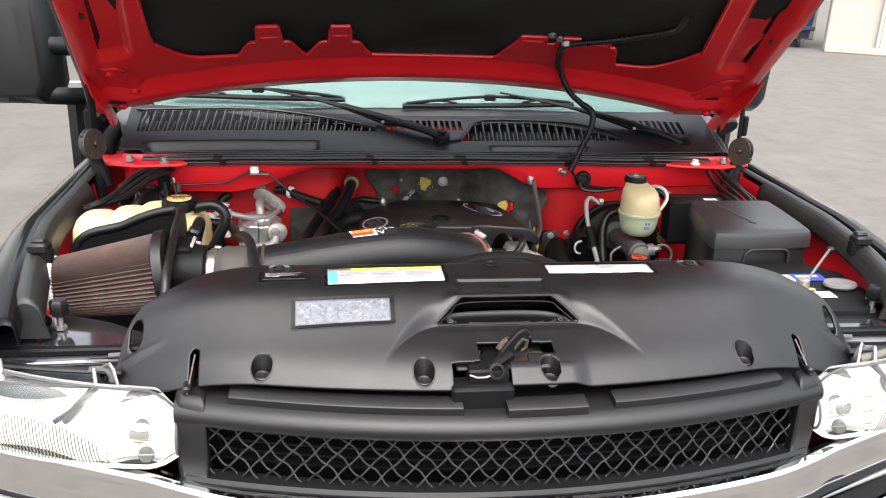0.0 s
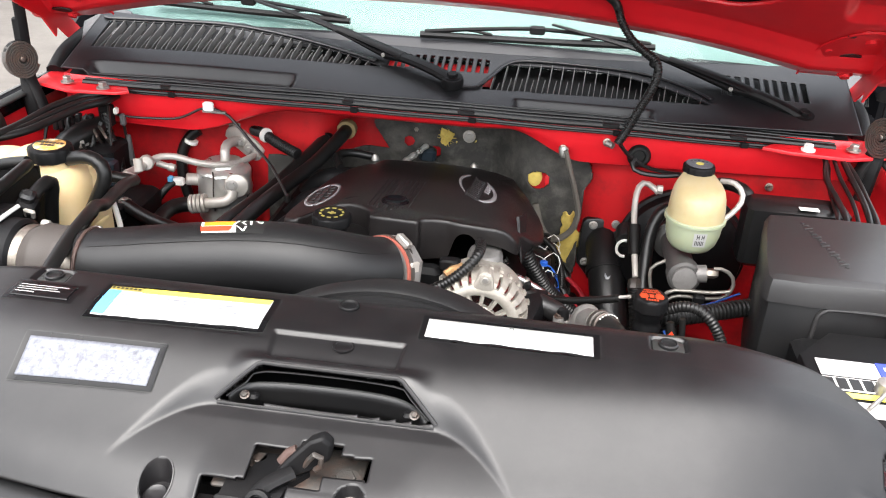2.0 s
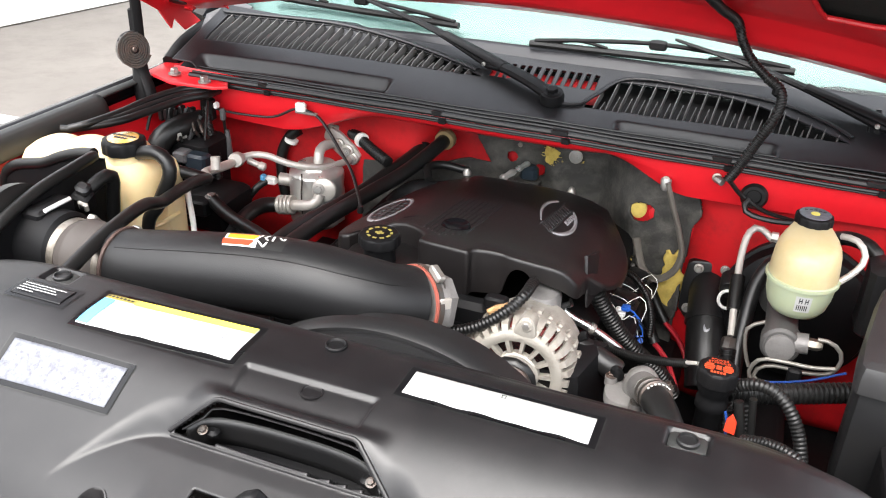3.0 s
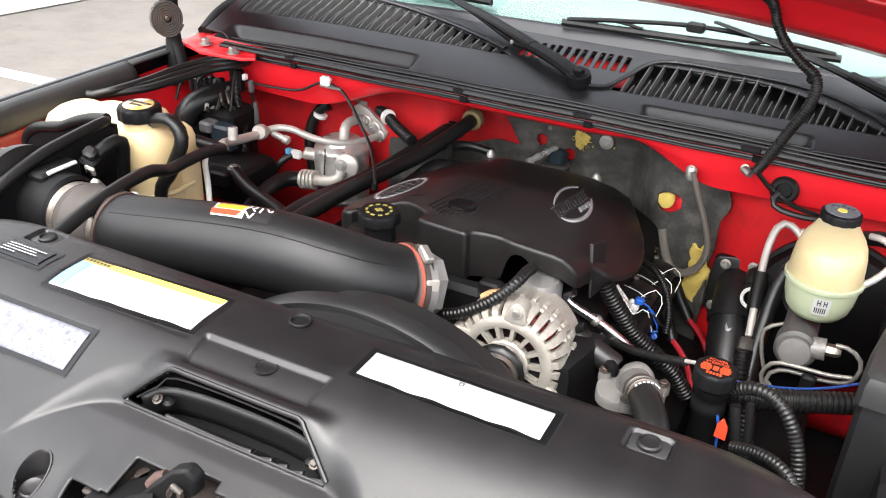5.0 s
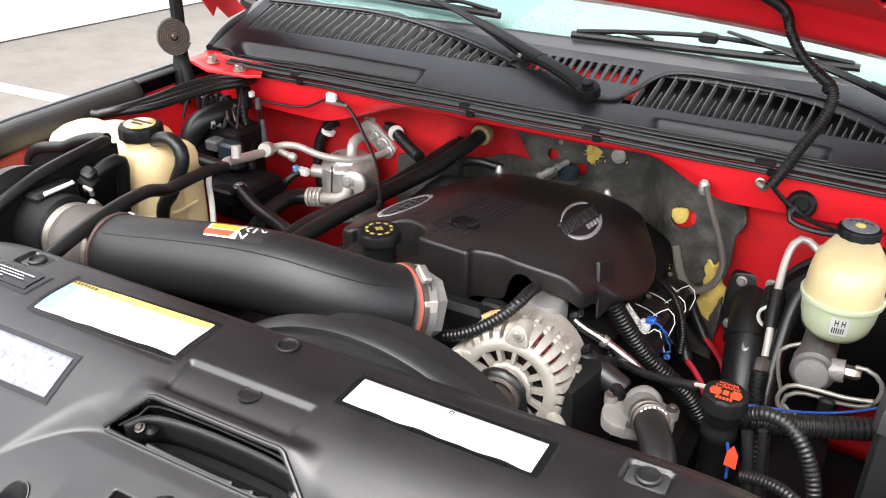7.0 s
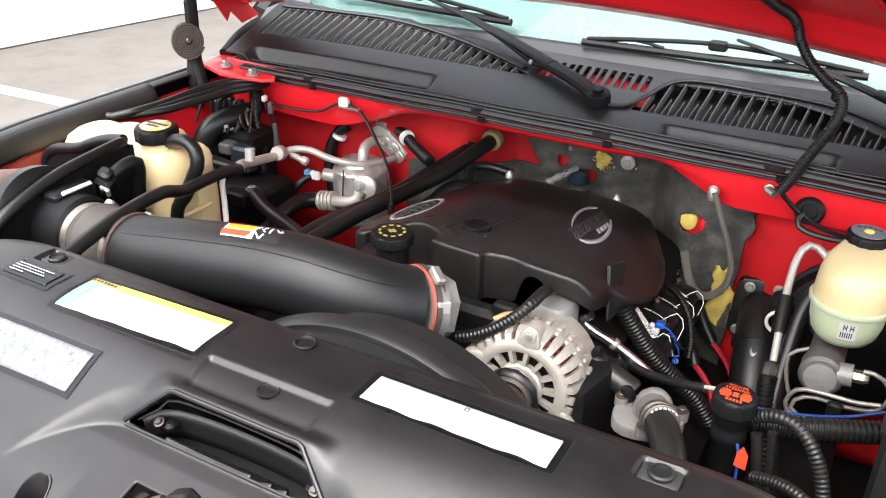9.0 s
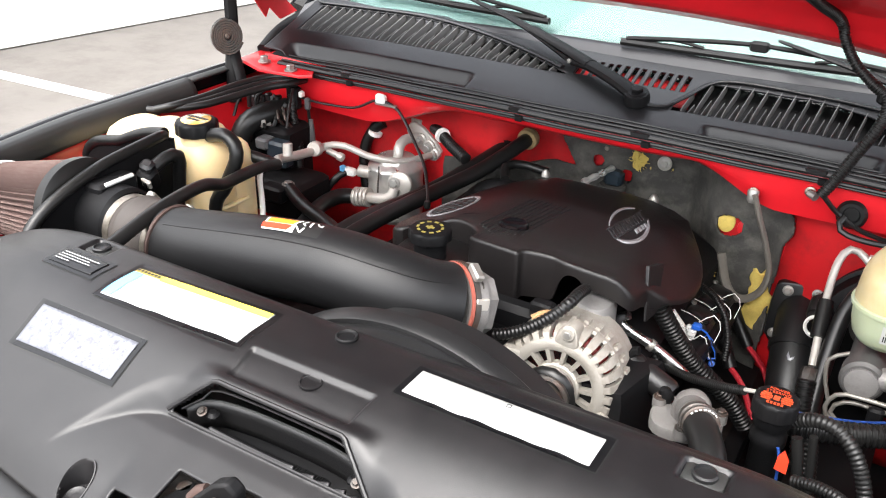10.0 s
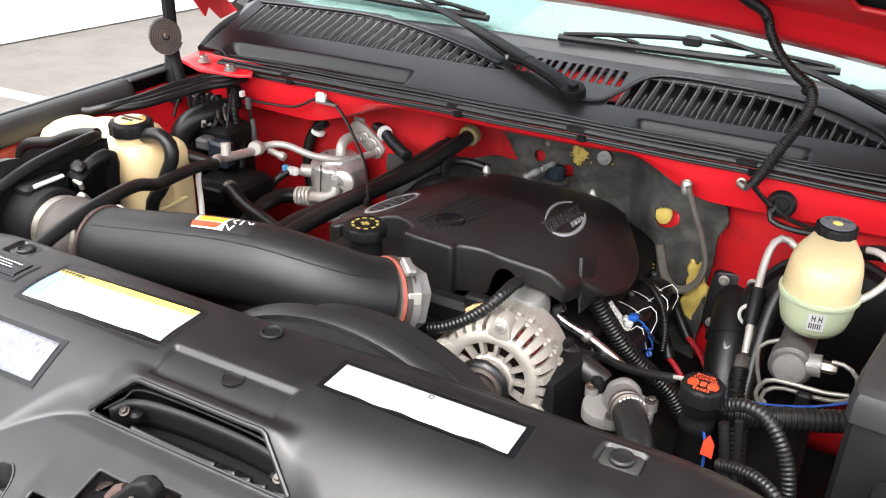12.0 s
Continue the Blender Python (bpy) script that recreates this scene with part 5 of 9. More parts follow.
def recess(x, y):
    """Floor of the recess in front of the opening, with a steep wall that sweeps forward on both sides."""
    floor_z = float(np.interp(-y, (0.128, 0.150, 0.175, 0.19, 0.215), (1.0975, 1.0935, 1.0865, 1.0825, 1.076)))
    a = max(0.0, (abs(x) - 0.108) / 0.088)
    back_y = -0.133 - 0.070 * a ** 1.7
    lean = 0.070 * 1.7 * a ** 0.7 / 0.088
    return floor_z + 1.5 * max(0.0, y - back_y) / math.sqrt(1 + lean * lean)


def cov_z(x, y):
    z = cov_base(x, y)
    # raised brow over the opening
    z += 0.007 * ramp((0.108 - abs(x)) / 0.032) * ramp((-0.086 - y) / 0.020)
    if -0.225 < y < -0.095 and abs(x) < 0.29:
        h_ = max(0.0, min(1.0, 0.5 + (z - recess(x, y)) / 0.014))
        z = z + (recess(x, y) - z) * h_ - 0.007 * h_ * (1 - h_)
    # raised frame over the opening and shallow pads
    pad = ramp((0.071 - abs(x + 0.002) + 0.1 * (y + 0.07)) / 0.005) * ramp((y + 0.096) / 0.005) * ramp((-0.055 - y) / 0.004)
    z -= 0.0036 * pad
    for lx0, lx1, ly0, ly1 in ((-0.282, -0.082, -0.071, 0.000), (0.078, 0.270, -0.047, 0.002), (-0.329, -0.175, -0.143, -0.093)):
        z -= 0.0010 * ramp((x - lx0) / 0.004) * ramp((lx1 - x) / 0.004) * ramp((y - ly0) / 0.004) * ramp((ly1 - y) / 0.004)
    for bx in (-0.351, 0.341):
        z -= 0.006 * ramp((0.021 - abs(x - bx)) / 0.005) * ramp((0.016 - abs(y - 0.001)) / 0.005)
    # raised dart at both outer ends
    dart = max(0.0, 1 - abs(y + 0.118 + 0.05 * (abs(x) - 0.53)) / 0.008) * ramp((abs(x) - 0.505) / 0.06)
    return z + 0.006 * dart


def cov_keep(x, y, u, v):
    # opening in the back wall of the alcove
    if -0.131 < y < -0.108 and abs(x) < 0.070 + 0.041 * ((-0.108 - y) / 0.023):
        return False
    for px_, py_ in PITS:
        half = (py_ - cov_front(px_)) / 2 - 0.002
        if math.hypot((x - px_) / 0.0150, (y - py_ + half) / half) < 1:
            return False
    # latch window
    if -0.056 < x < 0.057 and -0.198 < y < -0.174:
        return False
    if -0.056 < x < 0.016 and -0.212 < y <= -0.197:
        return False
    if -0.098 < x < -0.014 and y <= -0.211:
        return False
    if -0.012 < x < 0.028 and -0.175 < y < -0.164:
        return False
    for s_ in (-1, 1):
        if math.hypot((x - s_ * 0.560) / 0.011, (y + 0.092) / 0.020) < 1:
            return False
        if abs(x - s_ * 0.467) < 0.0075 and y < -0.152:
            return False
        if math.hypot(x - s_ * 0.467, y + 0.152) < 0.0075:
            return False
    return True


def cov_fn(u, v):
    x = -0.586 + 1.172 * u
    a, b = cov_front(x), cov_back(x)
    y = a + (b - a) * v
    return (x, y, cov_z(x, y))


part("shell", Geo().sheet(586, 130, cov_fn, cov_keep), COVER, cover, solid=0.004, angle=60)
# trim of the opening and the dark duct behind it
op = [(-0.112, -0.131), (-0.071, -0.1075), (0.071, -0.1075), (0.112, -0.131)]
tr = []
for (xa, ya), (xb, yb) in zip(op, op[1:]):
    for i in range(8):
        x_, y_ = xa + (xb - xa) * i / 8, ya + (yb - ya) * i / 8
        tr.append((x_, y_, cov_z(x_, y_) + 0.001))
tr.append((0.112, -0.131, cov_z(0.112, -0.131) + 0.001))
part("opening_rim", Geo().tube(tr, 0.0024, 8, step=0.006), COVER, cover)
part("opening_sill", Geo().tube([(-0.110, -0.132, 1.098), (0.0, -0.132, 1.098), (0.110, -0.132, 1.098)], 0.0018, 8), COVER, cover)
duct = thing("hood_latch_duct", "dark plastic duct seen through the cover opening", "duct")
part("floor", Geo().box(0, -0.075, 1.066, 0.25, 0.12, 0.004, 0.001), MATT, duct)
LIP = [(-0.104, -0.118, 1.096), (-0.100, -0.110, 1.100), (-0.088, -0.100, 1.101), (-0.072, -0.095, 1.101), (-0.03, -0.091, 1.101), (0.035, -0.091, 1.101), (0.072, -0.096, 1.100), (0.092, -0.109, 1.099), (0.102, -0.121, 1.096)]
part("inner_lip", Geo().tube(LIP, 0.0011, 8), RAIL, duct)
lip_run = smooth_path(LIP, 0.006)
part("inner_wall", Geo().sheet(len(lip_run) - 1, 3, lambda u, v: tuple(lip_run[round(u * (len(lip_run) - 1))] + Vector((0, 0.004 * v, -0.034 * v)))), PLASTIC, duct, solid=0.002)
comb = Geo()
for i in range(44):
    comb.box(-0.055 + 0.0025 * i, -0.112, 1.0735, 0.0012, 0.012, 0.008)
part("fin_row", comb, MATT, duct, "row of fine dark cooling fins")
part("lip", Geo().tube([(-0.104, -0.122, 1.099), (-0.085, -0.112, 1.112), (-0.064, -0.104, 1.122), (0.064, -0.104, 1.122), (0.085, -0.112, 1.112), (0.104, -0.122, 1.099)], 0.0012, 8), COVER, duct)
part("back_wall", Geo().box(0, -0.03, 1.105, 0.25, 0.004, 0.05, 0.001), MATT, duct)
for s in (-1, 1):
    bolt(duct, (s * 0.088, -0.113, 1.096), (0, -0.5, 1), 0.0035, 0.004, DARK_STEEL, "screw")
    part("clip", Geo().box(s * 0.082, -0.107, 1.091, 0.014, 0.012, 0.008, 0.003), MATT, duct)
for px_, py_ in PITS:
    half = (py_ - cov_front(px_)) / 2 - 0.002
    floor_z = cov_base(px_, py_ - 2 * half) - 0.001
    rings = []
    for k_, lift in ((1.13, -0.001), (1.09, 0.0008), (1.02, 0.0010), (0.97, -0.001), (0.94, None), (0.90, None)):
        ring = []
        for i in range(40):
            a = 2 * math.pi * i / 40
            x_, y_ = px_ + 0.0150 * k_ * math.cos(a), py_ - half + half * k_ * math.sin(a)
            z_ = cov_base(x_, y_)
            ring.append((x_, y_, z_ + lift if lift is not None else min(z_ - 0.002, floor_z + (0.002 if k_ > 0.92 else 0.0))))
        rings.append(ring)
    part("fastener_well", Geo().rings(rings, False, True), COVER, cover, angle=50)
    part("fastener", Geo().lathe([(0.0112, 0.0), (0.0112, 0.003), (0.0098, 0.004), (0.0085, 0.003), (0.003, 0.0028)], 24, pose(px_, py_ - half - 0.002, floor_z, 8)), COVER, cover)
for bx in (-0.351, 0.341):
    part("fastener_pad", Geo().slab([(bx + a, 0.001 + b) for a, b in ((-0.017, -0.009), (-0.013, -0.012), (0.013, -0.012), (0.017, -0.009), (0.017, 0.009), (0.013, 0.012), (-0.013, 0.012), (-0.017, 0.009))], 1.1405, 0.004, 0.002), RAIL, cover, "grey fastener pad")
    part("fastener", Geo().lathe([(0.0105, 0.0), (0.0105, 0.003), (0.0085, 0.004), (0.008, 0.0015), (0.003, 0.0015)], 24, pose(bx, 0.001, 1.1405)), PLASTIC, cover)
part("fastener", Geo().lathe([(0.0115, 0.0), (0.0115, 0.002), (0.010, 0.003), (0.0085, 0.002), (0.008, 0.0005), (0.003, 0.0005)], 24, pose(-0.006, 0.002, 1.144)), MATT, cover)
part("fastener", Geo().lathe([(0.0115, 0.0), (0.0115, 0.0012), (0.0095, 0.0015), (0.009, 0.0005)], 24, pose(0.004, -0.066, cov_z(0.004, -0.066))), COVER, cover)


def on_cover(x0, x1, y0, y1, lift, skew=0.0, nu=30, nv=8, wave=0.0):
    """A thin sheet that lies on the cover."""
    def fn(u, v):
        x = x0 + (x1 - x0) * u
        y = y0 + (y1 - y0) * v + skew * (u - 0.5)
        e = wave * (math.sin(u * 17) + math.sin(u * 29 + 2)) * (1 if v < 0.01 else 0)
        return (x, y + e, cov_z(x, y) + lift)
    return Geo().sheet(nu, nv, fn)


def label(name, text, x0, x1, y0, y1, material, skew=0.0, wave=0.0, sol=0.0006):
    lab = thing(name, text, "label", "cover labels")
    part("backing_edge", on_cover(x0 - 0.0068, x1 + 0.0078, y0 - 0.0058, y1 + 0.0058, 0.0003, skew), RAIL, lab, "thin grey edge of the backing")
    part("backing", on_cover(x0 - 0.006, x1 + 0.007, y0 - 0.005, y1 + 0.005, 0.0010, skew), BACKING, lab, "black backing patch")
    part("sheet", on_cover(x0, x1, y0, y1, 0.0018, skew, 40, 10, wave), material, lab, solid=sol)
    return lab


l1 = label("emissions_label", "white emissions label with a yellow heading and blue end", -0.274, -0.090, -0.0622, -0.0078, PAPER, 0.007, 0.0004)
part("heading", on_cover(-0.236, -0.0905, -0.0172, -0.0078, 0.0027, 0.0055), YELLOW, l1, "yellow heading strip")
part("heading_dark", on_cover(-0.2735, -0.236, -0.0185, -0.0115, 0.0027, 0.0014), CAP_YELLOW, l1)
part("end_strip", on_cover(-0.2735, -0.259, -0.0645, -0.0195, 0.0027), BLUE, l1, "blue end strip")
rnd = random.Random(5)
for i in range(5):
    y_ = -0.027 - 0.0062 * i
    for xa in (-0.257, -0.205, -0.150):
        part("print_line", on_cover(xa, xa + rnd.uniform(0.025, 0.045), y_ - 0.0009, y_ + 0.0009, 0.0027, nu=4, nv=1), INK, l1)
for i in range(7):
    part("print_line", on_cover(-0.272 + i * 0.005, -0.269 + i * 0.005, -0.0168, -0.0135, 0.0034, nu=2, nv=1), BLACK_INK, l1)
l2 = label("belt_label", "worn silver label with faded print", -0.323, -0.181, -0.137, -0.099, FOIL_LABEL)
for i in range(46):
    xa, ya = rnd.uniform(-0.319, -0.192), rnd.uniform(-0.132, -0.104)
    part("faded_mark", on_cover(xa, xa + rnd.uniform(0.002, 0.007), ya - rnd.uniform(0.0007, 0.002), ya, 0.0027, rnd.uniform(-0.004, 0.004), 4, 2), INK, l2)
l3 = label("warning_label", "long white paper label with a barcode, lower edge wavy", 0.0845, 0.261, -0.0405, -0.0045, PAPER, 0.0, 0.0006)
for i in range(14):
    w_ = rnd.choice((0.0006, 0.001, 0.0014))
    part("bar", on_cover(0.170 + i * 0.0022, 0.170 + i * 0.0022 + w_, -0.0225, -0.0155, 0.0027, nu=1, nv=1), INK, l3)
for i in range(6):
    part("print_line", on_cover(0.089 + 0.0, 0.099, -0.0100 - 0.0042 * i, -0.0092 - 0.0042 * i, 0.0027, nu=3, nv=1), INK, l3)
for xa, xb, ya, yb in ((0.172, 0.1766, -0.0117, -0.0109), (0.172, 0.1766, -0.0078, -0.0070), (0.172, 0.1729, -0.0109, -0.0078), (0.1757, 0.1766, -0.0109, -0.0078)):
    part("stamp", on_cover(xa, xb, ya, yb, 0.0027, nu=2, nv=2), BLACK_INK, l3)
for i in range(5):
    part("print_line", on_cover(0.184 + 0.005 * i, 0.187 + 0.005 * i, -0.0112, -0.0090, 0.0027, nu=1, nv=1), INK, l3)
part("crease", on_cover(0.111, 0.1114, -0.040, -0.005, 0.0023, 0.0, 2, 8), INK, l3, "faint folded crease")
l4 = label("notice_sticker", "small black sticker with white print", -0.375, -0.308, -0.050, -0.024, BACKING)
for i in range(4):
    part("print_line", on_cover(-0.371, -0.371 + (0.056, 0.045, 0.05, 0.022)[i], -0.0312 - 0.0045 * i, -0.0300 - 0.0045 * i, 0.0032, nu=6, nv=1), PAPER, l4)

# ---- hood latch ----
latch = thing("hood_latch", "greasy black hood latch with a rusty lever", "latch")
part("plate", Geo().box(-0.02, -0.175, 1.062, 0.14, 0.07, 0.006, 0.002), DARK_STEEL, latch)
part("body", Geo().slab([(-0.075, -0.235), (-0.018, -0.235), (-0.014, -0.205), (0.0, -0.185), (-0.005, -0.165), (-0.05, -0.165), (-0.06, -0.195), (-0.075, -0.205)], 1.072, 0.03, 0.004), MATT, latch)
hook = [(-0.030, -0.205, 1.078), (-0.018, -0.198, 1.092), (0.002, -0.192, 1.112), (0.014, -0.188, 1.116), (0.022, -0.186, 1.106), (0.020, -0.186, 1.088), (0.006, -0.190, 1.080), (-0.010, -0.198, 1.074)]
gg = Geo().rings([[(a, b, c) for a, b, c in hook], [(a, b + 0.014, c) for a, b, c in hook]])
part("hook", gg, MATT, latch, bevel=0.003)
part("hook_guard", Geo().tube([(-0.004, -0.192, 1.083), (0.006, -0.196, 1.10), (0.013, -0.197, 1.106), (0.015, -0.196, 1.092), (0.008, -0.195, 1.084)], 0.003, 8), DARK_STEEL, latch)
part("lever", Geo().tube([(-0.045, -0.222, 1.066), (-0.03, -0.214, 1.078), (-0.012, -0.20, 1.082)], 0.009, 8, flat=0.7), MATT, latch)
part("lever_tab", Geo().box(-0.060, -0.232, 1.068, 0.034, 0.008, 0.012, 0.003), MATT, latch, "worn lever tab")
part("lever_edge", Geo().tube([(-0.076, -0.237, 1.068), (-0.06, -0.238, 1.063), (-0.044, -0.236, 1.066)], 0.0016, 6), STEEL, latch)
part("spring", Geo().tube([(-0.026, -0.190, 1.083), (-0.019, -0.186, 1.092), (-0.012, -0.184, 1.095)], 0.0055, 10), RUST, latch, "rusty spring sleeve")
part("bushing", Geo().lathe([(0.012, 0), (0.012, 0.01), (0.008, 0.011), (0.007, 0.004)], 18, axis((-0.036, -0.226, 1.066), (0, -0.8, 0.5))), MATT, latch)
bolt(latch, (0.035, -0.187, 1.068), (0, 0, 1), 0.010, 0.006, DARK_STEEL)
bolt(latch, (-0.052, -0.174, 1.066), (0, 0, 1), 0.008, 0.006, DARK_STEEL)
part("ledge", Geo().box(-0.076, -0.226, 1.050, 0.05, 0.03, 0.004, 0.001), COVER, latch)
part("support", Geo().box(-0.057, -0.24, 1.03, 0.09, 0.03, 0.05, 0.004), MATT, latch)

# lamp support frames behind the headlights
for s in (-1, 1):
    fr_ = thing("lamp_support_frame", "dusty black bars behind the headlight", "support frame", "lamp support frames")
    part("upper_bar", Geo().box(s * 0.655, -0.082, 1.046, 0.235, 0.016, 0.012, 0.003), MATT, fr_)
    part("front_bar", Geo().box(s * 0.655, -0.098, 1.036, 0.235, 0.008, 0.006, 0.002), GREY_PLASTIC, fr_)
    part("lower_bar", Geo().box(s * 0.660, -0.090, 1.020, 0.22, 0.014, 0.010, 0.003), MATT, fr_)
    part("post", Geo().box(s * 0.535, -0.088, 1.022, 0.014, 0.020, 0.06, 0.003), MATT, fr_)
    part("post", Geo().box(s * 0.770, -0.088, 1.022, 0.014, 0.020, 0.06, 0.003), MATT, fr_)
    part("strut", Geo().tube([(s * 0.60, -0.092, 1.018), (s * 0.565, -0.105, 0.985)], 0.005, 6), MATT, fr_)
    part("strut", Geo().tube([(s * 0.555, -0.092, 1.015), (s * 0.585, -0.105, 0.985)], 0.004, 6), MATT, fr_)
    part("latch_pin", Geo().tube([(s * 0.60, -0.100, 1.045), (s * 0.565, -0.100, 1.046), (s * 0.555, -0.100, 1.036)], 0.004, 8), GREY_PLASTIC, fr_, "grey latch pin")


# ---- engine bay ----
# engine block, mostly hidden
eng = thing("engine_block", "dark oily engine block with valve covers and manifold", "engine")
part("block", Geo().box(0.0, 0.55, 0.84, 0.36, 0.50, 0.28, 0.03), MATT, eng)
part("timing_cover", Geo().slab([(-0.16, 0.24), (0.20, 0.24), (0.22, 0.34), (-0.18, 0.34)], 1.01, 0.25, 0.02), MATT, eng)
for s in (-1, 1):
    part("valve_cover", Geo().box(s * 0.235, 0.55, 0.925 if s < 0 else 0.74, 0.13, 0.48, 0.08, 0.02, None), MATT, eng)
    for i in range(4 if s < 0 else 0):
        part("runner", Geo().tube([(s * 0.15, 0.40 + i * 0.10, 1.0), (s * 0.22, 0.40 + i * 0.10, 0.99), (s * 0.27, 0.41 + i * 0.10, 0.94)], 0.022, 10), MATT, eng)
part("neck", Geo().tube([(-0.09, 0.325, 0.98), (-0.107, 0.322, 1.07)], 0.019, 16), MATT, eng)
part("wall_front", Geo().box(0.01, 0.31, 0.99, 0.10, 0.03, 0.10, 0.008), MATT, eng)

# engine cover
ec = thing("engine_cover", "brown-black plastic engine cover with grey badges", "engine cover")


def ec_top(x, y):
    z = 1.101 - 0.158 * (y - 0.34)
    d_ = max(0.0, x - 0.135)
    z -= 0.07 * max(0.0, x - 0.045) + 0.7 * d_ * min(1.0, d_ / 0.03)
    d_ = max(0.0, -0.095 - x)
    z -= 0.30 * d_ * min(1.0, d_ / 0.03)
    return z - 0.5 * max(0.0, y - 0.70) ** 1.3


# plan of the cover with the lower edge of its wall
ec_out = [(-0.0565, 0.352, 1.04), (-0.0565, 0.332, 1.02), (-0.053, 0.328, 1.02), (0.012, 0.3215, 1.030), (0.0165, 0.321, 1.031), (0.0195, 0.3235, 1.032), (0.0205, 0.3335, 1.034), (0.024, 0.3365, 1.035), (0.046, 0.342, 1.036),
          (0.057, 0.343, 1.036), (0.0625, 0.3425, 1.040), (0.066, 0.3415, 1.056), (0.071, 0.340, 1.072), (0.079, 0.339, 1.081), (0.088, 0.339, 1.083), (0.096, 0.339, 1.080), (0.102, 0.339, 1.074), (0.106, 0.339, 1.071),
          (0.140, 0.340, 1.066), (0.156, 0.342, 1.058), (0.164, 0.347, 1.052), (0.167, 0.358, 1.05), (0.166, 0.388, 1.04), (0.170, 0.402, 1.03), (0.184, 0.412, 1.03), (0.196, 0.435, 1.035),
          (0.205, 0.49, 1.035), (0.200, 0.56, 1.035), (0.180, 0.62, 1.02), (0.130, 0.685, 1.0), (0.05, 0.735, 0.99), (-0.05, 0.748, 0.99), (-0.13, 0.735, 1.0), (-0.178, 0.69, 1.01), (-0.195, 0.62, 1.02), (-0.200, 0.50, 1.03),
          (-0.205, 0.41, 1.04), (-0.195, 0.355, 1.04), (-0.170, 0.338, 1.04), (-0.158, 0.362, 1.04), (-0.135, 0.378, 1.04), (-0.105, 0.384, 1.04), (-0.075, 0.374, 1.04), (-0.060, 0.358, 1.04)]


# top skin as a fine sheet over the outline, and the wall round it
def inside(poly, x, y):
    c_ = False
    for (x1, y1), (x2, y2) in zip(poly, poly[1:] + poly[:1]):
        if (y1 > y) != (y2 > y) and x < (x2 - x1) * (y - y1) / (y2 - y1) + x1:
            c_ = not c_
    return c_


def rounded(poly, n=3):
    for _ in range(n):
        poly = [q for a, b in zip(poly, poly[1:] + poly[:1]) for q in (tuple(0.75 * p + 0.25 * r for p, r in zip(a, b)), tuple(0.25 * p + 0.75 * r for p, r in zip(a, b)))]
    return poly


eo = rounded(ec_out, 1)
n_ = len(eo)
cx_, cy_ = 0.0, 0.53
rings = []
for ins, dr in ((0.003, None), (0, None), (0.0, 0.0065), (0.0008, 0.0032), (0.0024, 0.001), (0.0052, 0.0)):
    ring = []
    for i, p in enumerate(eo):
        a, b = Vector(eo[i - 1][:2]), Vector(eo[(i + 1) % n_][:2])
        t = (b - a).normalized()
        x_, y_ = p[0] - t.y * ins, p[1] + t.x * ins
        if dr is None and x_ > 0.15 and y_ > 0.41:
            x_ -= 0.030 * ramp((y_ - 0.41) / 0.03)
        ring.append((x_, y_, min(p[2], ec_top(x_, y_) - 0.016) if dr is None else ec_top(x_, y_) - dr))
    rings.append(ring)
for f_ in (0.85, 0.7, 0.55, 0.4, 0.25, 0.12, 0.03):
    rings.append([(cx_ + (x_ - cx_) * f_, cy_ + (y_ - cy_) * f_, ec_top(cx_ + (x_ - cx_) * f_, cy_ + (y_ - cy_) * f_)) for x_, y_, z_ in rings[5]])
part("shell", Geo().rings(rings, False, True), ENGINE_PLASTIC, ec, angle=50)
part("well", Geo().slab(rounded([(-0.162, 0.30), (-0.05, 0.30), (-0.055, 0.355), (-0.075, 0.38), (-0.105, 0.388), (-0.137, 0.382), (-0.165, 0.36)], 1), 1.062, 0.02, 0.004), ENGINE_PLASTIC, ec)
part("fin", Geo().rings([[(0.1565, 0.410, 1.086), (0.170, 0.389, 1.018), (0.174, 0.420, 1.018), (0.168, 0.44, 1.082)], [(0.1615, 0.410, 1.086), (0.1735, 0.389, 1.018), (0.177, 0.420, 1.018), (0.173, 0.44, 1.082)]]), ENGINE_PLASTIC, ec, bevel=0.001)
for i, ya in enumerate((0.384, 0.379, 0.374, 0.3685, 0.362, 0.369, 0.3755, 0.382, 0.389)):
    xa = -0.0683 + 0.00768 * i
    off = abs(xa + 0.032)
    hole = math.sqrt(0.025 ** 2 - off ** 2) if off < 0.024 else 0.0
    for y0, y1 in (((ya, 0.413 - hole), (0.413 + hole, 0.553)) if hole else ((ya, 0.553),)):
        if y1 - y0 > 0.006:
            part("groove", Geo().tube([(xa - 0.004 * (y_ - 0.38) * (4 - i) / 4, y_, ec_top(xa, y_) + 0.0004) for y_ in (y0, 0.5 * (y0 + y1), y1)], 0.00125, 6), BLACK_INK, ec)
    part("groove_end", Geo().lathe([(0.0021, 0), (0.0018, 0.0008), (0.0006, 0.0010)], 10, pose(xa, ya, ec_top(xa, ya))), ENGINE_PLASTIC, ec)
part("grommet", Geo().lathe([(0.0215, 0.0), (0.0205, 0.0030), (0.0185, 0.0036), (0.0165, 0.0028), (0.014, 0.0012), (0.004, 0.0008)], 32, Matrix.Translation((-0.032, 0.413, ec_top(-0.032, 0.413)))), BLACK_PAINT, ec)


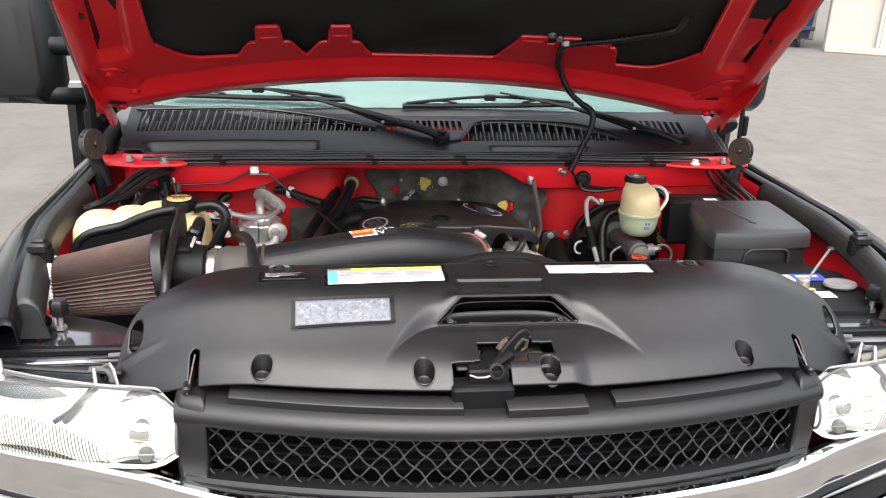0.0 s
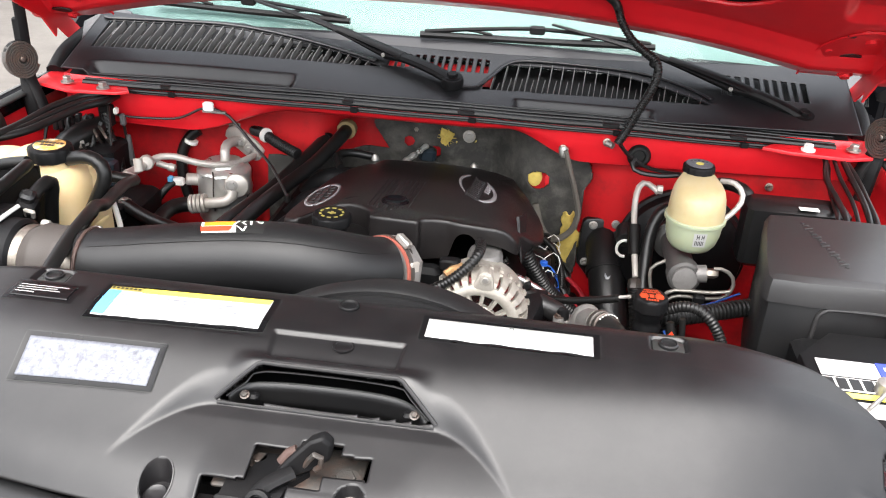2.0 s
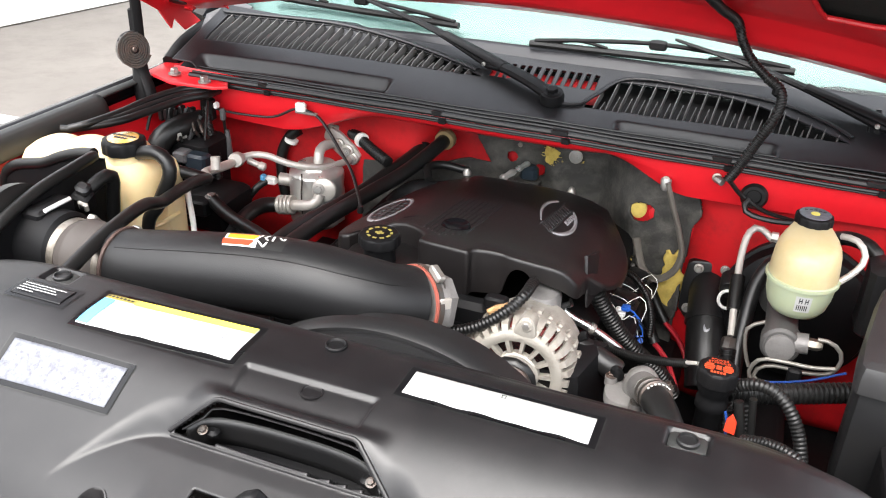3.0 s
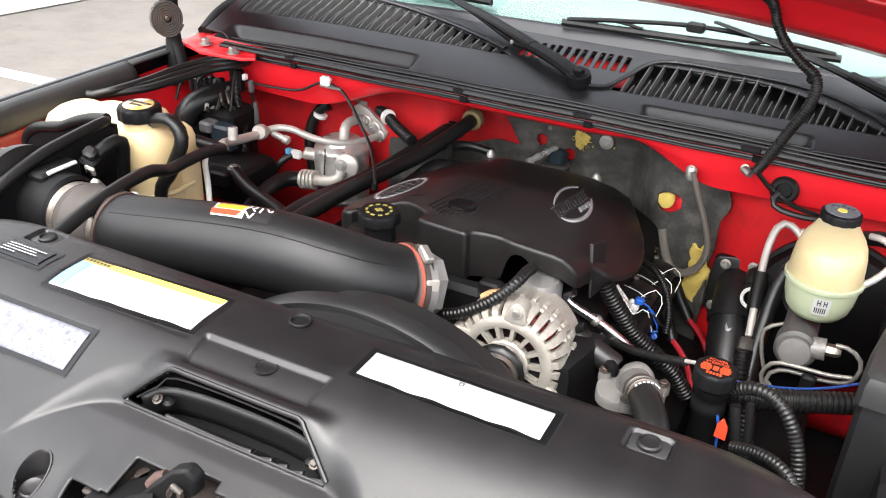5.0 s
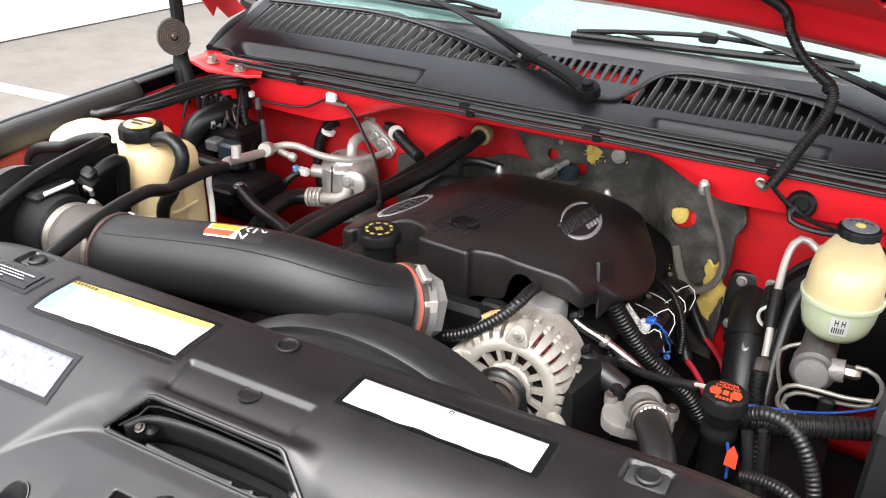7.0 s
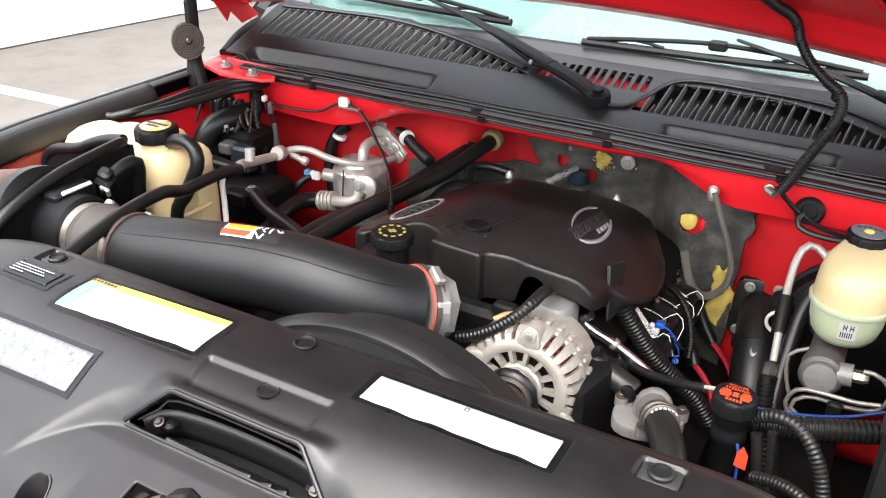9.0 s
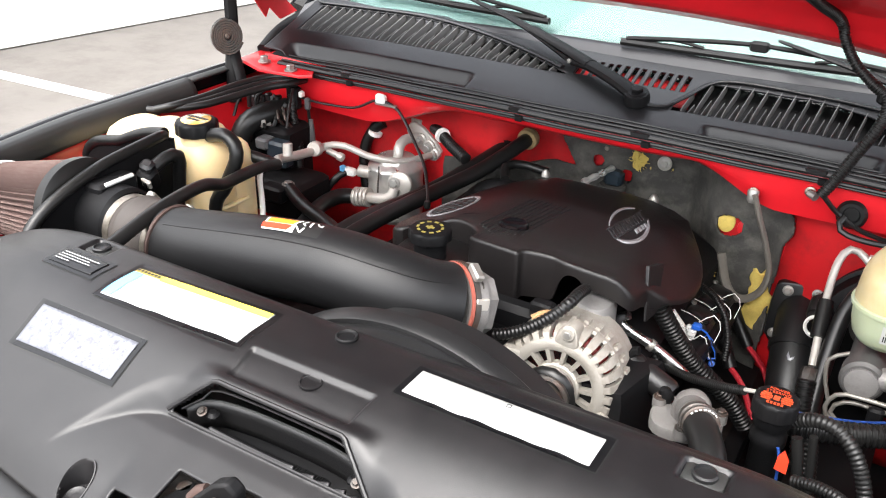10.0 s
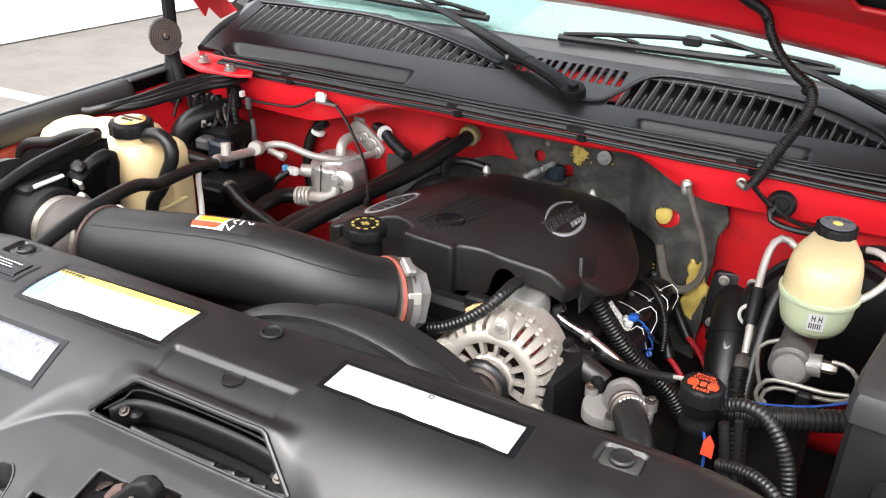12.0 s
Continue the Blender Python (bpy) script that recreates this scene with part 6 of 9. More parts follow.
def badge(cx, cy, a, b, turn, gap, bars):
    """A ring in two arcs with plain bars across it."""
    def on(x, y, lift):
        c_, s_ = math.cos(turn), math.sin(turn)
        X, Y = cx + c_ * x - s_ * y, cy + s_ * x + c_ * y
        return (X, Y, ec_top(X, Y) + lift)
    for a0 in (gap, 180 + gap):
        v, f = [], []
        n = 24
        for i in range(n + 1):
            an = radians(a0 + (180 - 2 * gap) * i / n)
            for k_ in (1.0, 0.84):
                v.append(on(a * k_ * math.cos(an), b * k_ * math.sin(an), 0.0012))
        for i in range(n):
            f.append((2 * i, 2 * i + 2, 2 * i + 3, 2 * i + 1))
        part("badge_arc", Geo().add(v, f), GREY_BADGE, ec, solid=0.001)
    for x0, x1, y0, y1, mt in bars:
        part("badge_bar", Geo().sheet(6, 3, lambda u, v: on(x0 + (x1 - x0) * u, y0 + (y1 - y0) * v, 0.0016)), mt, ec, solid=0.0016)




def on_badge(p, q, lift):
    """A place on the round badge: p across, q towards the front, in radii."""
    X, Y = 0.0834 + 0.022 * p + 0.0288 * q, 0.558 + 0.0268 * p - 0.0796 * q
    return (X, Y, ec_top(X, Y) + lift)


for a0, a1, k0 in ((72, 186, 0.86), (-128, 18, 0.82)):
    v, f = [], []
    for i in range(31):
        an = radians(a0 + (a1 - a0) * i / 30)
        kk = k0 + (1 - k0) * 0.6 * abs(i / 15 - 1) ** 3
        v += [on_badge(math.cos(an), -math.sin(an), 0.0012), on_badge(kk * math.cos(an), -kk * math.sin(an), 0.0012)]
    f = [(2 * i, 2 * i + 2, 2 * i + 3, 2 * i + 1) for i in range(30)]
    part("badge_arc", Geo().add(v, f), GREY_BADGE, ec, solid=0.001)
BD, BN = Vector((0.833, -0.553)), Vector((0.553, 0.833))


def badge_bar(a0, a1, b0, b1, mt):
    def at(u, v):
        w = BD * (a0 + (a1 - a0) * u) + BN * (b0 + (b1 - b0) * v)
        return on_badge(w.x, w.y, 0.0016)
    part("badge_bar", Geo().sheet(5, 3, at), mt, ec, solid=0.0016)


for i in range(6):
    a0 = -1.02 + 0.325 * i
    badge_bar(a0, a0 + 0.10, -0.30, 0.22, BADGE_DARK)
    badge_bar(a0 + 0.14, a0 + 0.25, -0.30, 0.22, BADGE_DARK)
badge_bar(-1.1, 0.98, -0.36, -0.32, BADGE_DARK)
badge_bar(-1.0, 0.98, 0.24, 0.29, BADGE_DARK)
for i in range(4):
    badge_bar(0.02 + 0.185 * i, 0.15 + 0.185 * i, 0.36, 0.60, GREY_BADGE)
badge(-0.1675, 0.487, 0.076, 0.027, radians(94), 3, [(-0.055 + 0.02 * i + 0.01 * abs(k_), -0.040 + 0.02 * i, -0.004 + 0.011 * k_, 0.004 + 0.011 * k_, BADGE_DARK) for i in range(5) for k_ in (-1, 0, 1)])
part("stud", Geo().lathe([(0.009, 0), (0.008, 0.006), (0.004, 0.013), (0.002, 0.014)], 14, pose(0.059, 0.752, 1.020)), STEEL, ec)
part("stud", Geo().lathe([(0.008, 0), (0.007, 0.006), (0.003, 0.012)], 14, pose(-0.132, 0.74, 1.026)), STEEL, ec)

cap = thing("oil_filler_cap", "black oil filler cap with yellow print", "cap")


def knob(parent, c, r, h, lobes, material, name="grip", n=64):
    rings_ = []
    for z, k_, w in ((0, 0.94, 1), (0.08, 1.0, 1), (0.75, 1.0, 1), (0.92, 0.96, 1), (1.0, 0.86, 0.3)):
        rings_.append([((r * k_ * (1 - 0.05 * w * (0.5 + 0.5 * math.cos(lobes * 2 * math.pi * i / n)) ** 2)) * math.cos(2 * math.pi * i / n), (r * k_ * (1 - 0.05 * w * (0.5 + 0.5 * math.cos(lobes * 2 * math.pi * i / n)) ** 2)) * math.sin(2 * math.pi * i / n), z * h) for i in range(n)])
    return part(name, Geo().rings(rings_, True, True, c if isinstance(c, Matrix) else Matrix.Translation(c)), material, parent)


knob(cap, (-0.109, 0.321, 1.087), 0.029, 0.0165, 8, MATT)
part("neck", Geo().lathe([(0.022, -0.02), (0.022, 0.002)], 24, pose(-0.109, 0.321, 1.083)), MATT, cap)
for i in range(10):
    a = i / 10 * 2 * math.pi
    part("print_mark", Geo().box(0, 0.0165, 0, 0.0058, 0.0034, 0.0006, 0, Matrix.Translation((-0.109, 0.321, 1.1040)) @ Matrix.Rotation(a, 4, "Z")), CAP_YELLOW, cap)
part("print_mark", Geo().box(-0.109, 0.321, 1.1040, 0.012, 0.004, 0.0006), CAP_YELLOW, cap)
part("print_mark", Geo().box(-0.109, 0.321, 1.1041, 0.004, 0.010, 0.0006), CAP_YELLOW, cap)

# intake tube with coupler and clamps
IN = [(-0.388, 0.133, 1.0840), (-0.34, 0.136, 1.090), (-0.27, 0.143, 1.0985), (-0.19, 0.152, 1.1055), (-0.125, 0.158, 1.1070), (-0.075, 0.168, 1.0990), (-0.038, 0.186, 1.0860), (-0.012, 0.212, 1.0760)]
intake = thing("intake_tube", "black textured intake tube with an orange decal", "intake tube")


def in_r(s_):
    return 0.0462 + 0.0030 * ramp(s_ / 0.6) - 0.002 * ramp((s_ - 0.85) / 0.15)


part("tube", Geo().tube(IN, in_r, 40, step=0.006), TUBE, intake)
path_ = smooth_path(IN, 0.006)


def on_tube(s_, ang, lift=0.0008):
    """A place on the tube at a share of its length and an angle from its top towards the front."""
    i = min(len(path_) - 2, max(1, int(s_ * (len(path_) - 1))))
    fr = s_ * (len(path_) - 1) - i
    p = path_[i].lerp(path_[i + 1], fr)
    d = (path_[i + 1] - path_[i - 1]).normalized()
    side = Vector((0, 0, 1)).cross(d).normalized()
    up = d.cross(side)
    r_ = in_r(s_) + lift
    return p + up * (r_ * math.cos(ang)) - side * (r_ * math.sin(ang))


def decal(s0, s1, a0, a1, mt, lift=0.0012, shear=0.0, name="decal_field"):
    part(name, Geo().sheet(10, 8, lambda u, v: tuple(on_tube(s0 + (s1 - s0) * u + shear * v, a0 + (a1 - a0) * v, lift))), mt, intake)


for s0, s1, a0, a1, mt, lift, sh, nm in ((0.372, 0.478, -0.36, 0.06, WHITE, 0.0008, 0.014, "decal_edge"), (0.377, 0.474, -0.13, 0.03, LOGO_RED, 0.0014, 0.006, "decal_field"),
                                     (0.382, 0.479, -0.33, -0.15, LOGO_ORANGE, 0.0014, 0.005, "decal_field"), (0.476, 0.575, -0.38, 0.08, BLACK_INK, 0.0006, 0.0, "decal_field")):
    decal(s0 + 0.024, s1 + 0.024, 1.3 * a0 + 0.29, 1.3 * a1 + 0.29, mt, lift, sh, nm)
for s0, a0, a1, sh in ((0.480, -0.10, 0.04, -0.010), (0.486, -0.12, 0.04, 0.026), (0.516, -0.10, 0.04, -0.004), (0.488, -0.34, -0.16, -0.012), (0.498, -0.25, -0.16, 0.016), (0.508, -0.34, -0.24, -0.008), (0.524, -0.33, -0.15, 0.006), (0.542, -0.31, -0.22, 0.014), (0.560, -0.29, -0.22, 0.0)):
    decal(s0 + 0.024, s0 + 0.0302, 1.3 * a0 + 0.29, 1.3 * a1 + 0.29, WHITE, 0.0018, sh, "decal_stroke")
part("seam", Geo().tube([tuple(on_tube(i / 20, 0.62, 0.0)) for i in range(1, 20)], 0.0006, 5), RUBBER, intake)
coup = thing("intake_coupler", "grey silicone coupler with steel clamps", "coupler")
part("sleeve", Geo().tube([(-0.480, 0.141, 1.081), (-0.44, 0.137, 1.082), (-0.383, 0.133, 1.084)], lambda s_: 0.0405 + 0.0095 * math.sin(s_ * 3.14) - 0.0030 * abs(math.sin(s_ * 9.4)), 32, step=0.004), SILICONE, coup)
for s_, r_, w in ((0.10, 0.0425, 0.012), (0.90, 0.0425, 0.012)):
    a = Vector((-0.480, 0.141, 1.081)).lerp(Vector((-0.383, 0.133, 1.084)), s_)
    m_ = axis(a, (0.135, -0.012, -0.004))
    part("clamp", Geo().lathe([(r_ - 0.002, -w / 2), (r_ + 0.001, -w / 2), (r_ + 0.001, w / 2), (r_ - 0.002, w / 2)], 40, m_, cap=False), CLAMP_STEEL, coup, "worn steel band clamp")
    part("clamp_screw", Geo().box(0, 0, 0, 0.010, 0.022, 0.014, 0.002, m_ @ Matrix.Rotation(radians(35), 4, "Z") @ Matrix.Translation((r_ + 0.005, 0, 0))), STEEL, coup)
part("seal_ring", Geo().tube([tuple(Vector((-0.384, 0.133, 1.084)) + Vector((0.0, 0.0475 * math.cos(a * math.pi / 12), 0.0475 * math.sin(a * math.pi / 12)))) for a in range(25)], 0.003, 6), RUST, coup)

# throttle body behind the tube's end
tb = thing("throttle_body", "cast aluminium throttle body with an orange sealed clamp", "throttle body")
td = Vector((0.50, 0.84, -0.26)).normalized()
mt_ = axis(Vector((-0.012, 0.212, 1.076)), td)
part("orange_seal", Geo().lathe([(0.0455, -0.001), (0.0490, -0.001), (0.0490, 0.0022), (0.0455, 0.003)], 40, mt_, cap=False), ORANGE_SEAL, tb, "orange silicone seal")
part("clamp", Geo().lathe([(0.0475, 0.003), (0.0498, 0.003), (0.0498, 0.010), (0.0475, 0.010)], 40, mt_, cap=False), DARK_STEEL, tb, "dull steel band clamp")
part("collar", Geo().lathe([(0.046, 0.0), (0.048, 0.010), (0.048, 0.022), (0.041, 0.026)], 36, mt_), DULL_CAST, tb)
side_ = Vector((0, 0, 1)).cross(td).normalized()
up_ = td.cross(side_)
fl_ = Matrix(((side_.x, up_.x, td.x, -0.012), (side_.y, up_.y, td.y, 0.212), (side_.z, up_.z, td.z, 1.076), (0, 0, 0, 1))) @ Matrix.Rotation(radians(-5), 4, "Z")
part("flange", Geo().slab(rounded([(-0.037, -0.037), (0.037, -0.037), (0.037, 0.037), (-0.037, 0.037)], 1), -0.016, 0.024, 0.003, fl_ @ Matrix.Rotation(radians(180), 4, "X")), DULL_CAST, tb)
for a, b in ((-0.029, 0.031), (0.029, 0.031), (-0.029, -0.031)):
    bolt(tb, fl_ @ Vector((a, b, 0.016)), -td, 0.005, 0.005, DARK_STEEL)
part("clamp_screw", Geo().box(0, 0.0535, 0.008, 0.024, 0.010, 0.012, 0.002, fl_ @ Matrix.Rotation(radians(28), 4, "Z")), STEEL, tb)
part("tab", Geo().box(-0.044, 0.012, 0.012, 0.006, 0.020, 0.018, 0.001, fl_), PIPE, tb, "pale metal tab")
part("connector", Geo().box(0.068, 0.185, 1.030, 0.03, 0.02, 0.03, 0.004), MATT, tb)
part("connector", Geo().box(0.060, 0.178, 1.012, 0.02, 0.02, 0.03, 0.004), MATT, tb)

# heat shield and cone filter
sh = thing("heat_shield", "black air filter heat shield with a rubber edge trim", "heat shield")
side = [(0.02, 0.95), (0.30, 0.95), (0.285, 1.13), (0.275, 1.150), (0.22, 1.150), (0.15, 1.143), (0.09, 1.128), (0.05, 1.110), (0.025, 1.085), (0.015, 1.05)]
part("side_plate", Geo().rings([[(-0.535, b, c) for b, c in side], [(-0.539, b, c) for b, c in side]]), MATT, sh)
part("back_plate", Geo().rings([[(-0.537, 0.285, 0.95), (-0.537, 0.285, 1.148), (-0.60, 0.285, 1.142), (-0.66, 0.285, 1.117), (-0.71, 0.285, 1.105), (-0.737, 0.28, 1.080), (-0.75, 0.28, 0.95)], [(-0.537, 0.289, 0.95), (-0.537, 0.289, 1.148), (-0.60, 0.289, 1.142), (-0.66, 0.289, 1.117), (-0.71, 0.289, 1.105), (-0.737, 0.284, 1.080), (-0.75, 0.284, 0.95)]]), MATT, sh)
part("trim", Geo().tube([(-0.536, 0.012, 1.02), (-0.536, 0.016, 1.06), (-0.536, 0.028, 1.092), (-0.536, 0.055, 1.115), (-0.536, 0.10, 1.134), (-0.537, 0.16, 1.148), (-0.538, 0.22, 1.154), (-0.541, 0.265, 1.156), (-0.552, 0.282, 1.150)], 0.0085, 10), RUBBER, sh, "black rubber edge trim")
part("trim", Geo().tube([(-0.552, 0.285, 1.1535), (-0.586, 0.287, 1.147), (-0.622, 0.287, 1.135), (-0.654, 0.287, 1.1205), (-0.68, 0.287, 1.1145), (-0.711, 0.286, 1.107), (-0.732, 0.285, 1.092), (-0.739, 0.284, 1.075), (-0.742, 0.282, 1.03)], 0.0085, 10), RUBBER, sh, "black rubber edge trim")
part("base", Geo().box(-0.65, 0.15, 0.965, 0.24, 0.28, 0.006, 0.002), MATT, sh)
part("sensor_housing", Geo().box(-0.521, 0.156, 1.088, 0.032, 0.066, 0.092, 0.004), MATT, sh)
part("tag", Geo().box(0, 0, 0, 0.004, 0.048, 0.006, 0.001, Matrix.Translation((-0.506, 0.158, 1.1335)) @ Matrix.Rotation(radians(-40), 4, "Y")), PAPER, sh, "small pale tag")
part("mount_plate", Geo().box(-0.508, 0.146, 1.066, 0.040, 0.080, 0.07, 0.005), MATT, sh)
bolt(sh, (-0.489, 0.113, 1.080), (1, -0.2, 0), 0.005, 0.005, STEEL)
part("collar", Geo().lathe([(0.049, 0), (0.049, 0.052), (0.044, 0.057)], 36, axis((-0.537, 0.146, 1.080), (1, -0.02, 0)), cap=False), MATT, sh)

flt = thing("cone_air_filter", "red-brown pleated cone air filter with a white end", "air filter")
fm = axis((-0.733, 0.128, 1.062), (0.19, 0.0, 0.028))
n = 104
rings = []
for t in (0.0, 0.5, 1.0):
    R = 0.0535 + 0.0165 * t
    rings.append([((R - (0.0095 if i % 2 else 0.0)) * math.cos(2 * math.pi * i / n), (R - (0.0095 if i % 2 else 0.0)) * math.sin(2 * math.pi * i / n), 0.006 + 0.176 * t) for i in range(n)])
part("pleats", Geo().rings(rings, True, True, fm), FILTER, flt, angle=15)
part("end_cap", Geo().lathe([(0.035, -0.008), (0.052, -0.008), (0.055, -0.004), (0.0555, 0.006), (0.053, 0.009)], 48, fm), WHITE, flt, "white rubber end cap")
part("base_ring", Geo().lathe([(0.069, 0.176), (0.073, 0.178), (0.073, 0.194), (0.069, 0.196)], 48, fm), RUBBER, flt, "black rubber base")

sens = thing("air_flow_sensor_plug", "black sensor plug with a grey clip", "connector")
sm_ = Matrix.Translation((-0.517, 0.216, 1.114)) @ Matrix.Rotation(radians(24), 4, "X") @ Matrix.Rotation(radians(18), 4, "Y")
part("body", Geo().box(0, 0, 0, 0.026, 0.024, 0.034, 0.004, sm_), MATT, sens)
part("clip", Geo().box(0.008, -0.012, 0.006, 0.016, 0.006, 0.016, 0.002, sm_), PIPE, sens, "grey locking clip")
part("clip_bar", Geo().box(0.008, -0.0155, 0.006, 0.006, 0.003, 0.010, 0.001, sm_), MATT, sens)
part("plug_top", Geo().box(0, 0.004, 0.022, 0.020, 0.018, 0.016, 0.004, sm_), PLASTIC, sens)
part("boot", Geo().tube([(-0.512, 0.222, 1.128), (-0.509, 0.240, 1.136), (-0.507, 0.258, 1.138), (-0.508, 0.268, 1.128), (-0.516, 0.272, 1.10), (-0.522, 0.272, 1.06)], 0.0098, 12), RUBBER, sens)

# coolant tank
ct = thing("coolant_tank", "cream plastic coolant tank with three rounded lobes", "coolant tank")


def lobe(cx, cy, z0, z1, rx, ry, n=28, p=2.6):
    rings_ = []
    for t, k_ in ((0, 0.9), (0.05, 1.0), (0.70, 1.0), (0.84, 0.95), (0.93, 0.80), (0.98, 0.55), (1.0, 0.2)):
        ring_ = []
        for i in range(n):
            a = 2 * math.pi * i / n
            c_, s_ = math.cos(a), math.sin(a)
            ring_.append((cx + rx * k_ * math.copysign(abs(c_) ** (2 / p), c_), cy + ry * k_ * math.copysign(abs(s_) ** (2 / p), s_), z0 + (z1 - z0) * t))
        rings_.append(ring_)
    return rings_


for a in ((-0.715, 0.375, 0.93, 1.120, 0.050, 0.060), (-0.655, 0.375, 0.93, 1.128, 0.048, 0.062), (-0.600, 0.380, 0.93, 1.135, 0.055, 0.066), (-0.563, 0.366, 0.93, 1.128, 0.056, 0.058), (-0.535, 0.398, 0.93, 1.116, 0.032, 0.034)):
    part("lobe", Geo().rings(lobe(*a)), TANK, ct, angle=60)
part("neck", Geo().lathe([(0.030, 0.0), (0.027, 0.01), (0.027, 0.03)], 28, pose(-0.557, 0.354, 1.112)), TANK, ct)
knob(ct, (-0.557, 0.354, 1.132), 0.0335, 0.022, 10, MATT, "cap")
# cap top, its pale sky reflection put into the print colour
part("cap_disc", Geo().lathe([(0.0235, 0), (0.0235, 0.0012), (0.022, 0.002)], 32, pose(-0.557, 0.354, 1.154)), CAP_PRINT, ct, "amber printed cap top with painted pale glare")
for i in range(11):
    xi = (-0.018 + 0.006 * i, 0.004) if i < 7 else (-0.009 + 0.006 * (i - 7), -0.006)
    part("cap_print", Geo().box(-0.557 + xi[0], 0.354 + xi[1], 1.1565, 0.004, 0.006, 0.0006), BLACK_INK, ct)
part("seam", Geo().tube([(-0.77, 0.33, 1.02), (-0.66, 0.31, 1.02), (-0.56, 0.304, 1.02), (-0.508, 0.34, 1.02), (-0.504, 0.40, 1.02)], 0.004, 8), TANK, ct)


def hose(name, text, cat, pts, r, material, ribs=0.0, ends=(), n=12, group=""):
    h = thing(name, text, cat, group)
    part("line", Geo().tube(pts, r, n, ribs=ribs), material, h)
    for (p, d, rr, ln, mt) in ends:
        part("clamp", Geo().lathe([(rr * 0.96, -ln / 2), (rr, -ln / 2 + 0.001), (rr, ln / 2 - 0.001), (rr * 0.96, ln / 2)], 18, axis(p, d)), mt, h)
    return h


hose("overflow_hose", "black rubber overflow hose of the coolant tank", "hose", [(-0.530, 0.352, 1.134), (-0.510, 0.351, 1.140), (-0.490, 0.350, 1.141), (-0.474, 0.348, 1.131), (-0.470, 0.345, 1.112), (-0.481, 0.342, 1.086), (-0.494, 0.338, 1.059), (-0.512, 0.334, 1.031), (-0.520, 0.33, 0.97)], 0.0110, RUBBER)
hose("drain_pipe", "pale plastic drain pipe beside the tank", "pipe", [(-0.518, 0.445, 1.045), (-0.516, 0.44, 1.030), (-0.505, 0.43, 1.006), (-0.496, 0.42, 0.98), (-0.49, 0.41, 0.93)], 0.0048, WHITE)

# air conditioning pipe over the intake
ac = thing("ac_pipe", "dull aluminium air conditioning pipe with a black sleeve", "pipe")
AC = [(-0.387, 0.782, 0.996), (-0.392, 0.752, 0.998), (-0.404, 0.715, 1.001), (-0.420, 0.690, 1.006), (-0.454, 0.672, 1.012), (-0.478, 0.665, 1.019), (-0.502, 0.660, 1.026), (-0.526, 0.650, 1.027)]
part("metal_pipe", Geo().tube(AC + [(-0.536, 0.635, 1.0255)], 0.0066, 12), PIPE, ac)
part("metal_pipe", Geo().tube([(-0.536, 0.635, 1.0255), (-0.539, 0.615, 1.024), (-0.533, 0.56, 1.034), (-0.519, 0.50, 1.050), (-0.492, 0.46, 1.066), (-0.467, 0.432, 1.074)], 0.0082, 12), PIPE, ac)
part("service_port", Geo().lathe([(0.006, 0), (0.006, 0.022), (0.008, 0.024), (0.008, 0.034), (0.005, 0.036)], 12, axis((-0.530, 0.640, 1.018), (0.9, 0.1, -0.25))), PIPE, ac)
part("joint", Geo().lathe([(0.012, -0.012), (0.014, -0.008), (0.014, 0.008), (0.012, 0.012)], 16, axis((-0.537, 0.614, 1.028), (-0.35, 0.9, -0.25))), PIPE, ac)
part("sleeve", Geo().tube([(-0.467, 0.432, 1.074), (-0.463, 0.390, 1.084), (-0.452, 0.335, 1.092), (-0.442, 0.288, 1.097), (-0.434, 0.262, 1.107), (-0.428, 0.235, 1.117), (-0.412, 0.180, 1.126), (-0.402, 0.120, 1.125), (-0.393, 0.060, 1.118), (-0.385, 0.005, 1.108), (-0.383, -0.02, 1.085)], 0.0092, 14), RUBBER, ac, "black rubber sleeve")
part("branch", Geo().tube([(-0.535, 0.420, 1.084), (-0.515, 0.421, 1.082), (-0.492, 0.428, 1.077), (-0.465, 0.430, 1.073)], 0.0098, 12), RUBBER, ac, "black rubber branch hose")
part("valve", Geo().tube([(-0.478, 0.47, 1.074), (-0.480, 0.474, 1.094)], 0.008, 10), PIPE, ac)

accu = thing("ac_accumulator", "silver foil-wrapped air conditioning accumulator", "accumulator")
rnd = random.Random(3)
am = pose(-0.430, 0.718, 0.878)
rings = []
n = 72
waves = [(rnd.randint(3, 13), rnd.uniform(30, 160), rnd.uniform(0, 6.28), rnd.uniform(0.3, 1.0)) for _ in range(14)]
for j in range(41):
    z = 0.124 * j / 40
    k_ = (0.75 + 0.25 * ramp(z / 0.012)) * (0.70 + 0.30 * ramp((0.124 - z) / 0.016))
    ring = []
    for i in range(n):
        a = 2 * math.pi * i / n
        w = sum(q * abs(math.sin(0.5 * p * a + f_ * z + c_)) for p, f_, c_, q in waves) / 9.0
        r_ = 0.0560 * k_ * (1 - 0.095 * w + rnd.uniform(-0.005, 0.005))
        ring.append((r_ * math.cos(a), r_ * math.sin(a), z + rnd.uniform(-0.0006, 0.0006)))
    rings.append(ring)
part("wrap", Geo().rings(rings, True, True, am), FOIL, accu, "crumpled silver foil wrap", angle=28)
part("top_tube", Geo().tube([(-0.4285, 0.725, 0.992), (-0.430, 0.728, 1.014), (-0.4325, 0.745, 1.024), (-0.430, 0.768, 1.024), (-0.422, 0.786, 1.022)], 0.0098, 12), PIPE, accu)
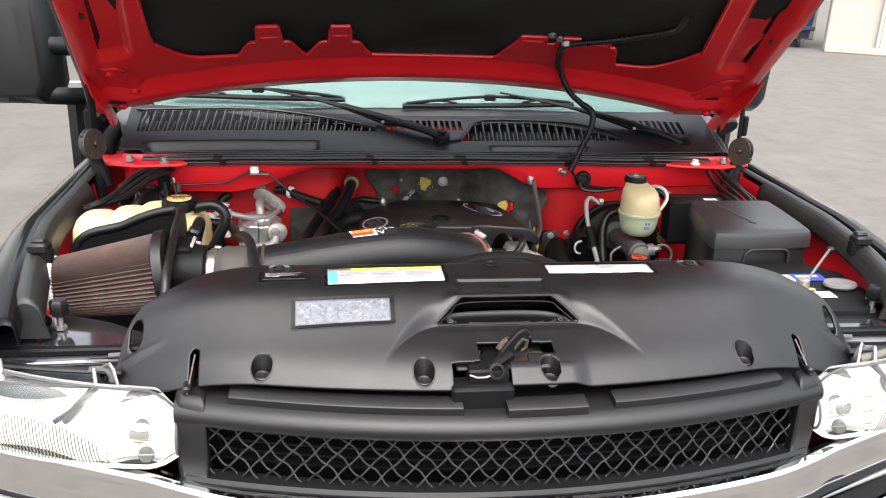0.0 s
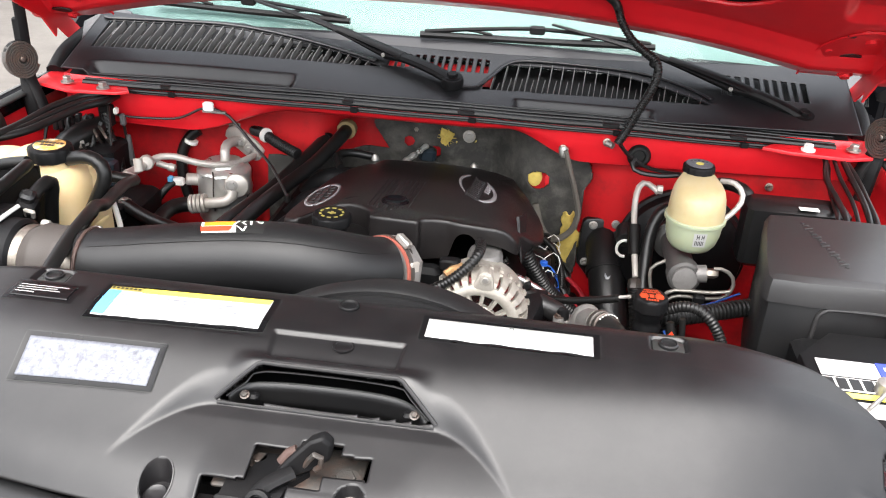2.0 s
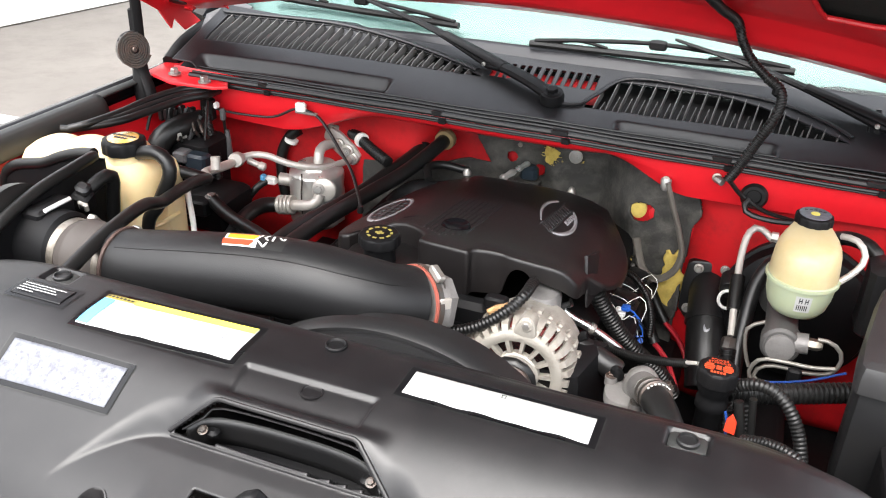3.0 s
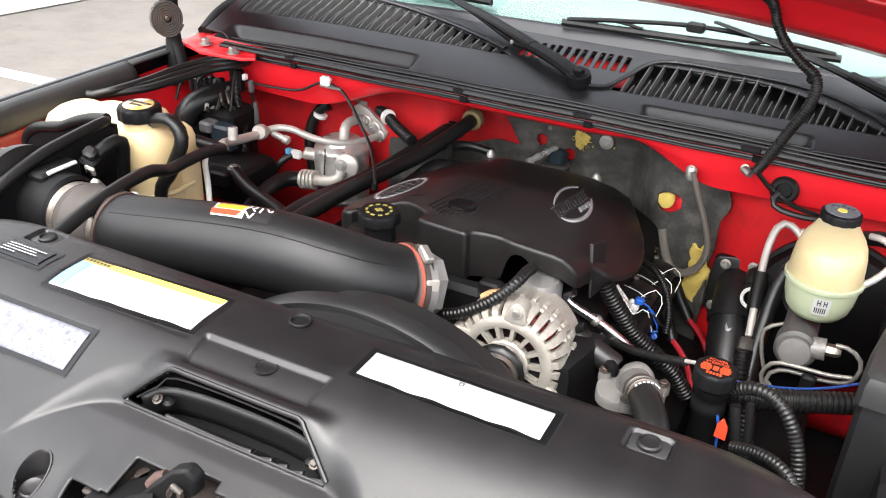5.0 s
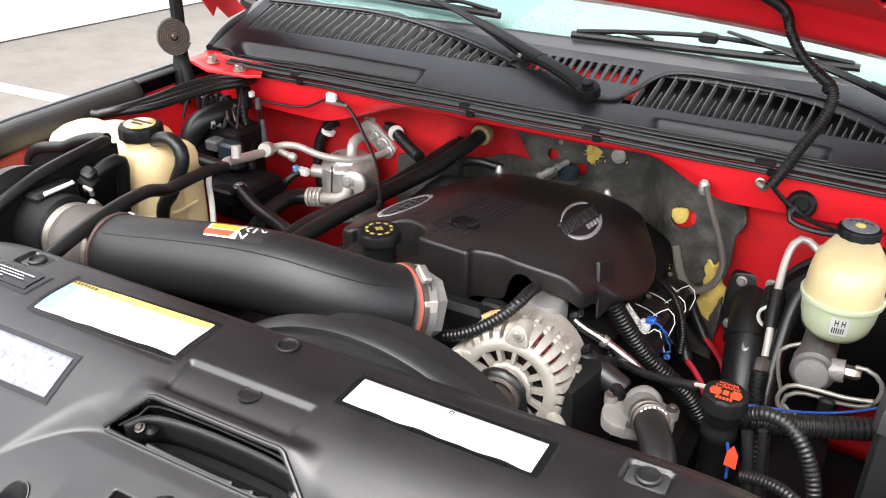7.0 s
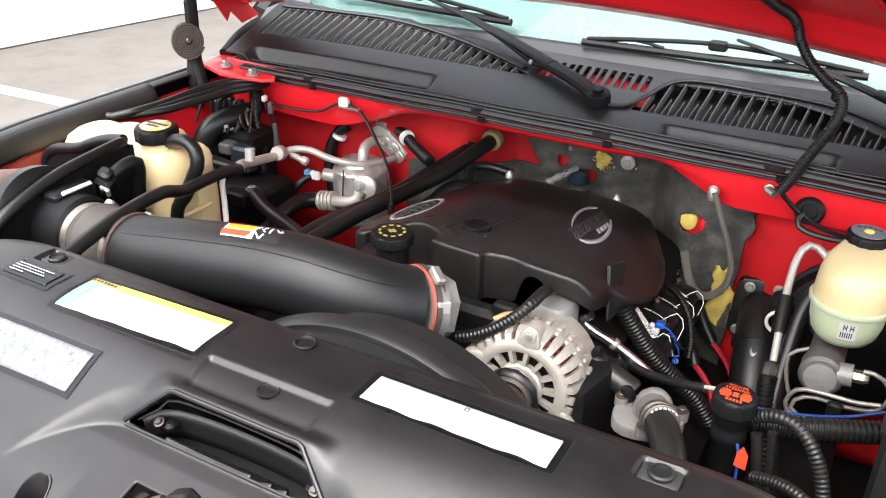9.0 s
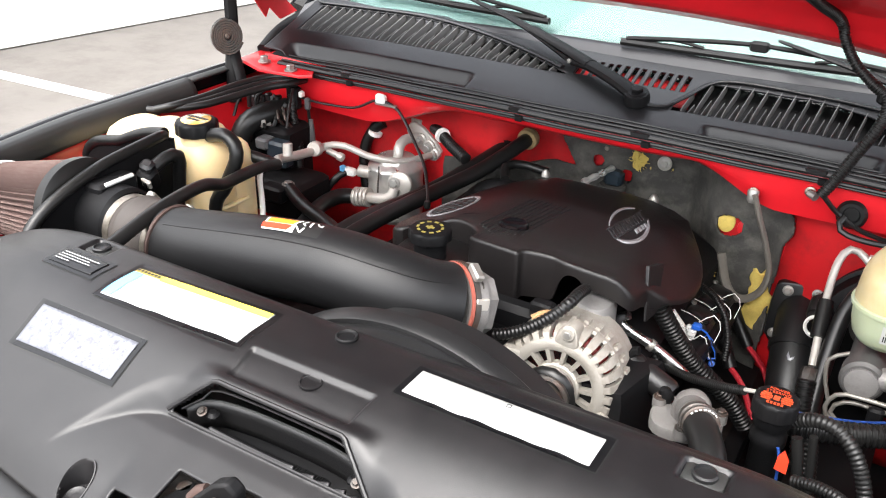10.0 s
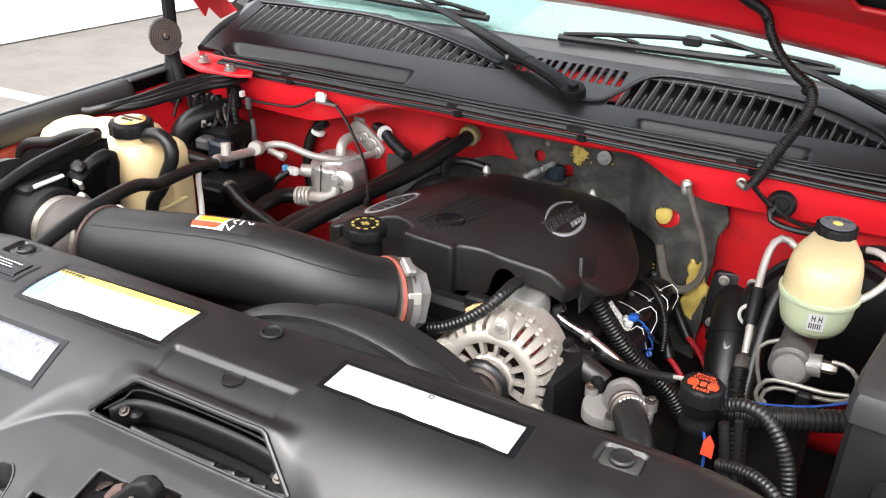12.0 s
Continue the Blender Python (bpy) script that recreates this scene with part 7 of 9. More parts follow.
part("plate", Geo().slab(rounded([(-0.040, -0.020), (0.034, -0.020), (0.042, 0.0), (0.034, 0.020), (-0.040, 0.020), (-0.050, 0.0)], 1), 0.012, 0.014, 0.003, axis((-0.408, 0.798, 1.014), (0, -1, 0)) @ Matrix.Rotation(radians(-38), 4, "Z")), PIPE, accu)
part("plate_bracket", Geo().box(-0.432, 0.800, 1.038, 0.030, 0.014, 0.040, 0.004), ALU, accu, "beige metal bracket")
for dx, dz, r_ in ((-0.415, 1.0216, 0.008), (-0.3975, 1.009, 0.011), (-0.387, 0.996, 0.010)):
    part("fitting", Geo().lathe([(r_ + 0.003, 0), (r_ + 0.003, 0.004), (r_, 0.006), (r_, 0.010)], 18, axis((dx, 0.786, dz), (0, -1, 0))), PIPE, accu)
    bolt(accu, (dx, 0.776, dz), (0, -1, 0), r_ * 0.6, 0.005, STEEL)
part("port", Geo().tube([(-0.390, 0.655, 0.970), (-0.392, 0.650, 0.958), (-0.403, 0.645, 0.950), (-0.420, 0.645, 0.946), (-0.447, 0.648, 0.940)], 0.0105, 12), PIPE, accu)
part("port_plate", Geo().lathe([(0.022, 0), (0.024, 0.003), (0.022, 0.008), (0.013, 0.012)], 24, axis((-0.388, 0.672, 0.974), (0.25, -1, 0.2))), PIPE, accu)
bolt(accu, (-0.392, 0.656, 0.979), (0.25, -1, 0.2), 0.0075, 0.006, STEEL)
part("wrap_seam", Geo().tube([(-0.432, 0.6655, 1.0), (-0.430, 0.662, 0.985), (-0.432, 0.661, 0.955), (-0.431, 0.661, 0.92)], 0.0016, 6), DARK_STEEL, accu)
part("pressure_switch", Geo().lathe([(0.011, 0), (0.012, 0.004), (0.012, 0.026), (0.008, 0.028)], 16, axis((-0.472, 0.700, 0.966), (-1, -0.35, 0.1))), PIPE, accu)
part("switch_plug", Geo().box(-0.511, 0.682, 0.966, 0.026, 0.014, 0.016, 0.003), WHITE, accu, "cream connector")
part("switch_lock", Geo().box(-0.523, 0.676, 0.972, 0.010, 0.012, 0.012, 0.002), BLUE, accu, "blue lock tab")
hose("ac_hose", "black air conditioning hose with crimped aluminium end", "hose", [(-0.445, 0.650, 0.940), (-0.471, 0.648, 0.936), (-0.495, 0.63, 0.938), (-0.504, 0.60, 0.936), (-0.50, 0.56, 0.934), (-0.49, 0.52, 0.93), (-0.47, 0.44, 0.92)], 0.0145, RUBBER,
     ends=[((-0.446 - 0.008 * i, 0.649 - 0.0006 * i, 0.9405 - 0.0012 * i), (-1, -0.1, -0.15), 0.0185, 0.0065, PIPE) for i in range(4)])
hose("switch_wire", "black wiring to the pressure switch", "wire", [(-0.518, 0.68, 0.964), (-0.53, 0.665, 0.955), (-0.545, 0.65, 0.93), (-0.55, 0.64, 0.90)], 0.007, RUBBER)

# heater hoses
hose("heater_hose", "black heater hose with a brass end", "hose", [(-0.207, 0.83, 1.055), (-0.212, 0.79, 1.048), (-0.238, 0.70, 1.026), (-0.267, 0.62, 1.013), (-0.29, 0.52, 1.008), (-0.308, 0.42, 1.0), (-0.32, 0.34, 0.985)], 0.0135, RUBBER,
     ends=[((-0.207, 0.822, 1.054), (0, 1, 0.1), 0.0195, 0.016, make("brass_clamp", (0.35, 0.26, 0.13), 0.5, 0.5, 0.2)), ], group="heater hoses")
hose("heater_hose", "black heater hose with a clamp", "hose", [(-0.250, 0.83, 1.036), (-0.256, 0.79, 1.026), (-0.285, 0.70, 1.004), (-0.310, 0.62, 0.990), (-0.328, 0.53, 0.990), (-0.340, 0.45, 0.990), (-0.350, 0.36, 0.975)], 0.0135, RUBBER,
     ends=[((-0.252, 0.815, 1.032), (0, 1, 0.2), 0.0175, 0.014, MATT)], group="heater hoses")
hose("heater_hose", "short curved black hose behind the engine", "hose", [(-0.19, 0.70, 1.02), (-0.205, 0.73, 1.03), (-0.185, 0.76, 1.028), (-0.14, 0.77, 1.02)], 0.008, RUBBER, group="heater hoses")
# thin cable on the red lip
cb = thing("vacuum_line", "thin black vacuum line held by a white clip", "line")
part("line", Geo().tube([(-0.655, 0.690, 1.092), (-0.61, 0.690, 1.087), (-0.56, 0.688, 1.088), (-0.50, 0.686, 1.094), (-0.455, 0.683, 1.116), (-0.435, 0.682, 1.122)], 0.0024, 8), RUBBER, cb)
part("line", Geo().tube([(-0.430, 0.682, 1.120), (-0.40, 0.678, 1.112), (-0.372, 0.668, 1.090), (-0.340, 0.645, 1.070), (-0.300, 0.61, 1.052), (-0.265, 0.565, 1.035), (-0.242, 0.53, 1.024)], 0.0028, 8), RUBBER, cb)
part("end_tip", Geo().lathe([(0.005, 0), (0.006, 0.004), (0.004, 0.012)], 10, pose(-0.242, 0.528, 1.018)), RUBBER, cb)
part("clip", Geo().box(-0.436, 0.680, 1.124, 0.020, 0.012, 0.018, 0.003), WHITE, cb, "white plastic clip")
part("clip_base", Geo().box(-0.425, 0.680, 1.115, 0.045, 0.008, 0.005, 0.001), STEEL, cb)
part("drop", Geo().tube([(-0.612, 0.690, 1.088), (-0.612, 0.69, 1.06), (-0.608, 0.69, 1.02), (-0.60, 0.68, 0.99)], 0.003, 8), RUBBER, cb)
part("elbow", Geo().box(-0.612, 0.688, 1.080, 0.010, 0.012, 0.024, 0.003), GREY_PLASTIC, cb)
part("plug", Geo().lathe([(0.005, 0), (0.008, 0.003), (0.005, 0.05), (0.004, 0.06)], 12, pose(-0.605, 0.688, 0.99)), GREY_PLASTIC, cb)
hose("vacuum_hose", "black corrugated vacuum hose with a white clamp", "hose", [(-0.505, 0.79, 1.035), (-0.525, 0.785, 1.02), (-0.540, 0.775, 0.985), (-0.537, 0.765, 0.94), (-0.52, 0.755, 0.88)], 0.011, RUBBER, 0, ends=[((-0.522, 0.783, 1.012), (-0.4, -0.1, -1), 0.0145, 0.008, WHITE)], group="vacuum hoses")
hose("vacuum_hose", "black corrugated vacuum hose with a white clamp", "hose", [(-0.395, 0.80, 1.042), (-0.365, 0.775, 1.045), (-0.33, 0.75, 1.038), (-0.28, 0.72, 1.03)], 0.011, RUBBER, 0.006, ends=[((-0.358, 0.768, 1.045), (1, -0.7, -0.1), 0.0145, 0.008, WHITE)], group="vacuum hoses")

# fan shroud behind the radiator cover
fs = thing("fan_shroud", "black plastic fan shroud arch behind the cover", "fan shroud")


def shroud_ring(r, y, a):
    return (0.03 + (r - 0.035) * math.cos(a), y + 0.020, 0.902 + (r - 0.035) * math.sin(a))


prof = [(0.262, 0.030), (0.272, 0.030), (0.275, 0.036), (0.275, 0.052), (0.270, 0.058), (0.252, 0.060), (0.246, 0.066), (0.246, 0.11), (0.240, 0.11), (0.240, 0.062)]
rings = []
for i in range(61):
    a = radians(15 + 150 * i / 60)
    rings.append([shroud_ring(r, y, a) for r, y in prof])
part("rim", Geo().rings(rings), PLASTIC, fs)
part("apron", Geo().sheet(48, 4, lambda u, v: shroud_ring(0.268 - 0.006 * v, 0.034 - 0.046 * v, radians(38 + 104 * u))), PLASTIC, fs, "sloping lip between shroud and cover", solid=0.003)
part("panel", Geo().sheet(50, 8, lambda u, v: (-0.50 + 1.0 * u, 0.032, 0.80 + (min(1.12, 0.865 + math.sqrt(max(0.0, 0.262 ** 2 - ((-0.50 + u - 0.02) / 1.12) ** 2)) if abs(-0.52 + u) < 0.29 else 1.04) - 0.80) * v)), MATT, fs, solid=0.003)
fan = thing("cooling_fan", "black cooling fan in the shroud", "fan")
part("hub", Geo().lathe([(0.07, 0), (0.075, 0.02), (0.05, 0.05), (0.02, 0.055)], 24, axis((0.02, 0.11, 0.865), (0, -1, 0))), MATT, fan)
for i in range(7):
    a = i / 7 * 2 * math.pi
    g = Geo()
    g.sheet(4, 8, lambda u, v: (0.02 + (0.06 + 0.17 * v) * math.cos(a + 0.45 * (u - 0.5)), 0.10 + 0.035 * (u - 0.5), 0.865 + (0.06 + 0.17 * v) * math.sin(a + 0.45 * (u - 0.5))))
    part("blade", g, MATT, fan, solid=0.003)

# alternator
alt = thing("alternator", "cast aluminium alternator with red copper windings", "alternator")
AM = axis((0.120, 0.236, 0.994), (0.06, -1, 0.14))   # z axis points out of its front face
R = 0.0735
part("winding", Geo().lathe([(0.050, -0.060), (0.0645, -0.056), (0.0645, -0.014), (0.050, -0.008)], 48, AM), COPPER, alt, "red copper winding")
part("inner", Geo().lathe([(0.050, -0.012), (0.050, -0.008), (0.018, -0.008)], 32, AM), MATT, alt)
part("rear_housing", Geo().lathe([(R - 0.010, -0.095), (R - 0.003, -0.088), (R - 0.003, -0.050), (R - 0.004, -0.041), (0.064, -0.041), (0.064, -0.085)], 60, AM), ALU, alt)
part("front_ring", Geo().lathe([(0.0605, 0.0005), (0.0595, 0.0040), (0.0555, 0.0060), (0.0475, 0.0060), (0.0455, 0.0045), (0.0455, -0.006), (0.0595, -0.006)], 60, AM, cap=False), ALU, alt, "cast front ring")
part("band", Geo().lathe([(R - 0.003, -0.024), (R, -0.027), (R, -0.033), (R - 0.003, -0.036), (0.066, -0.036), (0.066, -0.024)], 60, AM, cap=False), ALU, alt, "cast band round the stator")
part("hub_ring", Geo().lathe([(0.0300, -0.006), (0.0300, 0.0045), (0.0275, 0.0065), (0.022, 0.0065), (0.020, 0.004), (0.020, -0.006)], 40, AM, cap=False), ALU, alt)
sp_ = Geo().rings([[(0.028, -0.0028, -0.004), (0.028, 0.0028, -0.004), (0.028, 0.0022, 0.0050), (0.028, -0.0022, 0.0050)], [(0.047, -0.0034, -0.004), (0.047, 0.0034, -0.004), (0.047, 0.0026, 0.0056), (0.047, -0.0026, 0.0056)]])
spoke0 = part("spoke", sp_, ALU, alt)
spoke0.matrix_basis = AM
rb = Geo().rings([[(0.0580, -0.0044, -0.003), (0.0580, 0.0044, -0.003), (0.0575, 0.0038, 0.0048), (0.0575, -0.0038, 0.0048)],
                  [(0.0640, -0.0050, -0.006), (0.0640, 0.0050, -0.006), (0.0665, 0.0044, 0.0015), (0.0665, -0.0044, 0.0015)],
                  [(0.0680, -0.0056, -0.014), (0.0680, 0.0056, -0.014), (0.0720, 0.0050, -0.0080), (0.0720, -0.0050, -0.0080)],
                  [(0.0680, -0.0056, -0.026), (0.0680, 0.0056, -0.026), (0.0738, 0.0052, -0.026), (0.0738, -0.0052, -0.026)]])
rib0 = part("rib", rb, ALU, alt)
rib0.matrix_basis = AM
fn_ = Geo().rings([[(R - 0.008, -0.0030, -0.034), (R + 0.0025, -0.0026, -0.035), (R + 0.0025, 0.0026, -0.035), (R - 0.008, 0.0030, -0.034)],
                   [(R - 0.008, -0.0034, -0.052), (R + 0.0035, -0.0030, -0.046), (R + 0.0035, 0.0030, -0.046), (R - 0.008, 0.0034, -0.052)]])
fin0 = part("fin", fn_, ALU, alt)
fin0.matrix_basis = AM
for i in range(14):
    ob = spoke0 if i == 0 else new("spoke", spoke0.data)
    ob.parent = alt
    ob.matrix_basis = AM @ Matrix.Rotation(i / 14 * 2 * math.pi + 0.1, 4, "Z")
for i in range(30):
    a = i / 30 * 2 * math.pi
    for src, off in ((rib0, 0.0), (fin0, 0.105)):
        ob = src if i == 0 else new(src.name.split(".")[0], src.data)
        ob.parent = alt
        ob.matrix_basis = AM @ Matrix.Rotation(a + off, 4, "Z")
for a, rr3 in ((84, 0.071), (-28, 0.072), (161, 0.068), (215, 0.072)):
    m_ = AM @ Matrix.Rotation(radians(a), 4, "Z") @ Matrix.Translation((rr3, 0, 0))
    part("ear", Geo().slab(rounded([(-0.018, -0.017), (0.002, -0.011), (0.010, -0.006), (0.010, 0.006), (0.002, 0.011), (-0.018, 0.017)], 2), 0.0065, 0.026, 0.003, m_), ALU, alt)
    part("ear_boss", Geo().lathe([(0.0085, 0.004), (0.0085, 0.0080), (0.0075, 0.0088)], 18, m_), ALU, alt)
    bolt(alt, m_ @ Vector((0.000, 0, 0.0085)), AM.to_3x3() @ Vector((0, 0, 1)), 0.0045, 0.0035, STEEL, washer=False)
part("pulley", Geo().lathe([(0.016, 0.006), (0.025, 0.008), (0.027, 0.012), (0.025, 0.014), (0.027, 0.017), (0.025, 0.020), (0.027, 0.023), (0.025, 0.026), (0.027, 0.029), (0.027, 0.036), (0.023, 0.038), (0.020, 0.034), (0.010, 0.034)], 36, AM), DARK_STEEL, alt, "dark steel belt pulley")
part("shaft_nut", Geo().lathe([(0.011, 0.03), (0.011, 0.046), (0.008, 0.048)], 6, AM), STEEL, alt)
belt = thing("drive_belt", "black ribbed drive belt", "belt")
part("band", Geo().tube([(0.073, 0.212, 0.90), (0.092, 0.211, 0.985), (0.099, 0.2105, 1.012), (0.120, 0.210, 1.024), (0.141, 0.2105, 1.012), (0.150, 0.211, 0.975), (0.183, 0.213, 0.90)], 0.004, 8, flat=2.4), RUBBER, belt)
hose("alternator_wiring", "black corrugated wiring over the alternator", "wire", [(0.035, 0.235, 1.035), (0.055, 0.238, 1.042), (0.080, 0.246, 1.056), (0.102, 0.258, 1.074), (0.113, 0.272, 1.086), (0.114, 0.30, 1.086), (0.110, 0.33, 1.075)], 0.0075, RUBBER, 0.005)
brk = thing("alternator_bracket", "cast aluminium bracket above the alternator", "bracket")
part("casting", Geo().slab(rounded([(0.092, 0.322), (0.140, 0.312), (0.148, 0.37), (0.092, 0.37)], 2), 1.060, 0.09, 0.012), DULL_CAST, brk)
part("terminal", Geo().tube([(0.068, 0.272, 1.048), (0.078, 0.280, 1.054), (0.090, 0.288, 1.056)], 0.006, 8), make("brass_terminal", (0.5, 0.3, 0.15), 0.4, 0.8, 0.3), brk, "brass terminal")
part("terminal_boot", Geo().box(0.072, 0.292, 1.056, 0.03, 0.018, 0.016, 0.003), MATT, brk)

# tubes, looms and plugs between alternator and steering pump
dip = hose("dipstick_tube", "bright steel dipstick tube", "pipe", [(0.150, 0.392, 1.020), (0.138, 0.392, 1.012), (0.137, 0.396, 1.003), (0.150, 0.40, 0.992), (0.181, 0.405, 0.977), (0.215, 0.41, 0.955), (0.235, 0.415, 0.938)], 0.0064, ALU_BRIGHT)
part("collar", Geo().lathe([(0.0078, -0.004), (0.0085, -0.003), (0.0085, 0.003), (0.0078, 0.004)], 16, axis((0.181, 0.405, 0.977), (0.8, 0.1, -0.5))), STEEL, dip)
hose("sensor_loom", "thin black corrugated loom", "wire", [(0.185, 0.415, 0.957), (0.195, 0.41, 0.950), (0.219, 0.388, 0.962), (0.246, 0.366, 0.974), (0.272, 0.344, 0.99), (0.296, 0.322, 1.007), (0.318, 0.305, 1.022)], 0.0058, RUBBER, 0.004)
hose("sensor_wire", "thin grey wire end beside the steering cap", "wire", [(0.300, 0.319, 1.010), (0.318, 0.306, 1.023), (0.332, 0.297, 1.031)], 0.0026, PIPE, n=8)
hose("engine_loom", "thick black corrugated wiring loom", "wire", [(0.160, 0.440, 1.040), (0.167, 0.443, 1.028), (0.178, 0.450, 1.002), (0.195, 0.462, 0.968), (0.219, 0.478, 0.926), (0.25, 0.494, 0.89), (0.278, 0.51, 0.857), (0.30, 0.52, 0.82)], 0.0132, RUBBER, 0.0062)
clip_ = thing("loom_bracket", "grey bent metal bracket", "bracket")
part("strap", Geo().tube([(0.120, 0.375, 1.030), (0.128, 0.378, 1.015), (0.140, 0.380, 0.995), (0.152, 0.378, 0.975)], 0.012, 8, flat=0.35), GREY_PLASTIC, clip_)
coil = thing("ignition_coil_pack", "black ignition coil rail with cream and blue plugs", "coil pack")
part("rail", Geo().box(0, 0, 0, 0.05, 0.30, 0.03, 0.006, Matrix.Translation((0.205, 0.62, 0.895)) @ Matrix.Rotation(radians(-10), 4, "X")), MATT, coil)
for y_, z_ in ((0.575, 0.925), (0.64, 0.912), (0.705, 0.898)):
    m_ = Matrix.Translation((0.192, y_, z_)) @ Matrix.Rotation(radians(-10), 4, "X") @ Matrix.Rotation(radians(14), 4, "Y")
    part("coil", Geo().box(0, 0, 0, 0.055, 0.050, 0.030, 0.005, m_), PLASTIC, coil)
    part("coil_top", Geo().box(0.004, 0, 0.019, 0.036, 0.034, 0.010, 0.003, m_), PLASTIC, coil)
    part("screw", Geo().lathe([(0.004, 0), (0.004, 0.004)], 6, m_ @ Matrix.Translation((-0.012, 0.010, 0.024))), STEEL, coil)
    part("clip_wire", Geo().tube([m_ @ Vector((-0.020, -0.024, 0.02)), m_ @ Vector((0.0, -0.026, 0.022)), m_ @ Vector((0.016, -0.024, 0.018))], 0.0006, 6), WHITE, coil)
    part("loop_wire", Geo().tube([m_ @ Vector((0.010, -0.024, 0.016)), m_ @ Vector((0.024, -0.018, 0.034)), m_ @ Vector((0.040, -0.020, 0.024)), m_ @ Vector((0.042, -0.026, 0.0))], 0.0007, 6), WHITE, coil)
for i in range(11):
    part("plug_tooth", Geo().box(0.1715 + 0.0031 * i, 0.528, 0.9600 - 0.0034 * i, 0.0065, 0.008, 0.0021, 0.0004), WHITE, coil, "cream plug tooth" if i == 0 else "")
part("plug_comb", Geo().rings([[(0.1690, 0.531, 0.9605), (0.1725, 0.531, 0.9635), (0.2070, 0.531, 0.9260), (0.2035, 0.531, 0.9225)], [(0.1690, 0.535, 0.9605), (0.1725, 0.535, 0.9635), (0.2070, 0.535, 0.9260), (0.2035, 0.535, 0.9225)]]), WHITE, coil, "cream plug comb")
part("blue_plug", Geo().box(0.2085, 0.532, 0.9475, 0.013, 0.012, 0.009, 0.002), BLUE_WIRE, coil, "blue plug")
part("cream_plug", Geo().box(0.2030, 0.530, 0.9370, 0.012, 0.012, 0.010, 0.002), WHITE, coil, "cream plug")
part("cream_plug", Geo().box(0.1980, 0.530, 0.9440, 0.008, 0.010, 0.007, 0.002), WHITE, coil, "cream plug")
part("cream_plug", Geo().box(0.194, 0.680, 0.914, 0.020, 0.016, 0.014, 0.003), WHITE, coil, "cream plug")
part("blue_wire", Geo().tube([(0.212, 0.536, 0.944), (0.224, 0.54, 0.935), (0.232, 0.545, 0.915), (0.240, 0.548, 0.898), (0.232, 0.544, 0.892), (0.228, 0.54, 0.90)], 0.0014, 6), BLUE_WIRE, coil, "blue wire")
part("blue_seal", Geo().lathe([(0.0035, 0), (0.005, 0.003), (0.0035, 0.006)], 14, axis((0.236, 0.540, 0.890), (0.3, -0.8, 0.5))), BLUE_WIRE, coil)
wr = random.Random(11)
for i in range(5):
    a = Vector((0.208 + 0.004 * i, 0.528 + 0.004 * i, 0.928))
    b = a + Vector((wr.uniform(0.008, 0.02), wr.uniform(-0.01, 0.01), wr.uniform(-0.01, 0.012)))
    c = a + Vector((wr.uniform(0.02, 0.03), wr.uniform(-0.005, 0.02), wr.uniform(-0.04, -0.02)))
    part("wire", Geo().tube([a, b, c], 0.0008, 6), (WHITE, BLACK_INK, BLUE_WIRE, BLACK_INK, BLACK_INK)[i], coil)
part("thin_loom", Geo().tube([(0.165, 0.66, 0.945), (0.20, 0.64, 0.945), (0.228, 0.615, 0.93), (0.242, 0.60, 0.90), (0.245, 0.59, 0.87)], 0.006, 10, ribs=0.004), RUBBER, coil)
for a, b, c in (((0.238, 0.725, 0.852), (0.257, 0.715, 0.828), (0.291, 0.705, 0.797)), ((0.240, 0.622, 0.866), (0.253, 0.611, 0.846), (0.282, 0.597, 0.822))):
    pw = thing("power_cable", "red power cable with a black boot", "cable", "power cables")
    a, b, c = Vector(a), Vector(b), Vector(c)
    part("boot", Geo().tube([a + Vector((-0.018, 0.008, 0.028)), a, b], 0.0100, 12), RUBBER, pw)
    part("core", Geo().tube([b, b.lerp(c, 0.5) + Vector((0, 0, 0.003)), c, c + Vector((0.02, -0.02, -0.03))], 0.0045, 8), RED_WIRE, pw, "red insulated cable")
    part("lug", Geo().lathe([(0.008, 0), (0.008, 0.006), (0.004, 0.009)], 8, pose(a.x - 0.020, a.y + 0.010, a.z + 0.030)), STEEL, pw)
motor = thing("purge_valve", "black cylindrical valve beside the alternator", "valve")
part("can", Geo().lathe([(0.022, 0), (0.024, 0.004), (0.024, 0.055), (0.020, 0.06)], 24, axis((0.180, 0.322, 1.000), (0.060, -0.012, -0.020)) @ Matrix.Diagonal((0.66, 0.66, 1.05, 1))), PLASTIC, motor)
part("nipple", Geo().tube([(0.186, 0.32, 1.0), (0.180, 0.318, 1.016), (0.190, 0.318, 1.021)], 0.006, 8), MATT, motor)
bolt(motor, (0.200, 0.318, 0.985), (0.3, -0.8, 0.4), 0.006, 0.006, STEEL)

wp = thing("thermostat_housing", "dull cast aluminium thermostat housing with a black hose", "thermostat housing")
part("dome", Geo().lathe([(0.024, -0.030), (0.022, 0.0), (0.020, 0.012), (0.014, 0.021), (0.006, 0.024)], 26, axis((0.272, 0.268, 1.000), (0.1, -0.25, 1))), DULL_CAST, wp)
part("outlet", Geo().tube([(0.272, 0.268, 1.000), (0.278, 0.246, 1.012), (0.286, 0.224, 1.024)], lambda s_: 0.0195 - 0.001 * s_, 20), DULL_CAST, wp)
part("flange", Geo().slab(rounded([(0.225, 0.265), (0.240, 0.225), (0.300, 0.240), (0.312, 0.275), (0.290, 0.305), (0.240, 0.300)], 2), 0.992, 0.014, 0.004), DULL_CAST, wp)
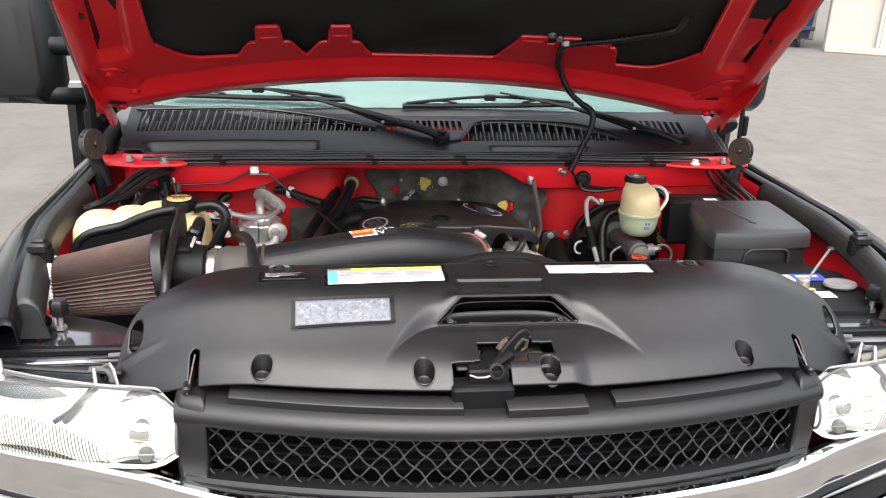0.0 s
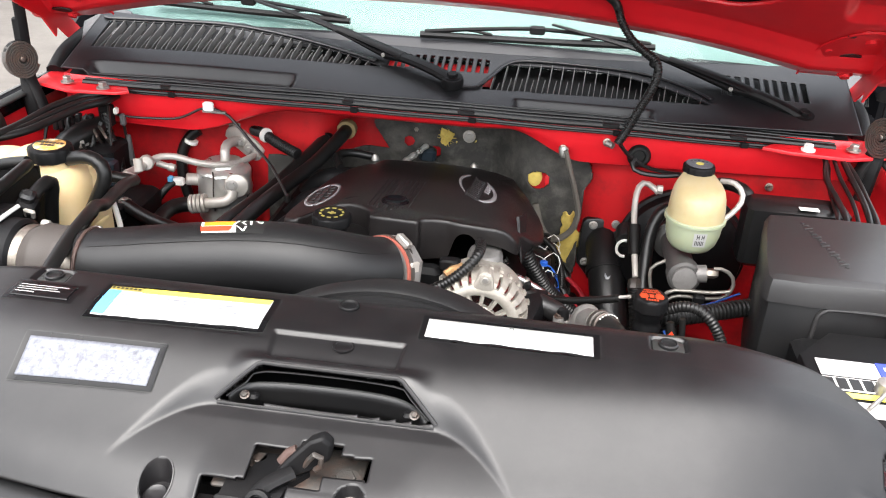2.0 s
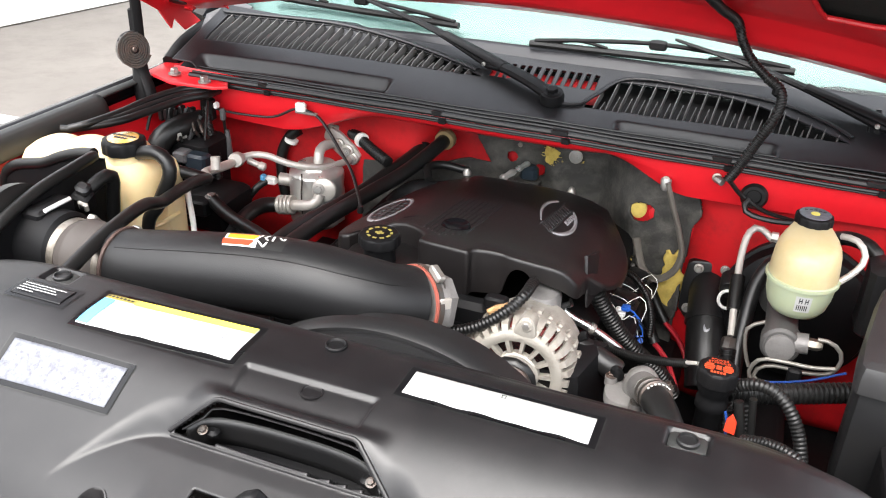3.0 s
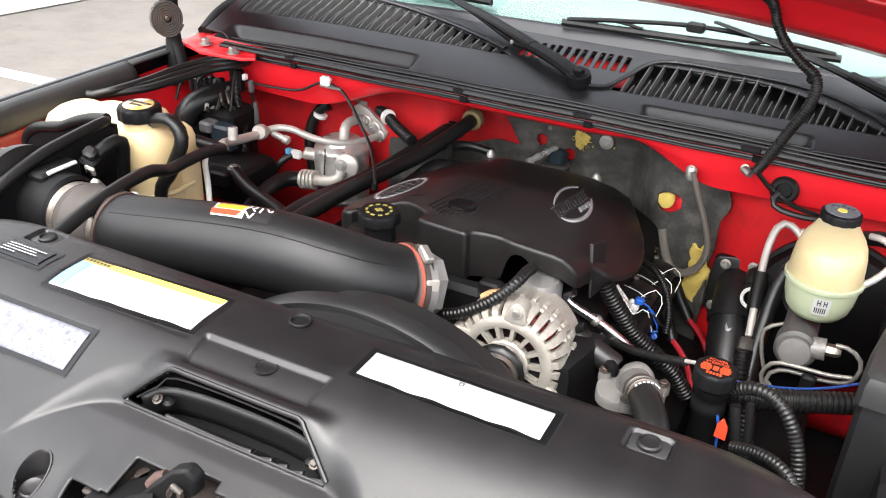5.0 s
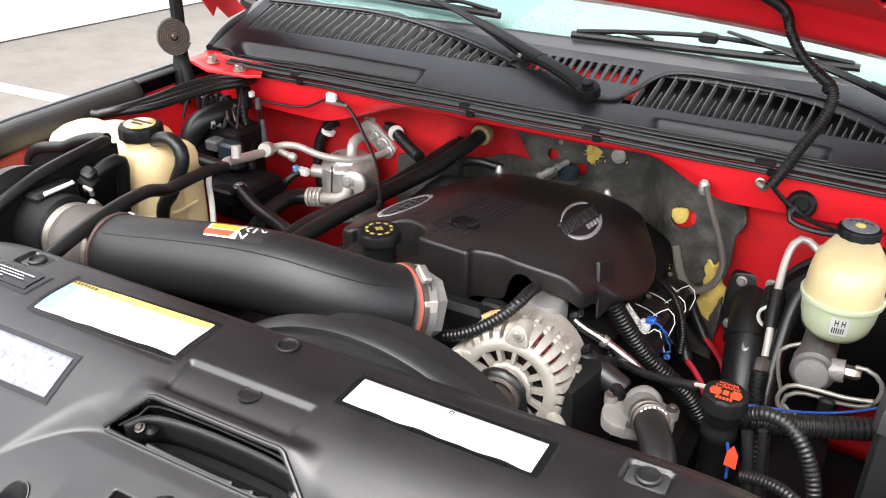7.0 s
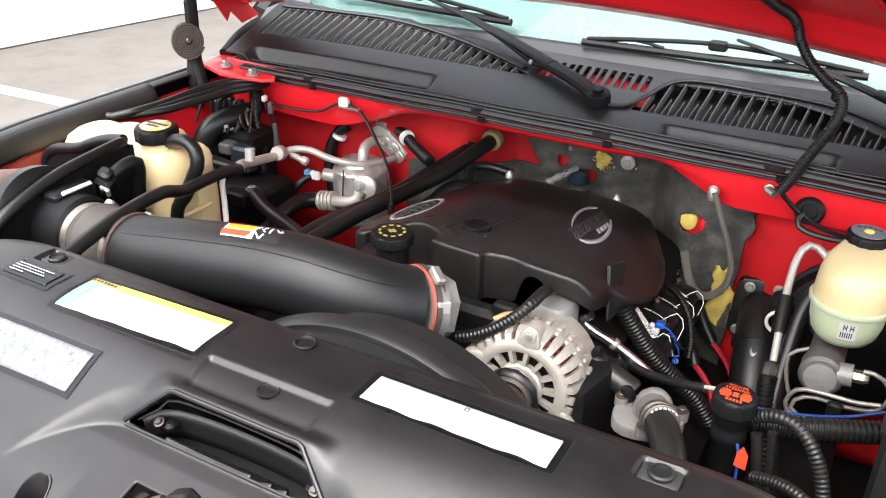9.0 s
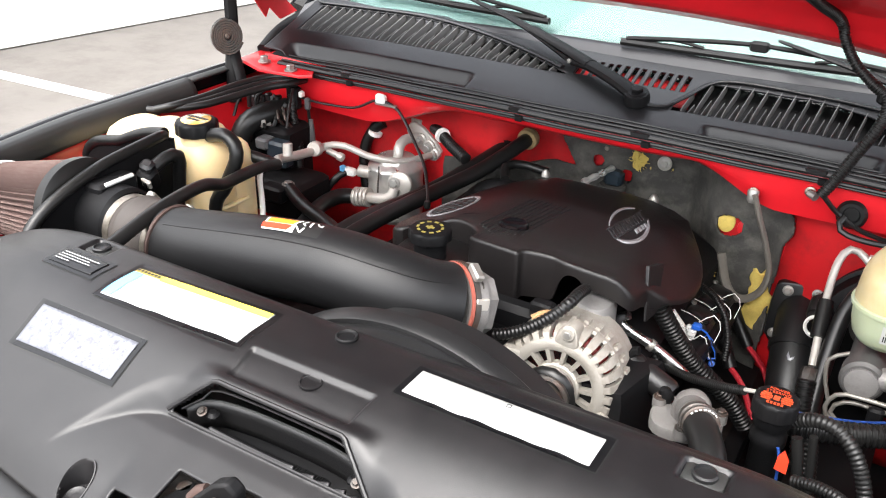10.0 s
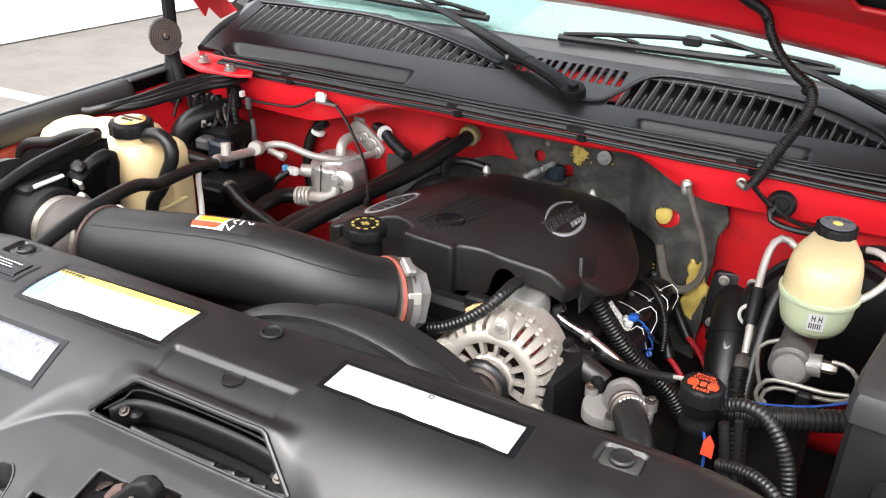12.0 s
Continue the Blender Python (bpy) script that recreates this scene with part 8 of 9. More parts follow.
for dx, dy in ((-0.036, 0.006), (0.032, 0.014), (0.002, -0.036)):
    part("lug", Geo().lathe([(0.008, -0.004), (0.008, 0.008)], 14, pose(0.270 + dx, 0.266 + dy, 0.992)), DULL_CAST, wp)
    bolt(wp, (0.270 + dx, 0.266 + dy, 1.000), (0, 0, 1), 0.005, 0.005, DARK_STEEL)
part("hose", Geo().tube([(0.283, 0.232, 1.020), (0.291, 0.212, 1.028), (0.304, 0.190, 1.030), (0.318, 0.162, 1.024), (0.330, 0.130, 1.005), (0.34, 0.08, 0.965)], 0.0175, 20), RUBBER, wp, "thick black radiator hose")
for s_, w_ in ((0.0, 0.005), (0.010, 0.003)):
    part("hose_clamp", Geo().lathe([(0.0180, -w_), (0.0197, -w_ + 0.001), (0.0197, w_ - 0.001), (0.0180, w_)], 30, axis((0.289 + 0.6 * s_, 0.218 - s_, 1.027 + 0.4 * s_), (0.010, -0.022, 0.008))), DARK_STEEL, wp)
for i in range(7):
    part("clamp_mark", Geo().box(0, 0.0, 0, 0.002, 0.0024, 0.001, 0, axis((0.297, 0.204, 1.032), (0.012, -0.022, 0.006)) @ Matrix.Rotation(radians(40 + i * 15), 4, "Z") @ Matrix.Translation((0.0179, 0, 0)) @ Matrix.Rotation(radians(90), 4, "Y")), WHITE, wp)
part("sensor", Geo().lathe([(0.007, 0), (0.008, 0.004), (0.008, 0.014), (0.004, 0.020)], 12, axis((0.242, 0.280, 0.995), (-0.3, -0.4, 0.9))), MATT, wp)

ps = thing("power_steering_reservoir", "black power steering reservoir cap with orange print", "reservoir")
PX, PY, PZ = 0.356, 0.266, 1.033
knob(ps, (PX, PY, PZ), 0.0240, 0.021, 8, MATT, "cap")
part("neck", Geo().lathe([(0.0165, -0.10), (0.0165, -0.040), (0.0195, -0.036), (0.0195, -0.026), (0.0175, -0.022), (0.0175, -0.014), (0.0205, -0.010), (0.0205, 0.004)], 28, pose(PX, PY, PZ)), MATT, ps)


def lettering(text, size, m, material, parent, name="lettering"):
    """Raised flat letters in the built-in face, as a mesh."""
    cu = bpy.data.curves.new(name, "FONT")
    cu.body = text
    cu.size = size
    cu.align_x = "CENTER"
    cu.align_y = "CENTER"
    cu.extrude = 0.0002
    tmp = bpy.data.objects.new(name, cu)
    me = bpy.data.meshes.new_from_object(tmp)
    bpy.data.objects.remove(tmp)
    me.materials.append(material)
    me.transform(m)
    ob = new(name, me)
    ob.parent = parent
    return ob


top_m = Matrix.Translation((PX, PY, PZ + 0.0213))
lettering("POWER", 0.0060, top_m @ Matrix.Translation((0, 0.0125, 0)), ORANGE, ps)
lettering("STEERING", 0.0058, top_m @ Matrix.Translation((0, 0.0070, 0)), ORANGE, ps)
for i in range(5):
    part("print_line", Geo().box(PX - 0.0072 + 0.0036 * i, PY - 0.0135, PZ + 0.0213, 0.0026, 0.0040, 0.0006), ORANGE, ps)
for i in range(4):
    w_ = (0.011, 0.015, 0.015, 0.012)[i]
    for s in (-1, 1):
        part("print_line", Geo().box(PX + s * 0.0105, PY + 0.0022 - 0.0036 * i, PZ + 0.0213, w_ * 0.8, 0.0022, 0.0006), ORANGE, ps)
part("print_line", Geo().box(PX, PY - 0.0030, PZ + 0.0213, 0.006, 0.008, 0.0006), ORANGE, ps)
part("red_tag", Geo().rings([[(0.374, 0.20, 1.014), (0.375, 0.20, 1.030), (0.380, 0.20, 1.038), (0.386, 0.20, 1.028), (0.386, 0.20, 1.012)], [(0.374, 0.203, 1.014), (0.375, 0.203, 1.030), (0.380, 0.203, 1.038), (0.386, 0.203, 1.028), (0.386, 0.203, 1.012)]]), LOGO_RED, ps, "red plastic tag")
hose("steering_hose", "black corrugated hose curving forward", "hose", [(0.362, 0.275, 1.014), (0.374, 0.274, 1.024), (0.388, 0.268, 1.036), (0.402, 0.262, 1.044), (0.420, 0.256, 1.044), (0.437, 0.248, 1.034), (0.452, 0.240, 1.012), (0.462, 0.230, 0.985), (0.468, 0.22, 0.95)], 0.0080, RUBBER, 0.0050)
hose("battery_loom", "thick black corrugated loom to the battery", "wire", [(0.360, 0.30, 0.998), (0.377, 0.302, 1.0), (0.423, 0.32, 0.998), (0.467, 0.34, 0.998), (0.515, 0.36, 1.0), (0.559, 0.38, 1.0)], 0.0135, RUBBER, 0.0065)
hose("battery_loom", "black corrugated loom running down", "wire", [(0.392, 0.31, 0.99), (0.400, 0.30, 0.94), (0.41, 0.28, 0.88)], 0.0125, RUBBER, 0.006)
hose("battery_loom", "black corrugated loom low behind the cover", "wire", [(0.395, 0.185, 1.020), (0.418, 0.170, 1.034), (0.440, 0.155, 1.040), (0.458, 0.14, 1.034), (0.472, 0.12, 1.010)], 0.0065, RUBBER, 0.0045)
hose("blue_wire_run", "single thin blue wire over the loom", "wire", [(0.366, 0.36, 0.977), (0.393, 0.375, 0.972), (0.43, 0.39, 0.97), (0.47, 0.405, 0.975), (0.512, 0.42, 0.989)], 0.0017, NAVY_WIRE, n=8)
hose("blue_wire_run", "single thin blue wire over the loom", "wire", [(0.372, 0.215, 1.030), (0.376, 0.212, 1.018), (0.378, 0.21, 0.99)], 0.0016, NAVY_WIRE, n=8)
hose("drop_cable", "black cables hanging behind the reservoir", "cable", [(0.385, 0.255, 1.02), (0.392, 0.25, 0.99), (0.40, 0.245, 0.94), (0.405, 0.24, 0.88)], 0.006, RUBBER)
hose("drop_cable", "black cables hanging behind the reservoir", "cable", [(0.400, 0.252, 1.03), (0.405, 0.25, 0.99), (0.41, 0.245, 0.94), (0.415, 0.24, 0.88)], 0.0045, RUBBER)

# brake fluid reservoir and master cylinder
br = thing("brake_fluid_reservoir", "yellowed brake fluid reservoir with a black cap", "reservoir")
BX, BY = 0.438, 0.500
bm_ = pose(BX, BY, 1.026)
part("lower_bowl", Geo().lathe([(0.020, -0.004), (0.032, 0.0), (0.0385, 0.009), (0.0425, 0.024), (0.0450, 0.048)], 40, bm_), RES_LOW, br, "pale green lower bowl")
part("flange", Geo().lathe([(0.0450, 0.046), (0.0480, 0.047), (0.0480, 0.052), (0.0450, 0.053)], 40, bm_), RES_LOW, br)
rings = []
for z, k_, dy in ((0.052, 0.0448, 0), (0.068, 0.0440, 0.001), (0.084, 0.0425, 0.003), (0.094, 0.0400, 0.007), (0.101, 0.0355, 0.014), (0.106, 0.029, 0.026), (0.110, 0.0235, 0.038)):
    rings.append([(k_ * math.cos(2 * math.pi * i / 40), dy + k_ * math.sin(2 * math.pi * i / 40), z) for i in range(40)])
part("upper_bowl", Geo().rings(rings, True, True, bm_), RES_TOP, br, "amber yellowed upper bowl")
knob(br, (BX, BY + 0.046, 1.026 + 0.107), 0.0255, 0.015, 12, MATT, "cap")
part("cap_label", Geo().lathe([(0.021, 0), (0.021, 0.001)], 28, pose(BX, BY + 0.046, 1.1482)), FOIL_LABEL, br, "printed cap disc")
part("cap_dot", Geo().lathe([(0.006, 0), (0.006, 0.0006)], 16, pose(BX, BY + 0.044, 1.1494)), YELLOW, br)
for i in range(5):
    part("cap_print", Geo().box(BX - 0.012 + 0.006 * i, BY + 0.058 - 0.0006 * abs(i - 2) * 3, 1.1494, 0.004, 0.003, 0.0005), BLACK_INK, br)


def on_bowl(a, z, lift=0.0008):
    r_ = 0.0425 + 0.0025 * (z - 0.024) / 0.024 + lift
    return (BX + r_ * math.sin(a), BY - r_ * math.cos(a), 1.026 + z)


part("sticker", Geo().sheet(8, 4, lambda u, v: on_bowl(-0.10 + 0.46 * u, 0.0165 + 0.024 * v)), PAPER, br, "small white sticker")
for i in range(6):
    part("sticker_bar", Geo().sheet(1, 1, lambda u, v: on_bowl(-0.04 + 0.055 * i + 0.03 * u, 0.0195 + 0.008 * v, 0.0013)), BLACK_INK, br)
for i in range(2):
    a0 = 0.00 + 0.17 * i
    for ua, ub, va, vb in ((0.0, 0.025, 0.0295, 0.038), (0.075, 0.10, 0.0295, 0.038), (0.0, 0.10, 0.0327, 0.0347)):
        part("sticker_letter", Geo().sheet(1, 1, lambda u, v: on_bowl(a0 + ua + (ub - ua) * u, va + 0.0005 + (vb - va) * v, 0.0013)), BLACK_INK, br)

mc = thing("master_cylinder", "grey cast brake master cylinder with steel lines", "master cylinder")
part("body", Geo().lathe([(0.022, 0), (0.026, 0.004), (0.026, 0.03), (0.022, 0.034), (0.022, 0.16), (0.035, 0.165), (0.035, 0.18)], 30, axis((0.428, 0.438, 0.995), (0.0, 1, -0.08))), make("grey_casting", (0.09, 0.087, 0.084), 0.5, 0.4, 0.2, 60, 0.4, 500), mc)
part("end_plug", Geo().lathe([(0.019, 0), (0.019, 0.004), (0.014, 0.005)], 24, axis((0.428, 0.438, 0.995), (0, -1, 0.08))), DULL_CAST, mc)
part("port", Geo().tube([(0.445, 0.45, 1.0), (0.462, 0.45, 1.002)], 0.014, 12), DULL_CAST, mc)
part("port_nut", Geo().lathe([(0.008, 0), (0.008, 0.012), (0.005, 0.018)], 6, axis((0.462, 0.45, 1.003), (1, -0.1, 0.1))), CLAMP_STEEL, mc)
part("brake_line", Geo().tube([(0.472, 0.450, 1.012), (0.484, 0.449, 1.013), (0.499, 0.448, 1.006), (0.506, 0.447, 0.992), (0.503, 0.446, 0.975), (0.493, 0.446, 0.964), (0.462, 0.444, 0.960), (0.43, 0.444, 0.961), (0.411, 0.443, 0.955), (0.404, 0.442, 0.943), (0.408, 0.441, 0.933), (0.43, 0.44, 0.925)], 0.0029, 10), LINE_STEEL, mc, "steel brake line")
part("brake_line", Geo().tube([(0.499, 0.430, 0.985), (0.472, 0.431, 0.979), (0.434, 0.433, 0.977), (0.412, 0.434, 0.974), (0.401, 0.436, 0.963), (0.397, 0.437, 0.946), (0.403, 0.439, 0.932), (0.425, 0.44, 0.918)], 0.0029, 10), LINE_STEEL, mc, "steel brake line")
part("brake_line", Geo().tube([(0.425, 0.512, 0.996), (0.411, 0.51, 0.99), (0.392, 0.508, 0.98), (0.384, 0.506, 0.971), (0.385, 0.504, 0.956), (0.390, 0.502, 0.934), (0.398, 0.50, 0.914)], 0.0029, 10), LINE_STEEL, mc, "steel brake line")
part("line_clip", Geo().box(0.452, 0.42, 0.967, 0.018, 0.012, 0.022, 0.003), MATT, mc)
bst = thing("brake_booster", "black cylindrical brake booster on the firewall", "brake booster")
part("shell", Geo().lathe([(0.03, 0), (0.05, 0.004), (0.085, 0.010), (0.108, 0.024), (0.114, 0.040), (0.112, 0.052), (0.116, 0.056), (0.116, 0.064), (0.104, 0.072)], 48, axis((0.455, 0.632, 0.930), (0, 1, -0.08))), MATT, bst)
part("clamp_ring", Geo().lathe([(0.113, 0.040), (0.119, 0.043), (0.119, 0.049), (0.113, 0.052)], 48, axis((0.455, 0.632, 0.930), (0, 1, -0.08)), cap=False), MATT, bst)
bolt(bst, (0.398, 0.618, 0.985), (0, -1, 0), 0.008, 0.012, STEEL)
hose("booster_hose", "black rubber booster hose with a clamp", "hose", [(0.475, 0.62, 1.085), (0.50, 0.60, 1.098), (0.53, 0.58, 1.090), (0.54, 0.56, 1.05), (0.545, 0.55, 0.98)], 0.0105, RUBBER, ends=[((0.537, 0.565, 1.068), (0.2, -0.3, -1), 0.013, 0.008, PIPE)])
hose("vacuum_pipe", "white painted bent metal pipe", "pipe", [(0.478, 0.552, 1.120), (0.494, 0.54, 1.124), (0.506, 0.53, 1.117), (0.509, 0.52, 1.104), (0.499, 0.51, 1.089), (0.480, 0.50, 1.072)], 0.0045, PIPE)

# refrigerant pipe, black hose and steering shaft boot
lp = thing("clutch_line", "pale bent metal line with a black foam sleeve", "pipe")
part("metal_pipe", Geo().tube([(0.398, 0.66, 1.046), (0.382, 0.668, 1.056), (0.368, 0.662, 1.060), (0.359, 0.648, 1.048), (0.357, 0.62, 1.016), (0.362, 0.57, 0.966), (0.366, 0.537, 0.936)], 0.0055, 12), PIPE, lp)
part("sleeve", Geo().tube([(0.3585, 0.606, 1.002), (0.3605, 0.583, 0.979), (0.362, 0.568, 0.964)], 0.0105, 12), RUBBER, lp, "black foam sleeve")
part("fitting", Geo().lathe([(0.011, 0), (0.0125, 0.004), (0.0125, 0.02), (0.010, 0.024), (0.012, 0.03), (0.010, 0.036)], 8, axis((0.366, 0.534, 0.934), (0.0, -0.7, -0.7))), DARK_STEEL, lp)
part("hose_tail", Geo().tube([(0.365, 0.512, 0.930), (0.368, 0.50, 0.905), (0.374, 0.485, 0.87), (0.385, 0.46, 0.82)], 0.012, 12, ribs=0.006), RUBBER, lp)
part("nut", Geo().lathe([(0.008, 0), (0.008, 0.01)], 6, axis((0.394, 0.66, 1.052), (1, 0, 0))), PIPE, lp)
hose("brake_hose", "black rubber hose beside the reservoir", "hose", [(0.42, 0.60, 1.045), (0.40, 0.60, 1.035), (0.385, 0.585, 1.0), (0.38, 0.55, 0.95), (0.38, 0.51, 0.90), (0.385, 0.48, 0.85)], 0.011, RUBBER)
egr = thing("steering_column_boot", "black plastic steering column boot with bolts", "steering boot")
part("upper", Geo().slab(rounded([(-0.045, -0.075), (0.045, -0.075), (0.045, 0.035), (0.030, 0.048), (-0.030, 0.048), (-0.045, 0.035)], 1), 0.008, 0.02, 0.004, Matrix.Translation((0.318, 0.734, 0.905)) @ Matrix.Rotation(radians(86), 4, "X")), PLASTIC, egr)
part("tube", Geo().tube([(0.320, 0.745, 0.905), (0.325, 0.70, 0.885), (0.333, 0.65, 0.845), (0.345, 0.60, 0.79)], lambda s_: 0.036 - 0.003 * s_, 22), PLASTIC, egr)
part("collar", Geo().tube([(0.3275, 0.684, 0.873), (0.329, 0.676, 0.867)], 0.039, 22), PLASTIC, egr)
part("cover_rib", Geo().tube([(0.345, 0.728, 0.925), (0.348, 0.70, 0.905), (0.350, 0.68, 0.89)], 0.014, 12), PLASTIC, egr)
part("worn_spot", Geo().lathe([(0.008, 0), (0.007, 0.001)], 9, axis((0.329, 0.642, 0.882), (0, -0.6, 0.8)) @ Matrix.Diagonal((0.8, 1.5, 1, 1))), INK, egr)
for p in ((0.296, 0.720, 0.943), (0.288, 0.719, 0.864), (0.338, 0.722, 0.948)):
    bolt(egr, p, (0, -1, 0.2), 0.0055, 0.008, STEEL)
horn = thing("round_breather", "dark round breather canister with a white curved mark", "canister")
part("can", Geo().lathe([(0.016, 0), (0.018, 0.003), (0.018, 0.03), (0.014, 0.034)], 26, axis((0.352, 0.640, 0.955), (0.0, 1, 0.3))), PLASTIC, horn)
part("mark", Geo().tube([(0.351 + 0.014 * math.cos(radians(a)), 0.638, 0.940 + 0.016 * math.sin(radians(a))) for a in range(80, 300, 20)], 0.0028, 6, step=0.004), WHITE, horn, "white curved mark")

# ground strap
gs = thing("ground_strap", "grey braided ground strap", "strap")
GS = [(0.226, 0.674, 1.105), (0.232, 0.678, 1.086), (0.239, 0.685, 1.062), (0.249, 0.695, 1.032), (0.257, 0.705, 1.001), (0.264, 0.710, 0.971), (0.261, 0.714, 0.943), (0.252, 0.718, 0.923), (0.235, 0.724, 0.906), (0.215, 0.735, 0.900), (0.199, 0.742, 0.915), (0.189, 0.745, 0.941), (0.182, 0.748, 0.963)]
part("braid", Geo().tube(GS, 0.0072, 8, flat=0.62), STRAP, gs)
part("lug", Geo().lathe([(0.008, 0), (0.009, 0.004), (0.007, 0.016), (0.004, 0.02)], 12, axis((0.223, 0.682, 1.108), (0, -0.3, -1))), STEEL, gs)
hs2 = thing("foil_sleeve", "crumpled foil sleeve behind the engine", "sleeve")
part("wrap", Geo().tube([(-0.083, 0.794, 1.006), (-0.066, 0.815, 1.016), (-0.046, 0.843, 1.027)], lambda s_: 0.0080 - 0.002 * s_ + 0.0012 * math.sin(s_ * 23), 7, step=0.006, flat=0.75), FOIL, hs2, angle=10)
part("sensor", Geo().box(-0.045, 0.848, 1.006, 0.034, 0.026, 0.030, 0.006), TEAL, hs2)
part("sensor_base", Geo().lathe([(0.026, 0), (0.026, 0.008), (0.022, 0.012)], 22, pose(-0.047, 0.846, 0.982)), INSULATION, hs2)

# hood harness
hh = thing("hood_lamp_harness", "black corrugated cable from hood to firewall", "cable")
up = [(0.43, 0.36), (0.435, 0.41), (0.40, 0.45), (0.33, 0.50), (0.262, 0.535)]
part("upper", Geo().tube([(a, b, hood_z(a, b) - 0.014) for a, b in up] + [(0.242, 0.550, 1.438), (0.244, 0.585, 1.415), (0.262, 0.655, 1.383), (0.284, 0.702, 1.358), (0.297, 0.704, 1.329), (0.316, 0.699, 1.304), (0.340, 0.693, 1.285)], 0.0074, 12, ribs=0.0042), RUBBER, hh)
part("lower", Geo().tube([(0.340, 0.693, 1.285), (0.360, 0.688, 1.272), (0.366, 0.683, 1.254), (0.360, 0.677, 1.227), (0.343, 0.672, 1.190), (0.326, 0.666, 1.151), (0.314, 0.661, 1.129)], 0.0082, 12, ribs=0.0042), RUBBER, hh)
part("joint", Geo().box(0.358, 0.688, 1.270, 0.016, 0.014, 0.018, 0.004), MATT, hh)
part("clip", Geo().box(0.243, 0.542, 1.445, 0.016, 0.018, 0.016, 0.003), STEEL, hh)
part("tail", Geo().tube([(0.318, 0.660, 1.130), (0.335, 0.672, 1.108), (0.35, 0.68, 1.095), (0.375, 0.675, 1.085), (0.41, 0.66, 1.085), (0.43, 0.64, 1.092)], 0.0035, 8), RUBBER, hh)
part("tail", Geo().tube([(0.350, 0.678, 1.100), (0.345, 0.668, 1.088), (0.36, 0.662, 1.080), (0.395, 0.655, 1.080), (0.425, 0.645, 1.088)], 0.0045, 8), RUBBER, hh)
part("terminal", Geo().tube([(0.298, 0.676, 1.124), (0.308, 0.668, 1.122)], 0.006, 8), STEEL, hh)

# fuse box
fb = thing("fuse_box", "large black plastic fuse box with a lid", "fuse box")
# lighter black plastic for lid, bead and marks; the body keeps PLASTIC
FUSE_PLASTIC = make("lighter_fuse_box_plastic", (0.021, 0.0205, 0.021), 0.42, 0, 0.12, 14, 0.2, 1500, spec=0.5, dirt_or_glare=(0.04, 0.038, 0.036), dirt_or_glare_amount=0.3)
fo = rounded([(0.500, 0.225), (0.700, 0.228), (0.714, 0.250), (0.718, 0.425), (0.705, 0.442), (0.535, 0.440), (0.522, 0.425), (0.490, 0.245)], 1)
part("lid", Geo().slab(fo, lambda x, y: 1.124 - 0.05 * (0.43 - y) * 0.5, 0.036, 0.014), FUSE_PLASTIC, fb)
part("body", Geo().slab([(a + (0.004 if a < 0.6 else -0.004), b + 0.005) for a, b in fo], 1.088, 0.15, 0.003), PLASTIC, fb)
part("front_bead", Geo().tube([(0.562, 0.229, 1.00), (0.564, 0.229, 1.062), (0.570, 0.229, 1.076), (0.583, 0.229, 1.081), (0.642, 0.229, 1.081), (0.654, 0.229, 1.076), (0.659, 0.229, 1.062), (0.660, 0.229, 1.00)], 0.0032, 8, step=0.004), FUSE_PLASTIC, fb, "raised bead on the front")
for i in range(16):
    part("embossed_mark", Geo().box(0, 0, 0, 0.0045, 0.005 + 0.004 * (i % 3), 0.0012, 0.0003, Matrix.Translation((0.572 + 0.0020 * i, 0.405 - 0.0085 * i, 1.1245 - 0.025 * (0.025 + 0.0085 * i))) @ Matrix.Rotation(radians(-72), 4, "Z")), FUSE_PLASTIC, fb)
dm2 = thing("relay_module", "dark plastic relay module behind the fuse box", "module")
part("case", Geo().box(0.600, 0.54, 1.045, 0.16, 0.06, 0.11, 0.008), PLASTIC, dm2)
part("tag", Geo().box(0.612, 0.515, 1.1005, 0.03, 0.012, 0.001), WHITE, dm2)
for k, (xa, xb, xc, xd, dz) in enumerate(((0.665, 0.654, 0.656, 0.651, 0.0), (0.679, 0.6765, 0.677, 0.668, 0.002), (0.6935, 0.694, 0.6935, 0.685, 0.003), (0.672, 0.660, 0.653, 0.6385, -0.010), (0.700, 0.704, 0.702, 0.695, 0.001))):
    hose("fender_cable", "black cable from hinge to fuse box", "cable", [(xa, 0.67, 1.134 + dz), (xa, 0.66, 1.130 + dz), (xb, 0.60, 1.121 + dz), (xc, 0.53, 1.113 + dz), (xd, 0.46, 1.112), (xd - 0.002, 0.435, 1.095)], 0.0034 if k % 2 else 0.0048, RUBBER, group="fender cables")

# battery with cables
bt = thing("battery", "black car battery with blue and white labels", "battery")
part("case", Geo().box(0.625, 0.085, 0.965, 0.19, 0.25, 0.17, 0.008), MATT, bt)
part("top", Geo().slab(rounded([(0.525, -0.03), (0.725, -0.03), (0.725, 0.205), (0.525, 0.205)], 1), 1.062, 0.02, 0.004), MATT, bt)
part("label_white", Geo().box(0.575, 0.118, 1.0635, 0.07, 0.034, 0.001), PAPER, bt, "white maker's label")
part("label_blue", Geo().box(0.642, 0.120, 1.0636, 0.062, 0.034, 0.001), BATTERY_BLUE, bt, "blue maker's label")
part("label_marks", Geo().box(0.640, 0.124, 1.0644, 0.044, 0.007, 0.0008), WHITE, bt)
part("icon_strip", Geo().box(0.575, 0.084, 1.0636, 0.075, 0.026, 0.001), WHITE, bt, "strip of warning signs")
for i in range(5):
    part("warning_sign", Geo().box(0.545 + 0.015 * i, 0.084, 1.0644, 0.012, 0.022, 0.0008), BLACK_INK, bt)
